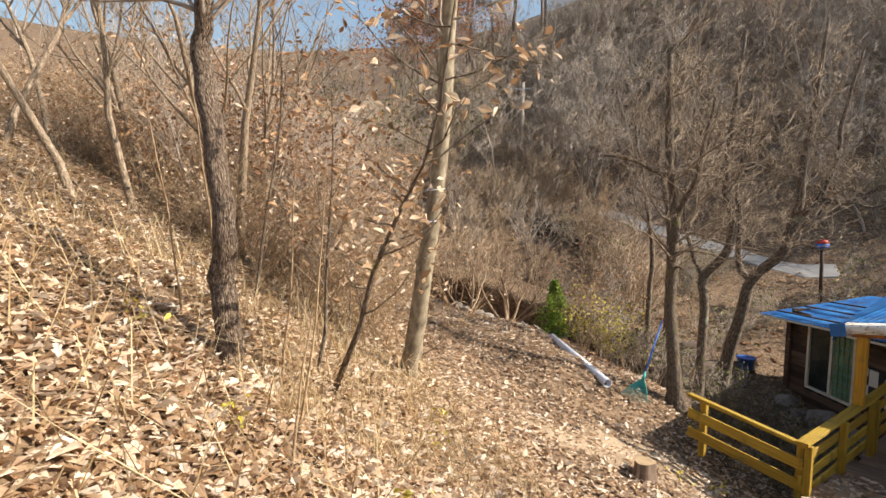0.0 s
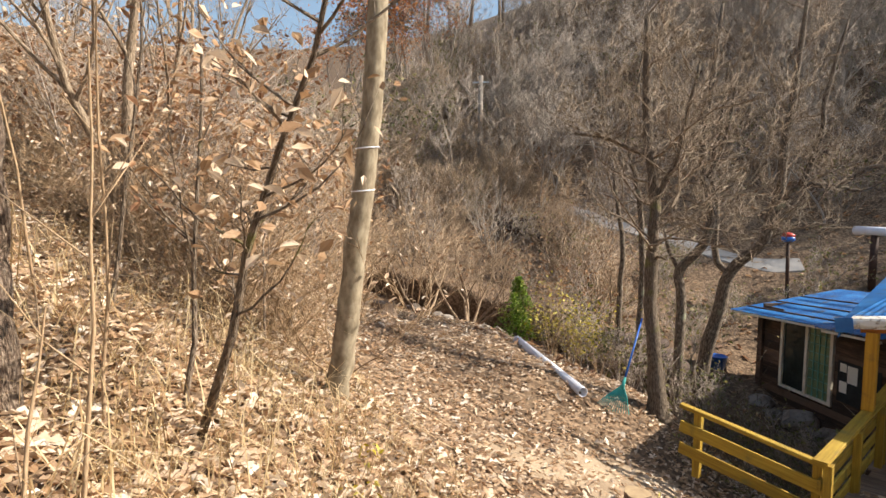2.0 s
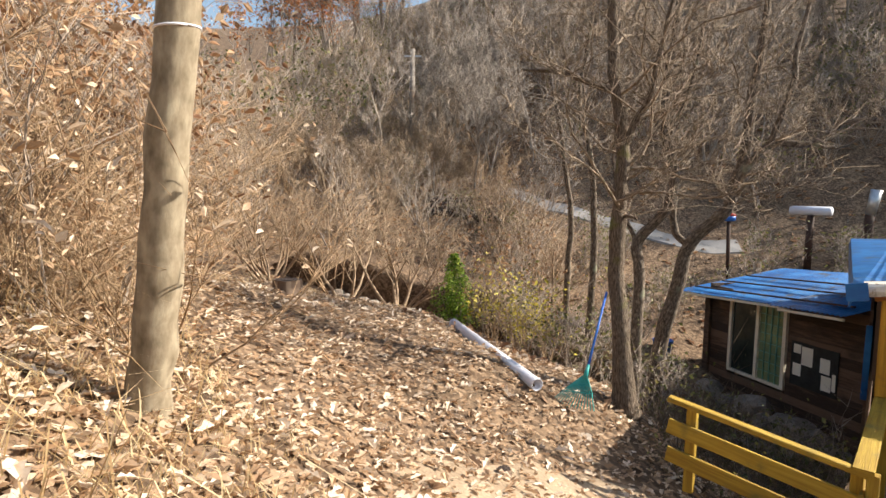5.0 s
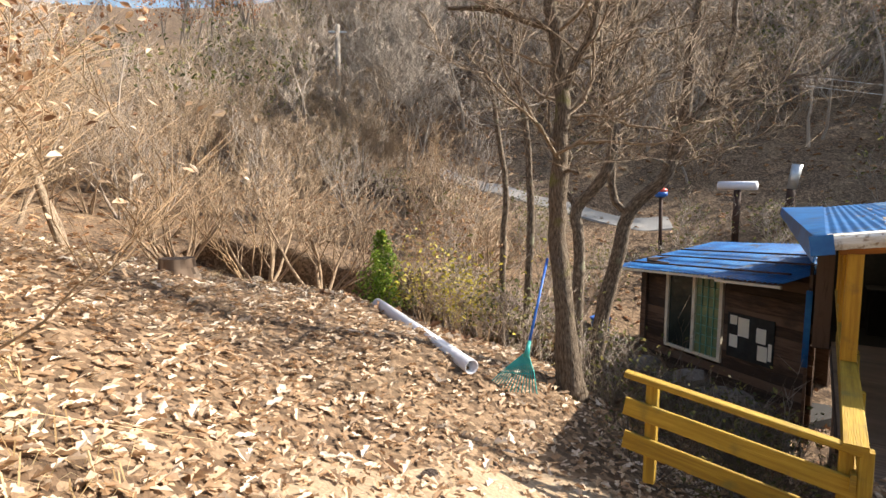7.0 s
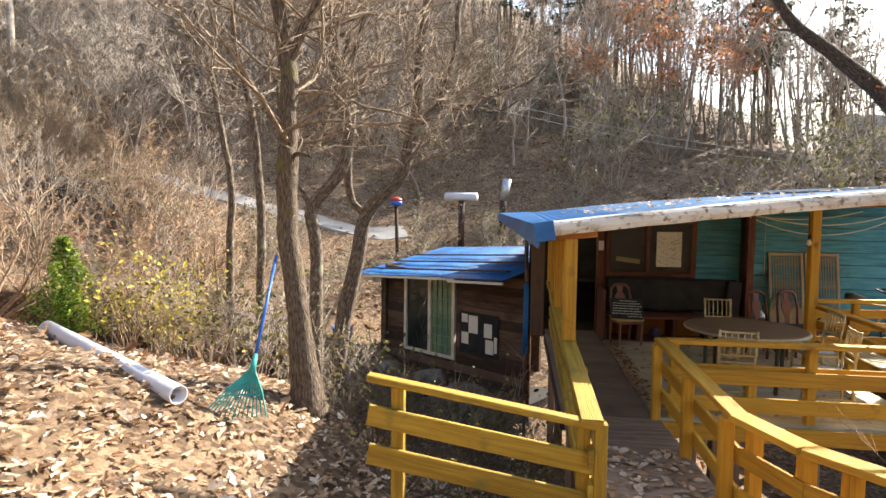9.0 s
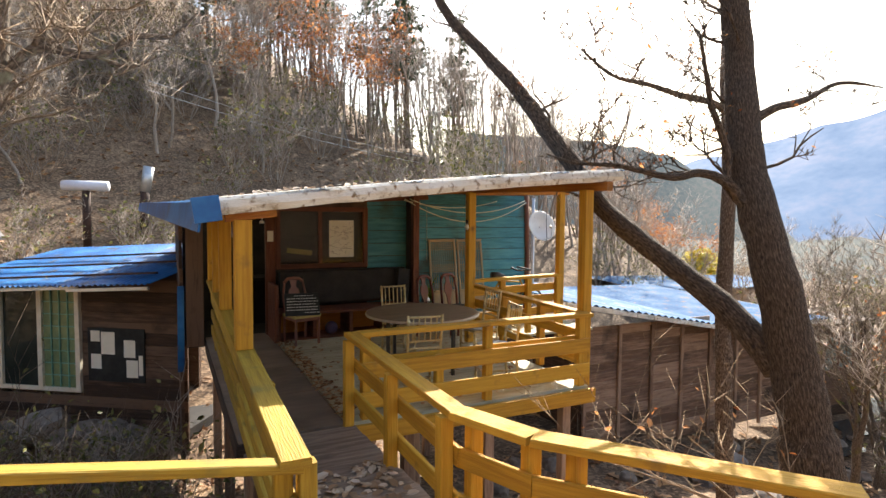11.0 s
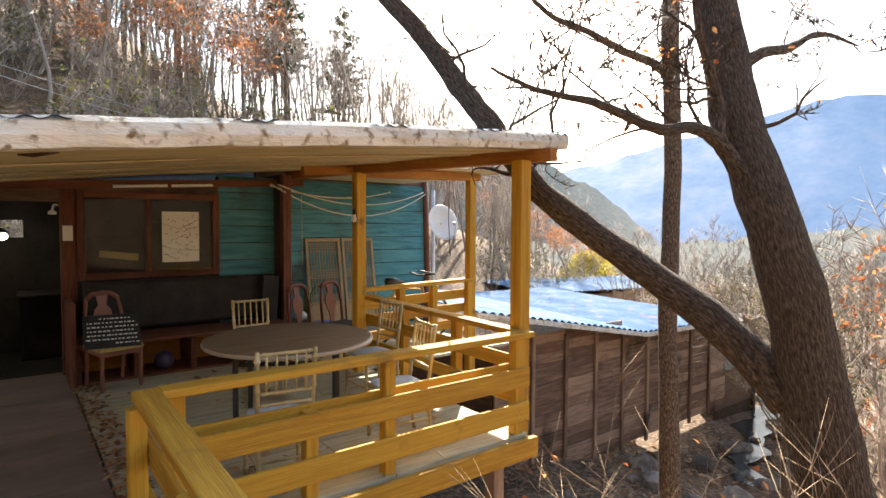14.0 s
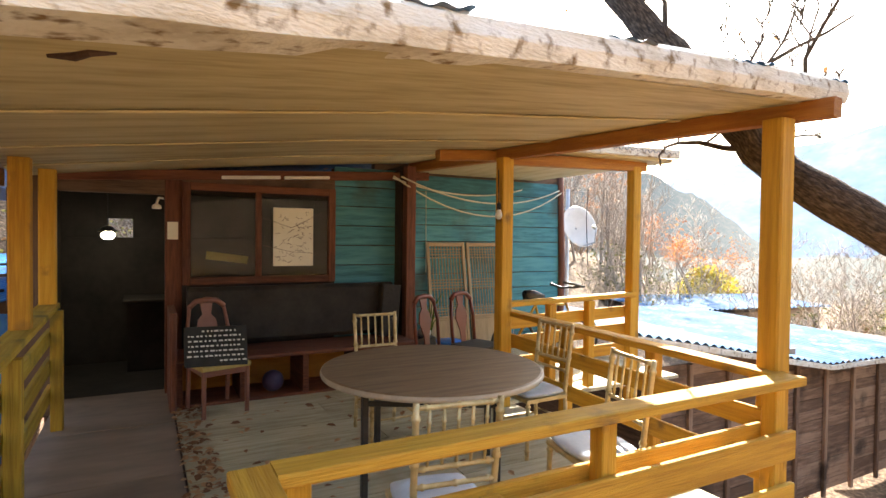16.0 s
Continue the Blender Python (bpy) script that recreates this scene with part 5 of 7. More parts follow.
big_tree("yard_tree", "dark mossy tree at the edge of the yard", [
    [(-4.03, 9.5, G(-4.1, 9.5), 0.2), (-4.08, 9.47, 0.6, 0.15), (-4.12, 9.45, 1.1, 0.122), (-4.25, 9.45, 2.05, 0.105), (-4.23, 9.45, 2.75, 0.112), (-4.24, 9.45, 2.95, 0.095), (-4.23, 9.45, 3.65, 0.088), (-4.32, 9.45, 4.43, 0.085), (-4.42, 9.45, 4.95, 0.08), (-4.5, 9.45, 6.8, 0.045)],
    [(-4.36, 9.45, 4.5, 0.055), (-4.73, 9.45, 4.66, 0.045), (-5.2, 9.45, 4.87, 0.038), (-5.88, 9.5, 5.01, 0.02)],
    [(-4.23, 9.45, 3.65, 0.06), (-4.13, 9.45, 3.96, 0.052), (-3.91, 9.45, 4.37, 0.046), (-3.83, 9.45, 4.73, 0.04), (-3.6, 9.45, 5.9, 0.02)],
    [(-4.24, 9.45, 2.8, 0.03), (-4.08, 9.4, 2.84, 0.024), (-3.95, 9.35, 2.8, 0.012)]], BARKDARK, 9, 5, twig_len=1.6, low=0.55, twig_mat=BANKBARK)
big_tree("curved_tree", "curved grey tree with pale branches below the yard", [
    [(-5.15, 12.6, G(-5.15, 12.6) - 0.2, 0.15), (-5.13, 12.6, 0.41, 0.105), (-5.12, 12.6, 1.73, 0.1), (-5.19, 12.6, 2.32, 0.1), (-4.71, 12.6, 2.91, 0.095), (-4.56, 12.6, 3.56, 0.085), (-4.76, 12.6, 4.32, 0.078), (-4.81, 12.6, 5.25, 0.07), (-4.7, 12.6, 6.0, 0.06), (-4.55, 12.6, 7.8, 0.03)],
    [(-5.17, 12.6, 2.25, 0.05), (-5.5, 12.6, 2.9, 0.04), (-5.75, 12.6, 3.9, 0.03), (-5.7, 12.6, 5.2, 0.015)],
    [(-4.72, 12.6, 4.3, 0.05), (-4.4, 12.6, 5.0, 0.04), (-4.2, 12.6, 6.2, 0.02)]], BARKCURVE, 10, 6, twig_len=1.5, low=0.45, twig_mat=BANKBARK)
big_tree("curved_tree", "forked curved grey tree beside the shack", [
    [(-5.35, 14, G(-5.3, 14) - 0.2, 0.18), (-5.12, 14, 0.17, 0.15), (-4.88, 14, 1.21, 0.14), (-4.65, 14, 2.26, 0.13), (-4.01, 14, 2.95, 0.11), (-3.89, 14, 3.5, 0.105), (-3.73, 14, 4.15, 0.095), (-3.68, 14, 5.22, 0.085), (-3.58, 14, 6.0, 0.07), (-3.4, 14, 8.2, 0.03)],
    [(-4.68, 14, 2.22, 0.08), (-4.99, 14, 2.58, 0.075), (-5.03, 14, 3.72, 0.07), (-5.17, 14, 4.69, 0.06), (-5.03, 14, 5.41, 0.05), (-4.9, 14, 7.0, 0.025)],
    [(-3.9, 14, 3.3, 0.08), (-3.75, 14, 3.65, 0.075), (-3.36, 14, 4.17, 0.07), (-2.7, 14, 4.16, 0.055), (-2.23, 14, 4.48, 0.045), (-1.77, 14, 4.56, 0.03), (-1.45, 14, 4.9, 0.015)],
    [(-3.36, 14, 4.17, 0.06), (-3.05, 14, 5.13, 0.055), (-3.0, 14, 5.9, 0.045), (-2.7, 14, 7.4, 0.02)],
    [(-2.7, 14, 4.16, 0.035), (-2.3, 13.9, 4.05, 0.025), (-1.9, 13.9, 4.25, 0.012)]], BARKCURVE, 8, 7, twig_len=1.4, low=0.45, twig_mat=BANKBARK)
big_tree("slender_tree", "slender leaning tree below the yard", [[(-6.3, 13, G(-6.3, 13), 0.1), (-6.27, 13, 0.87, 0.08), (-6.24, 13, 1.97, 0.075), (-6.33, 13, 3.27, 0.068), (-6.47, 13, 4.23, 0.06), (-6.73, 13, 5.21, 0.05), (-6.58, 13, 6.3, 0.04), (-6.4, 13, 7.6, 0.02)]], BARKCURVE, 10, 8, twig_len=1.4)
big_tree("slender_tree", "straight thin tree below the yard", [[(-7.1, 13.5, G(-7.1, 13.5), 0.085), (-7.1, 13.5, 1.45, 0.07), (-7.06, 13.5, 2.74, 0.062), (-7.28, 13.5, 3.9, 0.055), (-7.43, 13.5, 4.83, 0.045), (-7.72, 13.5, 5.9, 0.03), (-7.8, 13.5, 7.2, 0.015)]], BARKCURVE, 9, 9, twig_len=1.3)
big_tree("leaning_oak", "deeply furrowed dark oak with a limb leaning over the porch roof", [
    [(4.02, 8.18, G(4.02, 8.18) - 0.2, 0.36), (3.83, 8.3, -0.36, 0.27), (3.78, 8.36, 0.04, 0.24), (3.68, 8.5, 0.9, 0.212), (3.6, 8.71, 1.82, 0.198), (3.76, 9.1, 2.72, 0.185), (4.04, 9.4, 3.77, 0.16), (4.1, 9.6, 4.9, 0.14), (4.2, 9.8, 7, 0.09)],
    [(3.74, 8.6, 0.5, 0.16), (3.68, 9.1, 0.98, 0.142), (3.6, 9.55, 1.3, 0.135), (3.5, 10.03, 1.61, 0.13), (3.38, 10.43, 1.9, 0.127), (3.3, 10.83, 2.21, 0.124), (3.18, 11.1, 2.6, 0.12), (3.05, 11.38, 3.0, 0.118), (2.95, 11.7, 3.4, 0.115), (2.8, 12.0, 3.85, 0.105), (2.5, 12.4, 4.4, 0.095), (1.9, 12.8, 5.2, 0.07), (1.5, 13.0, 6.4, 0.04)],
    [(3.62, 8.8, 2.0, 0.085), (3.5, 8.92, 2.22, 0.07), (3.32, 9.0, 2.43, 0.054), (2.94, 9.0, 2.5, 0.044), (2.59, 9.0, 2.44, 0.038), (2.18, 9.0, 2.48, 0.03), (1.84, 9.0, 2.52, 0.024), (1.35, 9.0, 2.52, 0.014), (1.05, 9.0, 2.58, 0.006)],
    [(3.34, 8.99, 2.42, 0.045), (3.4, 9.05, 2.75, 0.038), (3.22, 9.1, 3.2, 0.03), (3.0, 9.1, 3.9, 0.015)],
    [(3.85, 9.15, 3.05, 0.06), (4.18, 9.1, 3.26, 0.05), (4.8, 9.1, 3.43, 0.04), (5.44, 9.1, 3.69, 0.025), (6.2, 9.0, 3.7, 0.01)]], BARKDEEP, 3, 11, rust=0.12, twig_len=1.0, twig_mat=BARKDEEP)
big_tree("slim_tree", "straight slim tree beside the shed", [[(6.0, 10.8, G(5.9, 10.8), 0.15), (5.82, 10.8, -0.4, 0.12), (5.78, 10.8, 0.6, 0.115), (5.78, 10.8, 2.53, 0.108), (5.66, 10.8, 4.6, 0.1), (5.65, 10.8, 6.5, 0.085), (5.6, 10.8, 9, 0.05)],
    [(5.66, 10.8, 3.66, 0.06), (5.3, 10.8, 3.76, 0.052), (4.72, 10.8, 3.79, 0.045), (4.07, 10.8, 3.87, 0.035), (3.4, 10.8, 3.92, 0.025), (2.9, 10.8, 4.2, 0.012)]], BARKBROWN, 8, 12, rust=0.12, twig_len=1.3, low=0.7)

# ---- leaf litter and dry grass ----


def litter(name, count, size, where, mat, seed, label, lift=0.012):
    rs = np.random.RandomState(seed)
    xy = where(rs, count)
    z = land(xy[:, 0], xy[:, 1])
    n = len(xy)
    a, tx, ty = rs.uniform(0, 6.283, n), rs.normal(0, 0.25, n), rs.normal(0, 0.25, n)
    s = size * rs.uniform(0.55, 1.35, n)
    shape = np.array([(0, -0.5, 0), (0.23, -0.27, 0.1), (0.12, -0.02, 0.07), (0.28, 0.17, 0.13), (0, 0.6, 0.02), (-0.25, 0.22, 0.13), (-0.13, 0.03, 0.07), (-0.24, -0.22, 0.1)])
    p = shape[None] * s[:, None, None]
    p[:, :, 2] *= rs.uniform(-0.8, 3.0, n)[:, None]
    ca, sa = np.cos(a)[:, None], np.sin(a)[:, None]
    x_ = p[:, :, 0] * ca - p[:, :, 1] * sa
    y_ = p[:, :, 0] * sa + p[:, :, 1] * ca
    z_ = p[:, :, 2] + x_ * tx[:, None] + y_ * ty[:, None] + z[:, None] + lift + rs.uniform(0, 0.03, n)[:, None]
    v = np.stack([x_ + xy[:, 0:1], y_ + xy[:, 1:2], z_], -1).reshape(-1, 3)
    base = (np.arange(n) * 8)[:, None]
    tri = [list(map(int, f)) for f in np.concatenate([base + np.array([[0, 1, 2, 4]]), base + np.array([[0, 4, 6, 7]])])]
    tri += [list(map(int, f)) for f in np.concatenate([base + np.array([[2, 3, 4]]), base + np.array([[4, 5, 6]])])]
    me = bpy.data.meshes.new(name)
    me.from_pydata(v.tolist(), [], tri)
    me.materials.append(mat)
    return tagged(new(name, me), label, "leaves", kind="stuff")


def near_yard(rs, n):
    a, r = rs.uniform(radians(75), radians(245), n * 2), 0.5 + 14.5 * rs.uniform(0, 1, n * 2) ** 1.5
    xy = np.stack([0.6 + r * np.cos(a), 1.0 + r * np.sin(a)], 1)
    ok = ~((xy[:, 0] > -1.4) & (xy[:, 1] > 5.9)) & (xy[:, 0] < 3)
    dirt = np.exp(-(((xy[:, 0] + 3.2) / 1.1) ** 2 + ((xy[:, 1] - 6.6) / 1.4) ** 2))
    ok &= rs.uniform(0, 1, n * 2) > dirt * 0.6
    return xy[ok][:n]


litter("leaf_litter", 66000, 0.078, near_yard, LEAFTAN, 1, "pale tan dead oak leaves covering the yard")
litter("leaf_litter", 11000, 0.105, near_yard, LEAFPALE, 11, "large bleached oak leaves lying on top of the litter", lift=0.02)
litter("leaf_litter", 6500, 0.22, lambda rs, n: np.stack([rs.uniform(-30, 12, n), rs.uniform(9, 40, n)], 1), LEAFBROWN, 2, "brown dead leaves on the slopes below the house")


def grass(name, count, where, length, seed, label):
    rs = np.random.RandomState(seed)
    xy = where(rs, count)
    n = len(xy)
    z = land(xy[:, 0], xy[:, 1])
    a = rs.uniform(0, 6.283, n)
    ln_ = length * rs.uniform(0.4, 1.3, n)
    lean = rs.uniform(0.5, 2.3, n)
    dx, dy = np.cos(a), np.sin(a)
    w = 0.004
    b0 = np.stack([xy[:, 0] - dy * w, xy[:, 1] + dx * w, z - 0.01], 1)
    b1 = np.stack([xy[:, 0] + dy * w, xy[:, 1] - dx * w, z - 0.01], 1)
    mx_, my_ = xy[:, 0] + dx * ln_ * lean * 0.3, xy[:, 1] + dy * ln_ * lean * 0.3
    m0 = np.stack([mx_ - dy * w * 0.7, my_ + dx * w * 0.7, z + ln_ * 0.55], 1)
    m1 = np.stack([mx_ + dy * w * 0.7, my_ - dx * w * 0.7, z + ln_ * 0.55], 1)
    tip = np.stack([xy[:, 0] + dx * ln_ * lean * 0.8, xy[:, 1] + dy * ln_ * lean * 0.8, z + ln_ * (0.95 - 0.4 * lean)], 1)
    v = np.stack([b0, b1, m1, m0, tip], 1).reshape(-1, 3)
    base = (np.arange(n) * 5)[:, None]
    faces = (base + np.array([[0, 1, 2, 3]])).tolist() + (base + np.array([[3, 2, 4]])).tolist()
    me = bpy.data.meshes.new(name)
    me.from_pydata(v.tolist(), [], faces)
    me.materials.append(STRAW)
    return tagged(new(name, me), label, "grass", kind="stuff")


def tufts(rs, n):
    a, r = rs.uniform(radians(95), radians(195), n // 12), 1.5 + 12 * rs.uniform(0, 1, n // 12) ** 1.2
    c = np.stack([-0.5 + r * np.cos(a), 1.5 + r * np.sin(a)], 1)
    ok = ~((c[:, 0] > -9) & (c[:, 1] > 4.2 - 0.12 * (c[:, 0] + 4))) & ~((c[:, 0] > -1.7) & (c[:, 1] > -0.2))
    c = c[ok]
    return np.repeat(c, 14, 0) + rs.normal(0, 0.09, (len(c) * 14, 2))


grass("dry_grass", 11000, tufts, 0.2, 3, "straw-coloured dry grass tufts on the bank")


def stalks(rs, n):
    xy = np.stack([rs.uniform(-6, 0.6, n * 3), rs.uniform(-2.5, 3.2, n * 3)], 1)
    away = (xy[:, 0] - 1.25) * -0.75 + (xy[:, 1] + 0.5) * -0.66
    ok = (away > 0.85) & (np.hypot(xy[:, 0] + 1.6, xy[:, 1] - 3.0) > 1.1)
    return xy[ok][:n]


grass("dry_stalks", 1300, stalks, 0.7, 9, "long arching dry stalks and stems on the bank")


# ---- furniture on the porch ----
GOLD = material("worn_gold_paint", [(0.3, 0.22, 0.09), (0.52, 0.41, 0.2), (0.62, 0.52, 0.3)], scale=8, rough=0.42, bump=0.1, metal=0.25)
CUSHION = material("pale_blue_seat", [(0.42, 0.48, 0.55), (0.58, 0.64, 0.7)], scale=6, rough=0.6, bump=0.1)
TABLETOP = wood("brown_laminate", [(0.13, 0.08, 0.045), (0.19, 0.125, 0.072), (0.24, 0.165, 0.1)], bump=0.05, rough=0.5, spread=0)
EDGE = material("pale_table_edge", [(0.34, 0.28, 0.2), (0.46, 0.39, 0.29)], scale=8, rough=0.5, bump=0.05)
BLACKSTEEL = material("black_steel", [(0.014, 0.014, 0.015), (0.035, 0.035, 0.036)], scale=8, rough=0.45, bump=0.05)
ROSE = wood("rose_brown_chair_wood", [(0.16, 0.065, 0.045), (0.26, 0.115, 0.08)], spread=0, rough=0.45, bump=0.1)
CHERRY = wood("cherry_chair_wood", [(0.09, 0.022, 0.014), (0.17, 0.045, 0.028)], spread=0, rough=0.35, bump=0.1)
OCHRE = material("ochre_seat_pad", [(0.42, 0.33, 0.1), (0.55, 0.45, 0.17)], scale=9, rough=0.8, bump=0.2)
SOFA = material("dark_upholstery", [(0.014, 0.012, 0.011), (0.035, 0.03, 0.026)], scale=4, rough=0.7, bump=0.3)
PLASTICBLUE = material("blue_plastic", [(0.02, 0.1, 0.42), (0.04, 0.17, 0.55)], scale=3, rough=0.4, bump=0.05)
RAKEGREEN = material("teal_plastic", [(0.03, 0.3, 0.27), (0.07, 0.42, 0.37)], scale=6, rough=0.45, bump=0.05)
WHITEPAINT = material("white_paint", [(0.68, 0.67, 0.63), (0.8, 0.79, 0.75)], scale=5, rough=0.5, bump=0.05)
CABLE = material("pale_cable", [(0.45, 0.42, 0.3), (0.6, 0.56, 0.42)], scale=5, rough=0.5, bump=0)
RED = material("red_plastic", [(0.45, 0.04, 0.03), (0.6, 0.08, 0.05)], scale=5, rough=0.4, bump=0)
GLOW = bpy.data.materials.new("lit_bulb")
GLOW.use_nodes = True
GLOW.node_tree.nodes["Principled BSDF"].inputs["Emission Color"].default_value = (1, 0.85, 0.6, 1)
GLOW.node_tree.nodes["Principled BSDF"].inputs["Emission Strength"].default_value = 12


def turned(m, p, q, r, rings=(0.2, 0.5, 0.8)):
    """A bamboo-like turned rod from p to q."""
    p, q = Vector(p), Vector(q)
    pts, rad = [p], [r]
    for s in rings:
        for ds, k in ((-0.025, 1.0), (-0.012, 1.35), (0.012, 1.35), (0.025, 1.0)):
            pts.append(p.lerp(q, s + ds))
            rad.append(r * k)
    pts.append(q)
    rad.append(r * 0.9)
    return m.tube(pts, rad, 8)


def ballroom_chair():
    root = thing("ballroom_chair", (0, 0, 0), "gold-painted ballroom chair with a pale blue seat pad", "chair", "chairs round the table")
    for x in (-0.19, 0.19):
        part("front_leg", turned(Mesh(), (x, 0.19, 0), (x * 0.97, 0.18, 0.44), 0.016, (0.15, 0.55, 0.9)), GOLD, root, smooth=True)
        part("back_leg", turned(Mesh(), (x * 0.95, -0.23, 0), (x * 0.95, -0.19, 0.46), 0.016, (0.2, 0.6)), GOLD, root, smooth=True)
        part("back_upright", turned(Mesh(), (x * 0.95, -0.19, 0.46), (x, -0.255, 0.985), 0.016, (0.12, 0.5, 0.88)), GOLD, root, smooth=True)
        part("stretcher", turned(Mesh(), (x * 0.97, 0.18, 0.2), (x * 0.95, -0.21, 0.2), 0.009, (0.5,)), GOLD, root, smooth=True)
    part("stretcher", turned(Mesh(), (-0.19, 0.185, 0.17), (0.19, 0.185, 0.17), 0.009, (0.5,)), GOLD, root, smooth=True)
    part("stretcher", turned(Mesh(), (-0.18, -0.215, 0.24), (0.18, -0.215, 0.24), 0.009, (0.5,)), GOLD, root, smooth=True)
    for z, y in ((0.965, -0.252), (0.70, -0.219), (0.62, -0.212)):
        part("back_rail", turned(Mesh(), (-0.185, y, z), (0.185, y, z), 0.012, (0.1, 0.5, 0.9)), GOLD, root, smooth=True)
    for k in range(5):
        x = -0.13 + 0.065 * k
        part("spindle", turned(Mesh(), (x, -0.219, 0.70), (x, -0.252, 0.965), 0.008, (0.25, 0.75)), GOLD, root, smooth=True)
    part("seat", Mesh().box(-0.2, 0.2, -0.2, 0.2, 0.42, 0.448, 0.012), GOLD, root)
    pad = Mesh()
    pad.lathe([(0.17, 0.45), (0.2, 0.455), (0.215, 0.47), (0.205, 0.485), (0.14, 0.492), (0.01, 0.494)], n=4 * 6)
    sq = []
    for x, y, z in pad.v:
        r = max(abs(x), abs(y), 1e-6)
        k = math.hypot(x, y) / r
        f = 0.35 + 0.65 * k if k else 1
        sq.append((x * min(f, 1.25) * 0.95, y * min(f, 1.25) * 0.95, z))
    pad.v = sq
    part("seat_pad", pad, CUSHION, root, "pale blue seat pad", smooth=True)
    return root


proto = ballroom_chair()
for x, y, a in ((1.23, 12.83, 180), (2.13, 12.0, 93), (1.72, 10.86, 80), (0.62, 10.7, -8)):
    copy_thing(proto, pose(x, y, 0.0, 0, 0, a))
retire([proto])

table = thing("round_table", (1.2, 11.9, 0), "round brown-topped folding table on black steel legs", "table")
tt = Mesh().lathe([(0.01, 0.765), (0.745, 0.765), (0.76, 0.757)], (1.2, 11.9, 0), 56)
part("tabletop", tt, TABLETOP, table, smooth=False)
part("table_edge", Mesh().lathe([(0.72, 0.722), (0.762, 0.724), (0.768, 0.74), (0.762, 0.758), (0.7, 0.76)], (1.2, 11.9, 0), 56), EDGE, table, "pale banded table edge", smooth=True)
for sx, sy in ((-0.42, 0.36), (0.42, 0.36), (-0.42, -0.36), (0.42, -0.36)):
    c, s = math.cos(radians(-28)), math.sin(radians(-28))
    lx, ly = 1.2 + sx * c - sy * s, 11.9 + sx * s + sy * c
    part("leg", Mesh().box(lx - 0.02, lx + 0.02, ly - 0.02, ly + 0.02, 0, 0.722, 0.004), BLACKSTEEL, table)
for sy in (0.36, -0.36):
    c, s = math.cos(radians(-28)), math.sin(radians(-28))
    a = (1.2 - 0.42 * c - sy * s, 11.9 - 0.42 * s + sy * c, 0.6)
    b = (1.2 + 0.42 * c - sy * s, 11.9 + 0.42 * s + sy * c, 0.6)
    part("cross_bar", Mesh().beam(a, b, 0.025, 0.035), BLACKSTEEL, table)
part("brace", Mesh().beam((0.83, 12.07, 0.55), (1.18, 11.92, 0.72), 0.02, 0.02), BLACKSTEEL, table)


def dining_chair(label, mat, pad_mat, cat_group):
    root = thing("dining_chair", (0, 0, 0), label, "chair", cat_group)
    for x in (-0.2, 0.2):
        part("front_leg", Mesh().beam((x, 0.19, 0), (x, 0.19, 0.43), 0.035, 0.035), mat, root)
        part("back_leg", Mesh().beam((x * 0.95, -0.24, 0), (x * 0.95, -0.2, 0.45), 0.035, 0.035), mat, root)
        part("back_upright", Mesh().tube([(x * 0.95, -0.2, 0.44), (x * 0.98, -0.23, 0.75), (x * 0.8, -0.27, 0.98)], [0.02, 0.019, 0.017], 8), mat, root, smooth=True)
        part("side_rail", Mesh().beam((x, 0.18, 0.4), (x * 0.95, -0.2, 0.41), 0.022, 0.05), mat, root)
    part("crest_rail", Mesh().tube([(-0.17, -0.265, 0.95), (-0.1, -0.275, 1.01), (0, -0.28, 1.02), (0.1, -0.275, 1.01), (0.17, -0.265, 0.95)], 0.026, 8), mat, root, smooth=True)
    sp_ = Mesh()
    pts = [(0.035, 0.46), (0.045, 0.6), (0.1, 0.74), (0.085, 0.83), (0.04, 0.88), (0.06, 0.99)]
    for (wa, za), (wb, zb) in zip(pts, pts[1:]):
        ya, yb = -0.2 - 0.14 * (za - 0.45), -0.2 - 0.14 * (zb - 0.45)
        sp_.add([(-wa, ya, za), (wa, ya, za), (wb, yb, zb), (-wb, yb, zb), (-wa, ya - 0.014, za), (wa, ya - 0.014, za), (wb, yb - 0.014, zb), (-wb, yb - 0.014, zb)],
                [[0, 1, 2, 3], [7, 6, 5, 4], [0, 3, 7, 4], [1, 5, 6, 2]])
    part("splat", sp_, mat, root)
    part("front_rail", Mesh().beam((-0.2, 0.19, 0.4), (0.2, 0.19, 0.4), 0.022, 0.05), mat, root)
    part("seat_pad", Mesh().box(-0.225, 0.225, -0.21, 0.225, 0.43, 0.475, 0.016), pad_mat, root)
    return root


sign_chair = dining_chair("rose-brown wooden dining chair with an ochre seat pad, holding a chalkboard", ROSE, OCHRE, "dining chairs")
sign_chair.matrix_basis = pose(0.04, 14.06, 0, 0, 0, 196)
cherry = dining_chair("dark cherry wooden dining chair with a shaped back", CHERRY, SOFA, "dining chairs")
cherry.matrix_basis = pose(2.2, 13.6, 0, 0, 0, 205)
copy_thing(cherry, pose(2.72, 13.75, 0, 0, 0, 200))

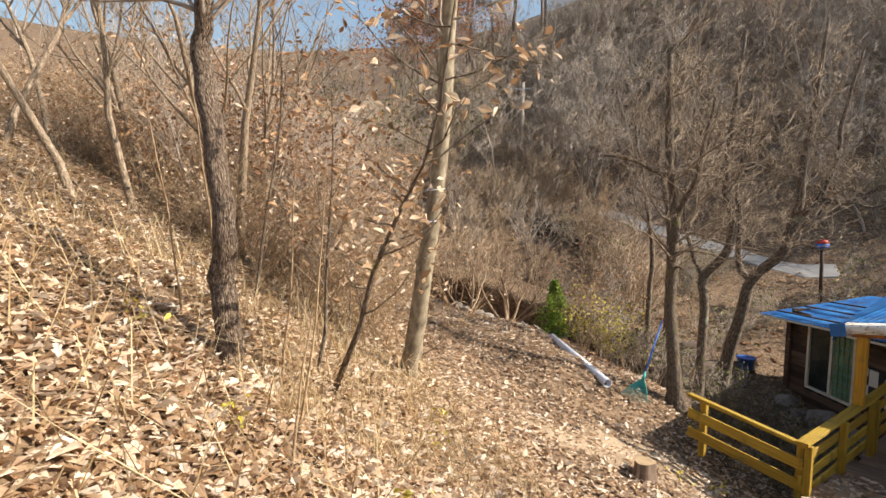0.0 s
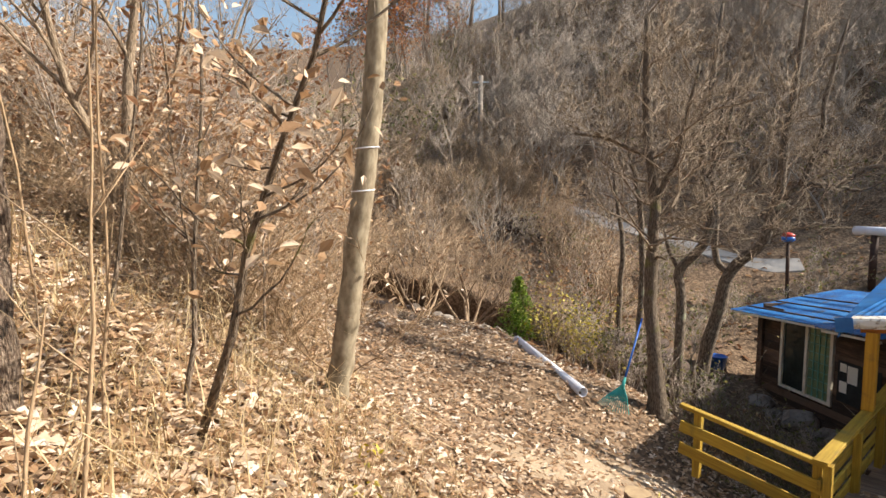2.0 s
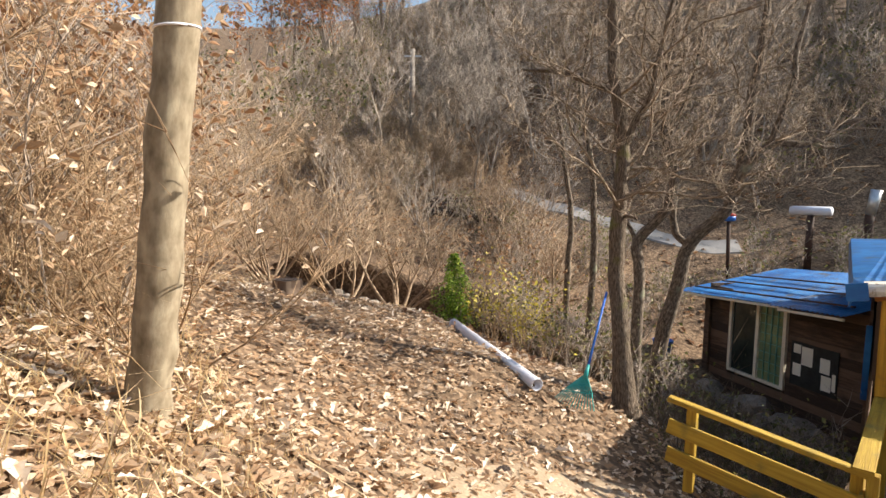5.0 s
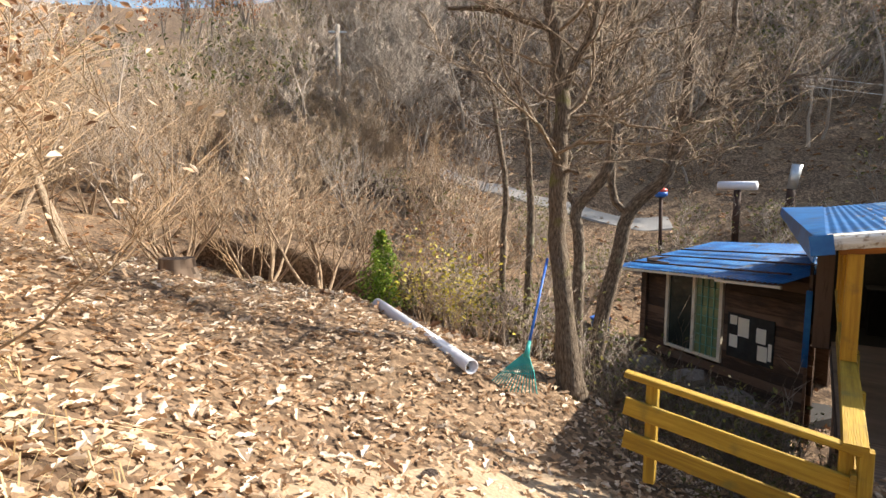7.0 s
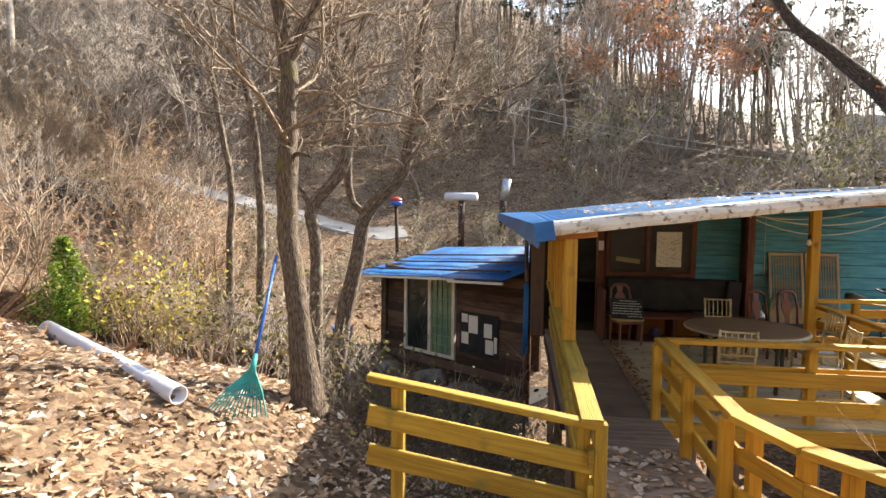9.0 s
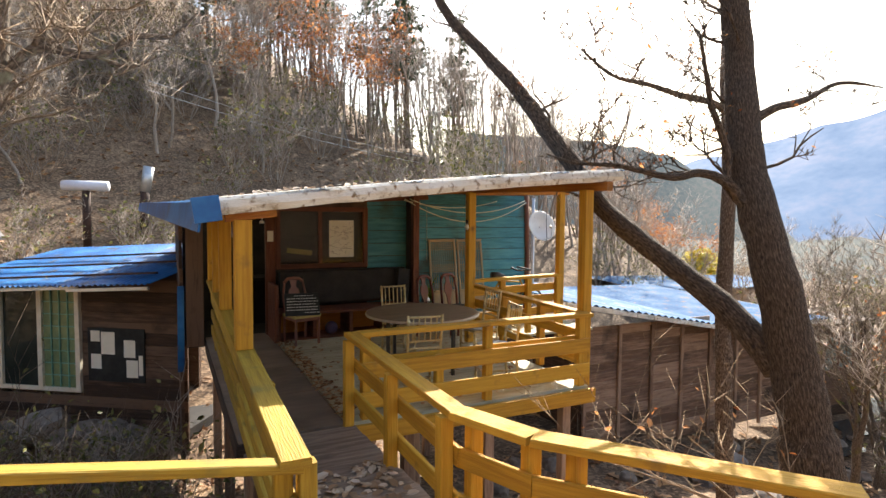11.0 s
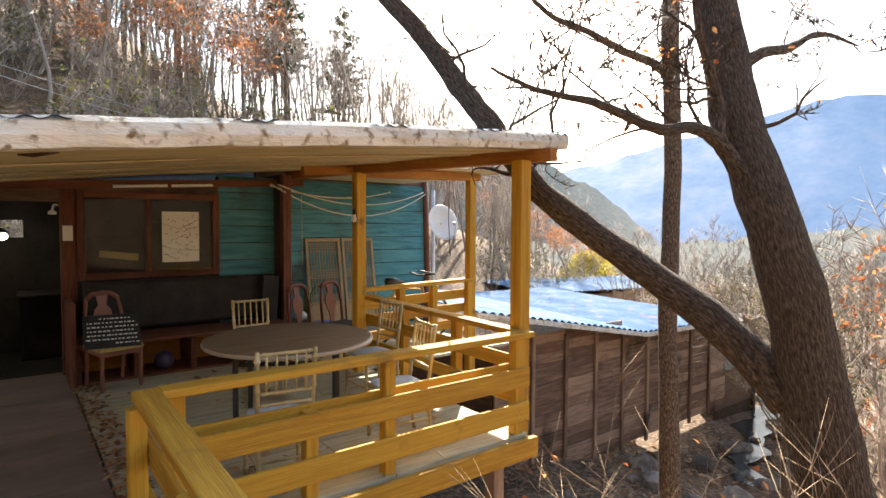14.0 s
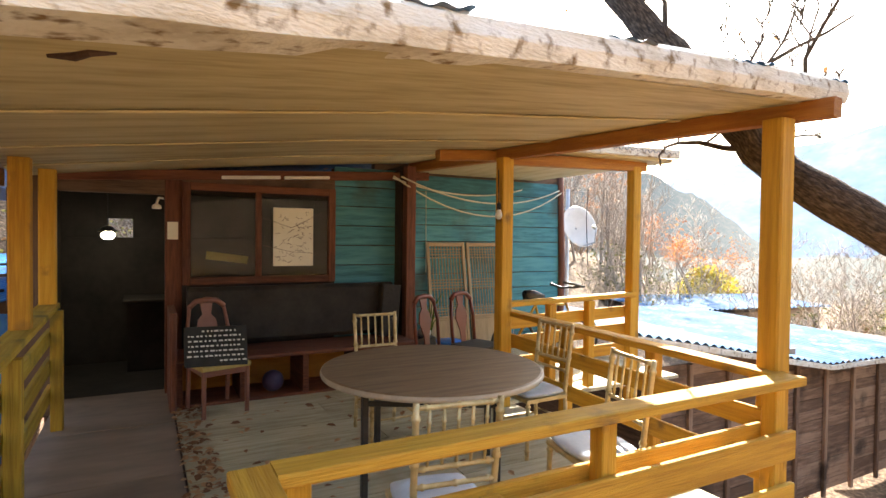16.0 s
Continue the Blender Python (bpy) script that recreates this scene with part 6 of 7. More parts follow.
board = thing("chalkboard_sign", (-0.06, 13.95, 0.48), "small black chalkboard with white handwriting, propped on a chair", "sign")
bx0, bx1 = -0.28, 0.24
bm_ = lambda u, w: (bx0 + (bx1 - bx0) * u + 0.02, 13.80 + 0.10 * w - 0.07 * u, 0.485 + 0.34 * w)
slabm = Mesh()
q = [bm_(0, 0), bm_(1, 0), bm_(1, 1), bm_(0, 1)]
slabm.add(q + [(x, y + 0.015, z) for x, y, z in q], [[0, 1, 2, 3], [7, 6, 5, 4], [0, 4, 5, 1], [1, 5, 6, 2], [2, 6, 7, 3], [3, 7, 4, 0]])
part("panel", slabm, BLACKBOARD, board)
rr = random.Random(8)
for row, (u0, u1) in enumerate(((0.28, 0.8), (0.06, 0.9), (0.06, 0.94), (0.06, 0.9), (0.06, 0.95), (0.04, 0.92), (0.55, 0.95))):
    u, w = u0, 0.87 - row * 0.125
    while u < u1:
        ln_ = rr.uniform(0.025, 0.075)
        a, b, c, d = bm_(u, w), bm_(u + ln_, w), bm_(u + ln_, w + 0.04), bm_(u, w + 0.04)
        mark = Mesh()
        mark.add([(x, y - 0.003, z) for x, y, z in (a, b, c, d)], [[0, 1, 2, 3]])
        part("chalk_mark", mark, CHALK, board)
        u += ln_ + rr.uniform(0.015, 0.04)

bench = thing("bench", (0.9, 14.5, 0), "long red-brown timber bench with a dark upholstered back", "bench")
part("seat_board", Mesh().box(-0.32, 2.18, 14.2, 14.86, 0.42, 0.46, 0.01), REDWOOD, bench)
part("backrest", Mesh().box(-0.18, 2.1, 14.72, 14.885, 0.5, 1.1, 0.05), SOFA, bench, "dark upholstered backrest")
for x in (-0.28, 0.3, 0.92, 1.55, 2.12):
    part("divider", Mesh().box(x - 0.03, x + 0.03, 14.24, 14.85, 0.02, 0.42), REDWOOD, bench)
part("back_panel", Mesh().box(-0.28, 2.12, 14.82, 14.86, 0.02, 0.42), ORANGE, bench)
part("bottom_board", Mesh().box(-0.28, 2.12, 14.24, 14.85, 0.0, 0.025), REDWOOD, bench)
part("arm_panel", Mesh().box(-0.36, -0.3, 14.15, 14.88, 0.0, 0.92, 0.02), REDWOOD, bench)
solid("rubber_ball", Mesh().lathe([(0.11 * math.sin(math.pi * k / 10) + 0.001, 0.11 - 0.11 * math.cos(math.pi * k / 10)) for k in range(11)], (0.62, 14.42, 0.025), 18),
      material("dull_purple_rubber", [(0.04, 0.03, 0.07), (0.08, 0.06, 0.12)], scale=5, rough=0.5, bump=0.05), "dull purple ball lying under the bench", "ball", smooth=True)
speaker = thing("loudspeaker", (2.05, 14.6, 0.46), "small dark loudspeaker leaning on the bench", "loudspeaker")
part("case", Mesh().beam((1.98, 14.66, 0.47), (2.04, 14.7, 1.08), 0.24, 0.2, up=(0, 1, 0), ch=0.015), SOFA, speaker)

# poster, small papers and light fittings on the house front
poster = thing("poster", (0.92, 14.85, 1.64), "white paper poster with brown ink drawings taped on the window", "poster")
part("sheet", Mesh().box(0.70, 1.15, 14.848, 14.853, 1.31, 1.965, 0.001), PAPER, poster)
rr = random.Random(21)
for k in range(46):
    x, z = rr.uniform(0.74, 1.11), rr.uniform(1.36, 1.9)
    pts = [(x, 14.8455, z)]
    for j in range(3):
        pts.append((min(1.13, max(0.72, pts[-1][0] + rr.uniform(-0.045, 0.045))), 14.8455, min(1.94, max(1.33, pts[-1][2] + rr.uniform(-0.03, 0.03)))))
    part("ink_line", Mesh().tube(pts, rr.uniform(0.0015, 0.0035), 3), INK, poster)
part("string", Mesh().tube([(0.55, 14.842, 1.86), (0.9, 14.84, 1.74), (1.25, 14.842, 1.92)], 0.003, 4), INK, poster)
part("string", Mesh().tube([(0.55, 14.842, 1.55), (0.9, 14.84, 1.47), (1.2, 14.842, 1.45)], 0.003, 4), INK, poster)
solid("paper_note", Mesh().box(-0.36, -0.26, 14.846, 14.85, 1.6, 1.78, 0.001), PAPER, "small yellowed paper note pinned by the doorway", "note")
strip = thing("strip_light", (0.5, 14.7, 2.2), "unlit white strip lights under the porch beam", "lamp")
part("housing", Mesh().beam((0.15, 14.74, 2.255), (0.75, 14.74, 2.29), 0.05, 0.035), WHITEPAINT, strip)
part("housing", Mesh().beam((0.8, 14.74, 2.29), (1.3, 14.74, 2.32), 0.05, 0.035), WHITEPAINT, strip)
door_lamp = thing("spot_lamp", (-0.44, 14.8, 1.95), "small white lamp beside the doorway", "lamp")
part("arm", Mesh().tube([(-0.4, 14.89, 2.02), (-0.44, 14.8, 2.02), (-0.46, 14.76, 1.96)], 0.012, 6), WHITEPAINT, door_lamp, smooth=True)
part("shade", Mesh().lathe([(0.012, 0.05), (0.04, 0.03), (0.045, 0.0), (0.03, -0.005)], (-0.46, 14.76, 1.91), 14), WHITEPAINT, door_lamp, smooth=True)
inner = thing("pendant_lamp", (-0.95, 16.2, 1.5), "lit pendant lamp inside the dark room", "lamp")
part("cord", Mesh().tube([(-0.95, 16.2, 2.2), (-0.95, 16.2, 1.7)], 0.006, 5), BLACKSTEEL, inner)
part("bulb", Mesh().lathe([(0.075 * math.sin(math.pi * k / 8) + 0.001, 0.05 - 0.05 * math.cos(math.pi * k / 8)) for k in range(9)], (-0.95, 16.2, 1.58), 14), GLOW, inner, "lit round bulb", smooth=True)
part("shade", Mesh().lathe([(0.03, 0.12), (0.06, 0.1), (0.1, 0.06), (0.105, 0.055)], (-0.95, 16.2, 1.62), 14), STEEL, inner, smooth=True)
cupboard = thing("sideboard", (-0.3, 16.6, 0), "sideboard inside the room, coloured near-black for shade", "sideboard")
part("body", Mesh().box(-0.75, 0.2, 16.3, 16.9, -0.05, 0.8, 0.02), SHADEBLACK, cupboard)
part("top", Mesh().box(-0.8, 0.25, 16.25, 16.95, 0.8, 0.84, 0.01), SHADEBLACK, cupboard)
solid("cloth", Mesh().beam((0.05, 15.3, 1.42), (0.5, 15.32, 1.36), 0.02, 0.09), OCHRE, "folded ochre cloth behind the window glass", "cloth")

# hanging bulb and slack cables under the beam
lamp = thing("hanging_bulb", (2.46, 12.99, 2.3), "bare white bulb hanging on a black cord", "lamp")
part("cord", Mesh().tube([(2.46, 13.0, 2.32), (2.465, 12.99, 2.0)], 0.005, 5), BLACKSTEEL, lamp)
part("socket", Mesh().lathe([(0.012, 0.07), (0.02, 0.06), (0.02, 0.0)], (2.465, 12.99, 1.93), 10), BLACKSTEEL, lamp, smooth=True)
part("bulb", Mesh().lathe([(0.018, 0.09), (0.022, 0.07), (0.036, 0.03), (0.034, 0.005), (0.012, -0.014)], (2.465, 12.99, 1.85), 12), WHITEPAINT, lamp, smooth=True)
for a, b, sag in (((2.0, 14.5, 2.36), (5.3, 15.45, 2.38), 0.42), ((2.1, 14.5, 2.36), (5.3, 15.5, 2.42), 0.26), ((2.0, 14.52, 2.34), (4.6, 15.55, 2.4), 0.14)):
    pts = [tuple(Vector(a).lerp(Vector(b), k / 12) - Vector((0, 0, sag * 4 * (k / 12) * (1 - k / 12)))) for k in range(13)]
    solid("cable", Mesh().tube(pts, 0.011, 5), CABLE, "slack pale cable strung across the porch", "cable", group="porch cables", smooth=True)
solid("hanging_string", Mesh().tube([(2.62, 14.9, 2.25), (2.63, 14.9, 1.2)], 0.004, 4), CABLE, "thin white string hanging by the wall", "string")
solid("mud_nest", Mesh().tube([(-0.8, 10.26, roof_z(-0.8, 10.2)), (-0.74, 10.24, roof_z(-0.74, 10.2) - 0.003), (-0.7, 10.2, roof_z(-0.7, 10.2) - 0.004), (-0.64, 10.21, roof_z(-0.64, 10.2))], [0.006, 0.016, 0.012, 0.005], 7), RUST, "dark broken mud nest under the porch ceiling", "nest")


def lattice_door(x0, x1, tilt):
    """A papered lattice door leaning on the wall."""
    root = thing("lattice_door", ((x0 + x1) / 2, 15.35, 0), "old wooden lattice door panel leaning against the teal wall", "door panel", "lattice doors")
    P = lambda x, z: (x, 15.34 + tilt * z, z)
    frame_mat = wood("pale_lattice_wood", [(0.3, 0.22, 0.12), (0.42, 0.32, 0.19)], spread=0)
    for x in (x0 + 0.03, x1 - 0.03):
        part("stile", Mesh().beam(P(x, 0.1), P(x, 1.58), 0.05, 0.03, up=(0, 1, 0)), frame_mat, root)
    for z in (0.13, 0.5, 1.55):
        part("rail", Mesh().beam(P(x0 + 0.05, z), P(x1 - 0.05, z), 0.03, 0.06), frame_mat, root)
    n = 11
    for k in range(1, n):
        x = x0 + 0.05 + (x1 - x0 - 0.1) * k / n
        part("lattice_bar", Mesh().beam(P(x, 0.52), P(x, 1.53), 0.012, 0.012, up=(0, 1, 0), ch=0.002), frame_mat, root)
    for z in (0.56, 0.6, 0.64, 0.92, 0.96, 1.0, 1.04, 1.36, 1.4, 1.44, 1.48):
        part("lattice_bar", Mesh().beam(P(x0 + 0.05, z), P(x1 - 0.05, z), 0.012, 0.012, ch=0.002), frame_mat, root)
    part("lower_panel", Mesh().beam(P((x0 + x1) / 2, 0.16), P((x0 + x1) / 2, 0.48), x1 - x0 - 0.1, 0.012, up=(0, 1, 0)), frame_mat, root)


lattice_door(2.96, 3.6, 0.16)
lattice_door(3.62, 4.24, 0.16)

pot = thing("potted_plant", (2.75, 15.0, 0), "grassy green houseplant in a blue tub", "plant")
part("tub", Mesh().lathe([(0.13, 0.0), (0.16, 0.28), (0.175, 0.3), (0.16, 0.31)], (2.95, 14.85, 0.0), 18), PLASTICBLUE, pot, smooth=True)
blades = Mesh()
rr = random.Random(4)
for k in range(26):
    a, h = rr.uniform(0, 6.28), rr.uniform(0.3, 0.75)
    blades.tube([(2.75, 15.0, 0.35), (2.75 + math.cos(a) * 0.06, 15 + math.sin(a) * 0.06, 0.35 + h * 0.6), (2.75 + math.cos(a) * 0.17, 15 + math.sin(a) * 0.17, 0.35 + h * 0.85)], [0.006, 0.005, 0.001], 3)
part("foliage", blades, LEAFGREEN, pot)
solid("black_crate", Mesh().box(2.3, 2.62, 14.55, 14.8, 0.0, 0.42, 0.02), BLACKSTEEL, "low black crate with odds and ends beside the post", "crate")
solid("kettle", Mesh().lathe([(0.05, 0.0), (0.08, 0.02), (0.085, 0.07), (0.05, 0.11), (0.02, 0.13), (0.022, 0.16)], (2.5, 14.66, 0.42), 16), STEEL, "small grey kettle on the black crate", "kettle", smooth=True)

# wing floor, bicycle, dish
wingdeck = thing("wing_floor", (3.6, 14.4, -0.1), "timber floor of the rear wing", "deck", kind="structure")
for k in range(16):
    part("deck_board", Mesh().beam((2.76 + 0.16 * k, 13.12, -0.02), (2.76 + 0.16 * k, 15.6, -0.02), 0.152, 0.04), PLANKLIGHT, wingdeck)
bike = thing("bicycle", (3.95, 14.1, 0), "old bicycle parked behind the wing railing", "bicycle")
for x in (3.45, 4.5):
    w = part("wheel", Mesh().tube([(x + 0.32 * math.cos(a), 14.1, 0.34 + 0.32 * math.sin(a)) for a in [k * math.pi / 14 for k in range(29)]], 0.02, 6), BLACKSTEEL, bike, smooth=True)
    part("spokes_hub", Mesh().tube([(x, 14.06, 0.34), (x, 14.14, 0.34)], 0.025, 8), STEEL, w, smooth=True)
    for k in range(8):
        a = k * math.pi / 4
        part("spoke", Mesh().tube([(x, 14.1, 0.34), (x + 0.31 * math.cos(a), 14.1, 0.34 + 0.31 * math.sin(a))], 0.002, 3), STEEL, w)
for p_, q_ in (((4.5, 14.1, 0.34), (4.25, 14.1, 0.86)), ((4.25, 14.1, 0.8), (3.75, 14.1, 0.84)), ((4.25, 14.1, 0.7), (3.95, 14.1, 0.3)), ((3.95, 14.1, 0.3), (3.75, 14.1, 0.9)), ((3.95, 14.1, 0.3), (3.45, 14.1, 0.34)), ((3.45, 14.1, 0.34), (3.77, 14.1, 0.8))):
    part("frame_tube", Mesh().tube([p_, q_], 0.017, 8), LEMON, bike, smooth=True)
part("handlebar", Mesh().tube([(4.3, 13.78, 1.06), (4.22, 13.85, 1.05), (4.2, 14.1, 1.02), (4.22, 14.35, 1.05), (4.3, 14.42, 1.06)], 0.014, 7), BLACKSTEEL, bike, smooth=True)
part("brake_lever", Mesh().tube([(4.28, 13.82, 1.06), (4.12, 13.82, 1.1), (4.0, 13.84, 1.12)], 0.016, 6), BLACKSTEEL, bike, smooth=True)
part("saddle", Mesh().tube([(3.62, 14.1, 0.94), (3.75, 14.1, 0.95), (3.92, 14.1, 0.92)], [0.07, 0.06, 0.02], 8), BLACKSTEEL, bike, smooth=True)
dish = thing("satellite_dish", (5.93, 15.8, 1.2), "white satellite dish on a galvanised pole", "satellite dish")
dm = Mesh()
face = Vector((-0.1, -1, 0.35)).normalized()
ref = face.cross(Vector((0, 0, 1))).normalized()
upv = ref.cross(face)
rings = []
for r, d in ((0.02, -0.09), (0.15, -0.075), (0.28, -0.03), (0.36, 0.02), (0.37, 0.015), (0.28, -0.045), (0.15, -0.09), (0.02, -0.105)):
    rings.append([tuple(Vector((5.95, 15.75, 1.86)) + (ref * math.cos(a) * r * 0.92 + upv * math.sin(a) * r + face * d)) for a in [2 * math.pi * k / 28 for k in range(28)]])
dm.add([p for r in rings for p in r], [[i * 28 + k, i * 28 + (k + 1) % 28, (i + 1) * 28 + (k + 1) % 28, (i + 1) * 28 + k] for i in range(7) for k in range(28)])
part("reflector", dm, WHITEPAINT, dish, smooth=True)
part("feed_arm", Mesh().tube([(5.95, 15.72, 1.52), (5.93, 15.35, 1.6), (5.93, 15.32, 1.84)], 0.012, 6), STEEL, dish, smooth=True)
part("feed_horn", Mesh().tube([(5.93, 15.32, 1.82), (5.93, 15.4, 1.86)], 0.03, 8), FRAMEWHITE, dish, smooth=True)
part("pole", Mesh().tube([(5.82, 15.9, -1.5), (5.82, 15.9, 2.5)], 0.035, 10), STEEL, dish, smooth=True)
part("cable", Mesh().tube([(6.0, 15.6, 2.5), (5.97, 15.6, 2.0), (6.02, 15.6, 1.2)], 0.008, 5), BLACKSTEEL, dish)

# ---- yard things ----
PA, PB = Vector((-4.66, 8.17, 0)), Vector((-7.1, 9.47, 0))
for e in (PA, PB):
    e.z = float(land(e.x, e.y)) + 0.1
pipe = Mesh()
ax = (PB - PA).normalized()
s1 = ax.cross(Vector((0, 0, 1))).normalized()
s2 = s1.cross(ax)
ringp = []
for p, r in ((PA + ax * 0.4, 0.072), (PA, 0.072), (PA, 0.082), (PB, 0.082), (PB, 0.072), (PB - ax * 0.4, 0.072)):
    ringp.append([tuple(p + (s1 * math.cos(2 * math.pi * k / 24) + s2 * math.sin(2 * math.pi * k / 24)) * r) for k in range(24)])
pipe.add([p for r in ringp for p in r], [[i * 24 + k, i * 24 + (k + 1) % 24, (i + 1) * 24 + (k + 1) % 24, (i + 1) * 24 + k] for i in range(5) for k in range(24)])
solid("plastic_pipe", pipe, PVC, "long pale grey plastic pipe lying on the dead leaves", "pipe", tuple(PA), smooth=True)

rake = thing("leaf_rake", (-4.25, 8.45, float(land(-4.25, 8.45))), "blue-handled leaf rake with teal tines leaning on the tree", "rake")
neck, topp = Vector((-4.22, 8.62, 0.84)), Vector((-4.3, 9.3, 1.8))
part("handle", Mesh().tube([tuple(neck), tuple(topp)], 0.016, 8), PLASTICBLUE, rake, "blue metal handle", smooth=True)
part("ferrule", Mesh().tube([tuple(neck + (topp - neck) * -0.06), tuple(neck + (topp - neck) * 0.1)], [0.035, 0.02], 8), RAKEGREEN, rake, smooth=True)
gz = float(land(-4.3, 8.4)) + 0.02
for k in range(15):
    s = (k - 7) / 7
    tip = Vector((-4.3 + 0.27 * s, 8.38 + 0.1 * s, gz))
    part("tine", Mesh().tube([tuple(neck), tuple(neck.lerp(tip, 0.5) + Vector((0.02 * s, 0, 0))), tuple(tip)], [0.009, 0.008, 0.006], 4), RAKEGREEN, rake)
part("tine_bar", Mesh().tube([tuple(neck.lerp(Vector((-4.3 + 0.27 * s, 8.38 + 0.1 * s, gz)), 0.55)) for s in (-1, -0.5, 0, 0.5, 1)], 0.009, 5), RAKEGREEN, rake)


def stump(x, y, r, h, label, top):
    z = float(land(x, y))
    root = thing("tree_stump", (x, y, z), label, "stump")
    m = Mesh()
    n = 18
    rows = []
    for zz, k in ((-0.1, 1.35), (0.04, 1.15), (h * 0.5, 1.0), (h, 0.95)):
        rows.append([(x + r * k * (1 + 0.09 * math.sin(3 * a + r * 40) + 0.05 * math.sin(7 * a)) * math.cos(a), y + r * k * (1 + 0.09 * math.sin(3 * a + r * 40)) * math.sin(a), z + zz) for a in [2 * math.pi * i / n for i in range(n)]])
    m.add([p for q_ in rows for p in q_], [[i * n + k, i * n + (k + 1) % n, (i + 1) * n + (k + 1) % n, (i + 1) * n + k] for i in range(3) for k in range(n)],
          [[(k * 0.05, i * 0.1)] * 4 for i in range(3) for k in range(n)])
    part("bark_side", m, BARKBROWN, root, smooth=True)
    c = Mesh()
    c.add(rows[-1], [list(range(n))])
    part("cut_face", c, top, root, "pale sawn face")


stump(-2.52, 5.9, 0.14, 0.24, "freshly cut tree stump beside the path", CUTWOOD)
stump(-8.98, 7.43, 0.24, 0.26, "old weathered tree stump in the leaves", LOG)
stump(-3.75, 6.1, 0.06, 0.07, "low rotten tree stump in the leaves", LOG)

evergreen = thing("evergreen_shrub", (-9.4, 12.3, float(land(-9.4, 12.3))), "small bright green evergreen shrub", "shrub")
rr = random.Random(31)
st, fo = Mesh(), Mesh()
bz = float(land(-9.4, 12.3))
for k in range(9):
    a = rr.uniform(0, 6.28)
    st.tube([(-9.4, 12.3, bz - 0.05), (-9.4 + 0.3 * math.cos(a), 12.3 + 0.3 * math.sin(a), bz + rr.uniform(0.6, 1.5))], [0.02, 0.006], 4)
for k in range(3200):
    h = rr.random() ** 1.1
    a = rr.uniform(0, 6.28)
    r = 0.75 * math.sqrt(rr.random()) * (1.02 - 0.9 * h) * (0.75 + 0.35 * math.sin(3 * a + 9 * h) + 0.15 * math.sin(8 * a))
    leaf(fo, rr, (-9.4 + r * math.cos(a), 12.3 + r * math.sin(a), bz + 0.1 + 1.65 * h), 0.07)
part("stem", st, TWIG, evergreen)
part("foliage", fo, LEAFGREEN, evergreen)

for n, (x, y, s) in enumerate(((-8.1, 12.2, 1.0), (-7.4, 12.0, 0.9), (-6.9, 11.5, 0.8), (-8.7, 12.8, 1.2), (-6.2, 11.2, 0.6))):
    rr = random.Random(60 + n)
    gzz = float(land(x, y))
    root = thing("yellowing_bush", (x, y, gzz), "thin bush with sparse yellow-green leaves at the yard's edge", "bush", "yellowing bushes")
    m, lv = Mesh(), Mesh()
    for k in range(8):
        a = rr.uniform(0, 6.28)
        grow(m, lv, rr, (x, y, gzz - 0.05), (math.cos(a) * 0.5, math.sin(a) * 0.5, 1), 1.4 * s, 0.012, 1, 3, 3, 0.25, 4, 0.8, 0.075, 0.1, 0.6)
    part("stem", m, TANTWIG, root)
    part("foliage", lv, (LEAFYELLOW, LEAFOLIVE, LEAFYELLOW, LEAFBROWN, LEAFOLIVE)[n], root)

# young oak with brown leaves by the path, and thin saplings
for sx, sy, seed, tall_, leafy_, lab in ((-3.3, 1.7, 12, 2.6, 1.6, "oak sapling with dry tan leaves"),
                                        (-4.6, 1.6, 14, 3.0, 1.2, "oak sapling with a few dry leaves")):
    rr = random.Random(seed)
    gzz = float(land(sx, sy))
    root = thing("oak_sapling", (sx, sy, gzz), lab, "sapling", "oak saplings")
    m, lv = Mesh(), Mesh()
    grow(m, lv, rr, (sx, sy, gzz - 0.05), (0.16, 0.1, 1), tall_, 0.02, 0, 2, 6, 0.13, 6, leafy_ * 0.7, 0.075, 0.12, 0.32, 1.4)
    part("stem", m, BARKDARK, root, smooth=True)
    part("foliage", lv, LEAFBROWN, root)
young = thing("oak_sapling", (-2.95, 1.7, float(land(-2.95, 1.7))), "young leaning oak keeping its brown dead leaves beside the path", "sapling", "oak saplings")
stemline = [(-3.02, 1.68, float(land(-3.0, 1.68)) - 0.1), (-2.55, 1.7, 2.9), (-2.4, 1.71, 3.32), (-2.08, 1.72, 3.79), (-1.78, 1.72, 4.14), (-1.62, 1.72, 4.5), (-1.45, 1.75, 5.5)]
part("stem", Mesh().tube(stemline, [0.028, 0.024, 0.02, 0.016, 0.012, 0.01, 0.006], 8), BARKDARK, young, smooth=True)
rr = random.Random(6)
m, lv = Mesh(), Mesh()
stems_ = [Vector(q) for q in stemline]
for k in range(24):
    s = rr.uniform(1.1, 5.9)
    q = stems_[int(s)].lerp(stems_[int(s) + 1], s % 1)
    a = rr.uniform(0, 6.28)
    grow(m, lv, rr, q, (math.cos(a), math.sin(a), rr.uniform(0.0, 0.6)), rr.uniform(0.45, 0.95), 0.008, 1, 2, 4, 0.22, 6, 2.4, 0.085, 0.0, 0.45, 1.4)
part("branchwork", m, BARKDARK, young, smooth=True)
part("foliage", lv, LEAFTAN, young)
rr = random.Random(77)
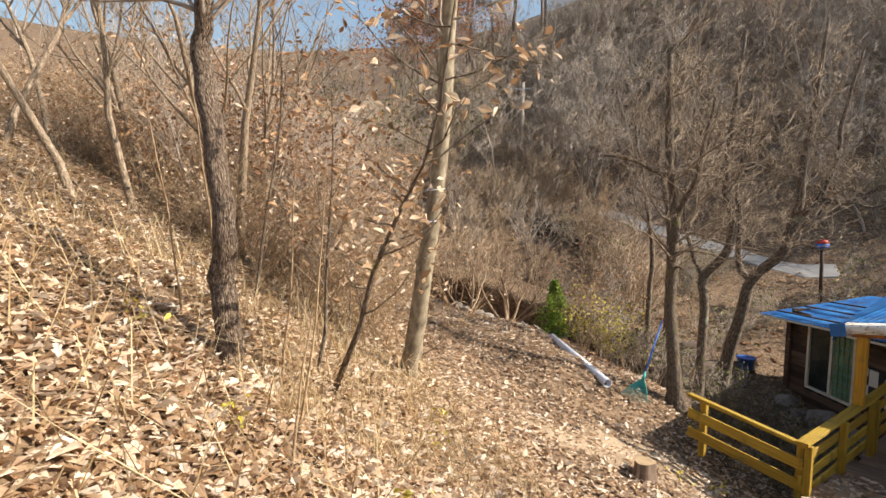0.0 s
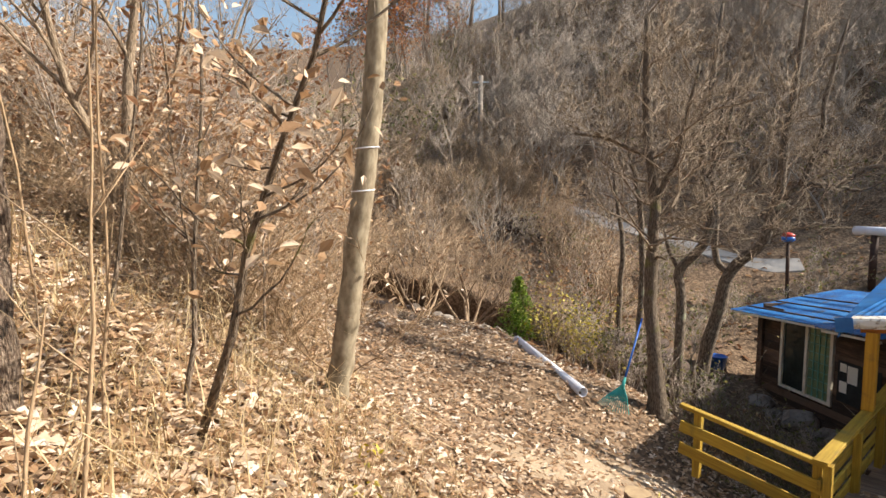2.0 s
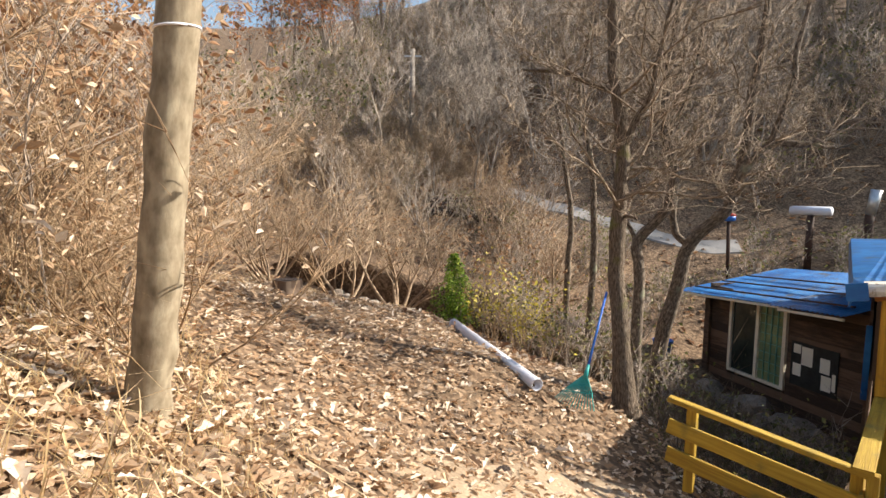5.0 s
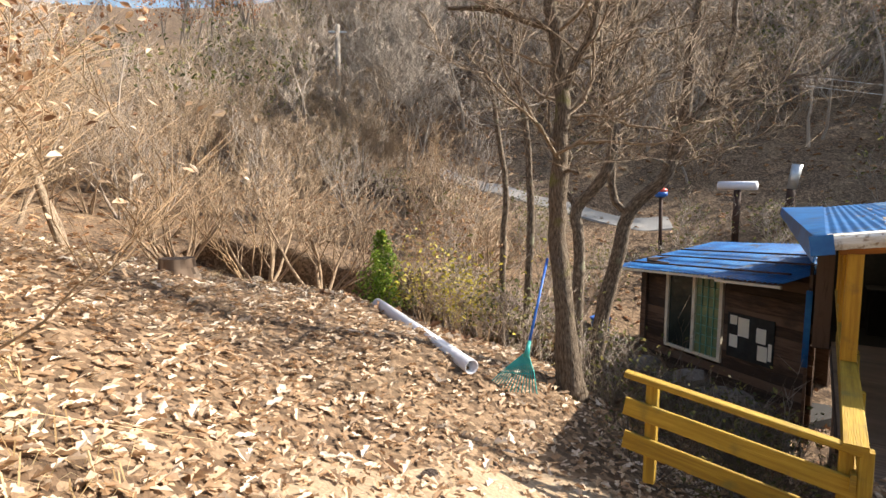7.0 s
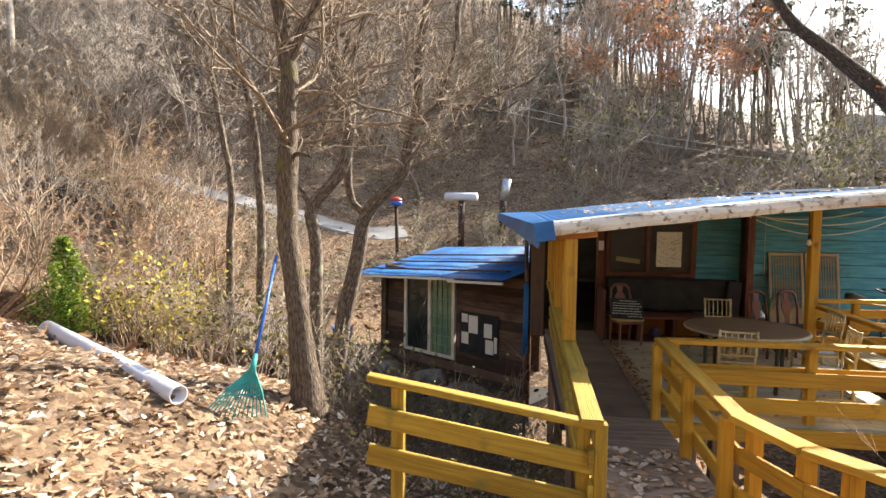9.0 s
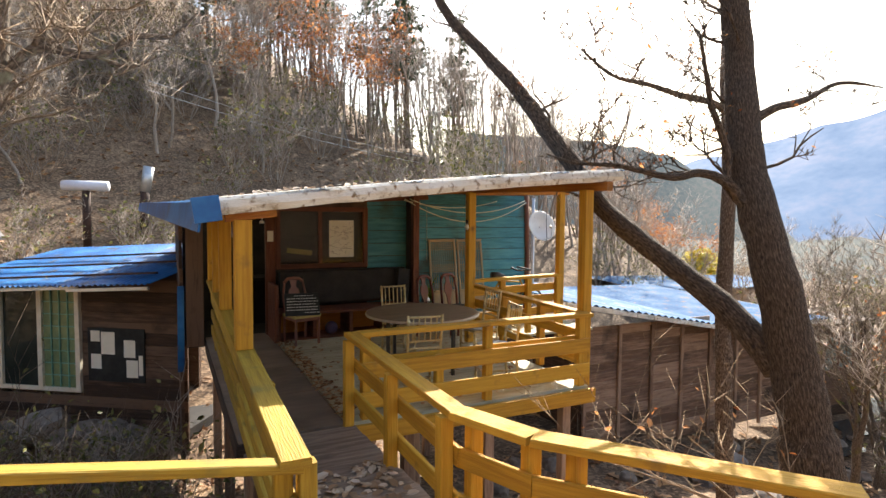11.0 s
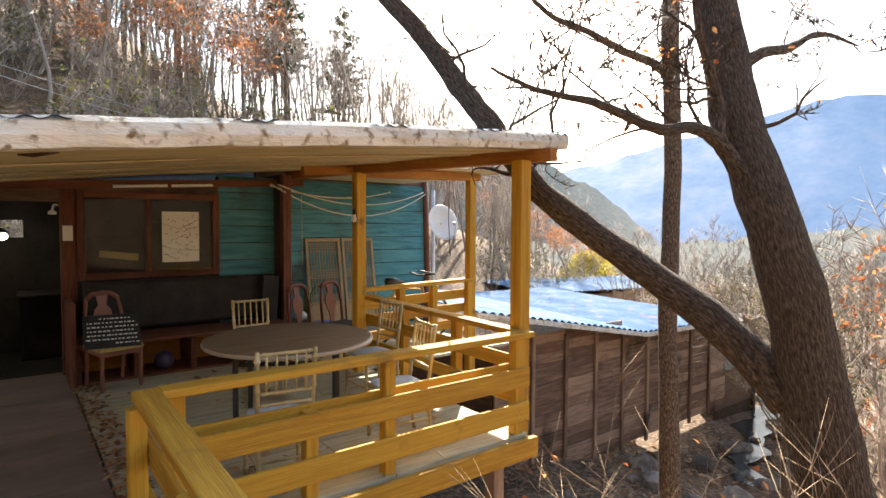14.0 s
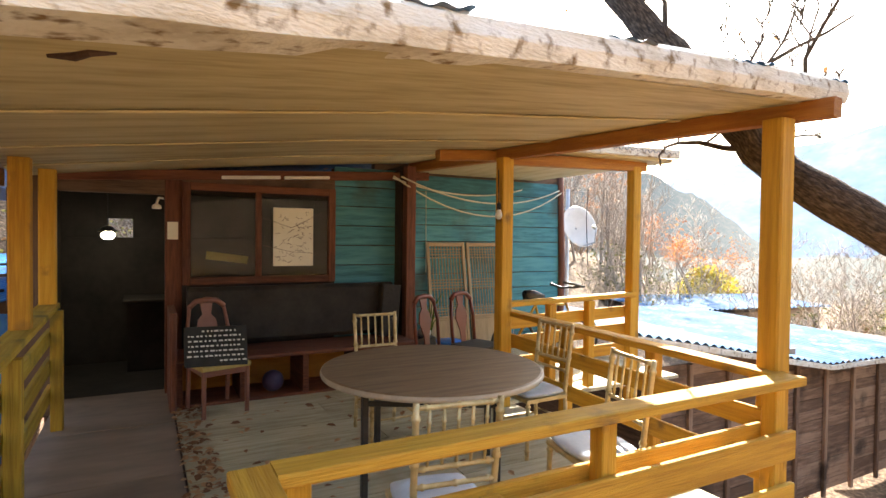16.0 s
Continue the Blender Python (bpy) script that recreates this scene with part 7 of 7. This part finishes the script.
for sx, sy, h in ((-2.05, 0.95, 1.7), (-2.9, 1.2, 2.2), (-3.4, 0.6, 2.0), (-4.2, 1.1, 2.6), (-1.7, 0.75, 1.0)):
    gzz = float(land(sx, sy))
    m, lv = Mesh(), Mesh()
    grow(m, lv, rr, (sx, sy, gzz - 0.05), (rr.uniform(0.1, 0.5), rr.uniform(-0.2, 0.2), 1), h, 0.011, 0, 1, 3, 0.1, 6, 0, 0.1, 0.1, 0.4)
    solid("bare_sapling", m, TANTWIG, "thin bare tan sapling on the bank", "sapling", group="bare saplings", smooth=True)

# dead branches reaching over the bank beside the ramp
for bx_, by_, bz_, wx, wy, ln_, seed in ((3.1, 7.7, -0.7, -1.0, 0.45, 2.2, 2), (3.2, 8.1, -0.9, -0.7, 0.8, 2.0, 5), (2.2, 7.2, -0.7, 0.3, 0.7, 1.5, 8), (2.9, 7.4, -0.6, -0.5, 0.3, 1.7, 12), (3.4, 8.6, -1.0, -0.9, 0.9, 1.8, 14)):
    rr = random.Random(seed)
    m, lv = Mesh(), Mesh()
    grow(m, lv, rr, (bx_, by_, bz_), (wx, wy, 0.45), ln_, 0.014, 0, 2, 4, 0.16, 6, 0.12, 0.08, -0.02, 0.5)
    root = thing("dead_branch", (bx_, by_, bz_), "pale bare branch reaching over the bank", "branch", "dead branches")
    part("stem", m, TANTWIG, root, smooth=True)
    if lv.v:
        part("foliage", lv, LEAFRUST, root)

# stove pipes, chimneys and pole behind the shack
chim = thing("chimney_pipe", (-4.31, 27.4, 0.9), "rusty chimney pipe with a white horizontal cowl", "chimney")
part("pipe", Mesh().tube([(-4.31, 27.4, float(land(-4.31, 27.4)) - 0.1), (-4.31, 27.4, 2.85)], 0.13, 12), RUST, chim, smooth=True)
part("cowl", Mesh().tube([(-5.0, 27.6, 3.02), (-3.65, 27.2, 3.0)], 0.17, 16), PVC, chim, "white cowl tube", smooth=True)
chim2 = thing("chimney_pipe", (-2.6, 28.9, 1.0), "dark stove pipe with a tilted bright metal cap", "chimney")
part("pipe", Mesh().tube([(-2.66, 28.9, float(land(-2.6, 28.9)) - 0.1), (-2.6, 28.9, 3.0)], 0.16, 12), RUST, chim2, smooth=True)
part("cap", Mesh().tube([(-2.6, 28.9, 2.9), (-2.45, 28.9, 3.85)], [0.17, 0.2], 14), STEEL, chim2, smooth=True)
post_ = thing("capped_post", (-6.5, 25, 0.6), "thin dark post with a red and blue cap", "post")
part("pole", Mesh().tube([(-6.5, 25, float(land(-6.5, 25)) - 0.1), (-6.58, 25, 2.6)], 0.07, 8), RUST, post_, smooth=True)
part("cap", Mesh().lathe([(0.16, 0.0), (0.24, 0.06), (0.24, 0.2)], (-6.58, 25, 2.55), 12), PLASTICBLUE, post_, smooth=True)
part("lid", Mesh().lathe([(0.25, 0.0), (0.22, 0.1), (0.05, 0.16)], (-6.58, 25, 2.75), 12), RED, post_, "red lid", smooth=True)
pole = thing("utility_pole", (-24.5, 26.5, float(land(-24.5, 26.5))), "pale concrete utility pole among the trees", "pole")
part("shaft", Mesh().tube([(-24.5, 26.5, float(land(-24.5, 26.5)) - 0.5), (-24.5, 26.5, 12.0)], [0.19, 0.13], 12), STONE, pole, smooth=True)
part("crossbar", Mesh().beam((-24.9, 26.2, 11.6), (-24.1, 26.8, 11.6), 0.08, 0.08), STEEL, pole)
for a, b in (((-2.5, 33, 7.5), (30, 40, 5.2)), ((-2.5, 33, 7.9), (30, 40, 5.6))):
    solid("overhead_wire", Mesh().tube([tuple(Vector(a).lerp(Vector(b), k / 8) - Vector((0, 0, 1.2 * 4 * (k / 8) * (1 - k / 8)))) for k in range(9)], 0.012, 4), STEEL, "thin overhead wire across the slope", "wire", group="overhead wires")

# logs, stones and tub in the hollow
rr = random.Random(15)
for k in range(34):
    row, col = k // 9, k % 9
    x, y = -9.6 + col * 0.33 + 0.16 * (row % 2) + rr.uniform(-0.05, 0.05), 15.6 + rr.uniform(-0.2, 0.2)
    z = float(land(-8.2, 15.8)) + 0.1 + row * 0.27
    root = thing("log", (x, y, z), "split firewood log in a stack", "log", "firewood stack")
    r = rr.uniform(0.11, 0.16)
    part("bark", Mesh().tube([(x, y, z), (x + rr.uniform(-0.1, 0.1), y + 1.1, z)], r, 9), LOG, root, smooth=True)
    part("end_face", Mesh().tube([(x, y - 0.006, z), (x, y + 0.004, z)], r * 0.9, 9), CUTWOOD, root, "sawn end")
for k in range(26):
    a = rr.uniform(-0.35, 0.35)
    x, y = -17.5 + rr.uniform(-2.0, 2.0), 22.6 + rr.uniform(-0.5, 0.5)
    z = float(land(x, y)) + 0.12 + rr.uniform(0, 0.7)
    solid("log", Mesh().tube([(x - 1.1, y - a, z), (x + 1.1, y + a, z + rr.uniform(-0.15, 0.15))], rr.uniform(0.08, 0.14), 8), LOG, "dark round log in a loose pile", "log", (x, y, z), group="loose log pile", smooth=True)
solid("plastic_tub", Mesh().lathe([(0.24, 0.0), (0.3, 0.38), (0.33, 0.4), (0.31, 0.42), (0.28, 0.38)], (-6.95, 19.6, float(land(-6.95, 19.6))), 18), PLASTICBLUE, "blue plastic tub beside the shack", "tub", smooth=True)


def rock(x, y, z, s, seed, label="rough brown field stone"):
    rk = random.Random(seed)
    bm = bmesh.new()
    bmesh.ops.create_icosphere(bm, subdivisions=2, radius=s)
    for v in bm.verts:
        v.co *= 1 + 0.35 * noise.noise(v.co * (1.6 / s) + Vector((seed, 0, 0)))
        v.co.z *= 0.75
    me = bpy.data.meshes.new("stone")
    bm.to_mesh(me)
    bm.free()
    me.materials.append(STONE)
    ob = new("stone", me)
    ob.location, ob.rotation_euler = (x, y, z), (0, 0, rk.uniform(0, 6))
    return tagged(ob, label, "stone", "loose stones")


for k in range(12):
    s = 0.4 + k * 0.42
    p = sp(s, 0.45 + rr.uniform(-0.1, 0.25), -2.35 + rr.uniform(-0.1, 0.35))
    rock(p[0], p[1], p[2], rr.uniform(0.3, 0.5), k, "large brown boulder at the foot of the shack")
for k in range(10):
    x, y = -15.2 + k * 0.5, 13.2 + rr.uniform(-0.3, 0.3)
    rock(x, y, float(land(x, y)) + 0.05, rr.uniform(0.15, 0.3), 40 + k)
for k in range(26):
    x, y = rr.uniform(2.4, 9.5), rr.uniform(9.0, 13.6)
    rock(x, y, float(land(x, y)) + 0.02, rr.uniform(0.1, 0.26), 60 + k)
for k in range(30):
    x, y = rr.uniform(9.0, 16.0), rr.uniform(9.5, 14.0)
    rock(x, y, float(land(x, y)) + 0.06, rr.uniform(0.12, 0.34), 100 + k)

# leaves blown onto the ramp, deck edge and roofs
def drift(name, count, size, box_, zf, mat, seed, label):
    m = Mesh()
    rk = random.Random(seed)
    for k in range(count):
        x, y = rk.uniform(box_[0], box_[1]), rk.uniform(box_[2], box_[3])
        leaf_flat(m, rk, (x, y, zf(x, y) + 0.012), size)
    return tagged(new(name, m.data(name, mat)), label, "leaves", kind="stuff")


def leaf_flat(m, rk, at, size):
    rot = Euler((rk.uniform(-0.35, 0.35), rk.uniform(-0.35, 0.35), rk.uniform(0, 6.28))).to_matrix()
    s = size * rk.uniform(0.6, 1.3)
    k, o = len(m.v), Vector(at)
    for p in ((0, -0.5, 0), (0.32, -0.1, 0.1), (0.25, 0.3, 0.1), (0, 0.55, 0.02), (-0.25, 0.3, 0.1), (-0.32, -0.1, 0.1)):
        m.v.append(tuple(o + rot @ (Vector(p) * s)))
    for fc in ((0, 1, 2, 3), (0, 3, 4, 5)):
        m.f.append([k + i for i in fc])
        m.uv.append([(0, 0)] * 4)


drift("blown_leaves", 750, 0.085, (-1.25, -0.35, 6.0, 9.2), lambda x, y: 0.24 * (10.25 - y) / 4.2 + 0.005, LEAFTAN, 4, "dead leaves covering the foot of the ramp")
drift("blown_leaves", 420, 0.06, (-0.34, -0.1, 10.4, 14.4), lambda x, y: 0.002, LEAFBROWN, 5, "brown leaves gathered along the deck seam")
drift("blown_leaves", 150, 0.07, (-0.1, 2.5, 10.5, 14.0), lambda x, y: 0.002, LEAFBROWN, 6, "scattered brown leaves on the pale deck")
drift("blown_leaves", 120, 0.09, (-1.2, 2.6, 10.4, 15.5), lambda x, y: roof_z(x, y) + 0.15 - 0.012 * (y - 10.0), LEAFTAN, 7, "dead leaves on the porch roof")
for n, (x, y) in enumerate(((-2.2, 7.3), (-1.7, 7.2), (-2.5, 6.9), (-0.75, 0.9), (-1.5, 1.4), (-2.6, 2.5), (-3.1, 2.9), (-1.9, 0.5), (-2.9, 0.2))):
    rk = random.Random(n)
    m = Mesh()
    for k in range(16):
        leaf(m, rk, (x + rk.gauss(0, 0.07), y + rk.gauss(0, 0.07), float(land(x, y)) + rk.uniform(0.03, 0.16)), 0.055)
    solid("yellow_weed", m, LEAFYELLOW, "low weed with bright yellow leaves", "weed", group="yellow weeds")
ybush = thing("yellow_bush", (34, 34, float(land(34, 34))), "rounded yellow bush far down the valley", "bush")
rk = random.Random(3)
m = Mesh()
for k in range(1400):
    a, r, h = rk.uniform(0, 6.28), 2.6 * math.sqrt(rk.random()), rk.random()
    r *= math.sqrt(max(0.05, 1 - h * h))
    leaf(m, rk, (34 + r * math.cos(a), 34 + r * math.sin(a), -3.4 + 3.0 * h + rk.gauss(0, 0.15)), 0.4)
part("crown", m, LEAFYELLOW, ybush)
part("stem", Mesh().tube([(34, 34, float(land(34, 34)) - 0.2), (34, 34, -1.5)], [0.2, 0.08], 6), TWIG, ybush)
low = thing("low_roof", (22, 24, -1.6), "second pale blue corrugated roof beyond the shed", "roof", kind="structure")
for k in range(5):
    part("roof_sheet", corrugated(17 + 2.2 * k, 19.2 + 2.2 * k, 23, 27, lambda u, v: -1.05 - 0.03 * (u - 17) + 0.05 * (v - 23), pitch=0.3, depth=0.03), PALEBLUE, low, smooth=True)
part("low_wall", Mesh().box(17.2, 27.6, 23.3, 26.8, -4.5, -1.4), GREYWOOD, low)

# yellow-leaved bushes and a log stack beyond the pipe
edge = random.Random(21)
gold = [plant("golden_bush", 190 + k, 1.7, 0.014, 2, TWIG, LEAFYELLOW, "sparse bush with small yellow autumn leaves", "bush", stems=5, spread=0.5, trunk=0.7, split=4, wander=0.26, leafy=0.9, leaf_size=0.1, sides=3, ends=1.6, thin=0.005) for k in range(2)]
tanbush = [plant("oak_sapling", 195, 2.6, 0.02, 2, TWIG, LEAFBROWN, "slim sapling with light brown dry leaves", "sapling", stems=2, spread=0.3, trunk=0.75, split=5, wander=0.24, leafy=1.6, leaf_size=0.11, sides=4, ends=1.6, thin=0.005)]
scatter(gold, [(-8.7, 12.5), (-8.2, 12.1), (-7.6, 12.3), (-7.9, 12.9), (-6.9, 12.0)], edge, 0.6, 1.05)
scatter(tanbush, [(-8.4, 13.2), (-7.5, 13.4), (-9.9, 13.4)], edge, 0.8, 1.1)
retire(gold + tanbush)
stack = thing("log_stack", (-8.3, 14.6, float(land(-8.3, 14.6))), "stack of dark weathered logs below the yard edge", "logs")
for row in range(4):
    for k in range(5 - row):
        y_ = 14.2 + 0.26 * k + 0.13 * row
        z_ = float(land(-8.3, 14.6)) + 0.12 + row * 0.22
        part("log", Mesh().tube([(-9.3 + edge.uniform(-0.2, 0.2), y_, z_), (-8.3, y_ + edge.uniform(-0.03, 0.03), z_ + 0.02), (-7.2 + edge.uniform(-0.2, 0.2), y_, z_)], [0.12, 0.115, 0.11], 10), BARKDARK, stack, smooth=True)
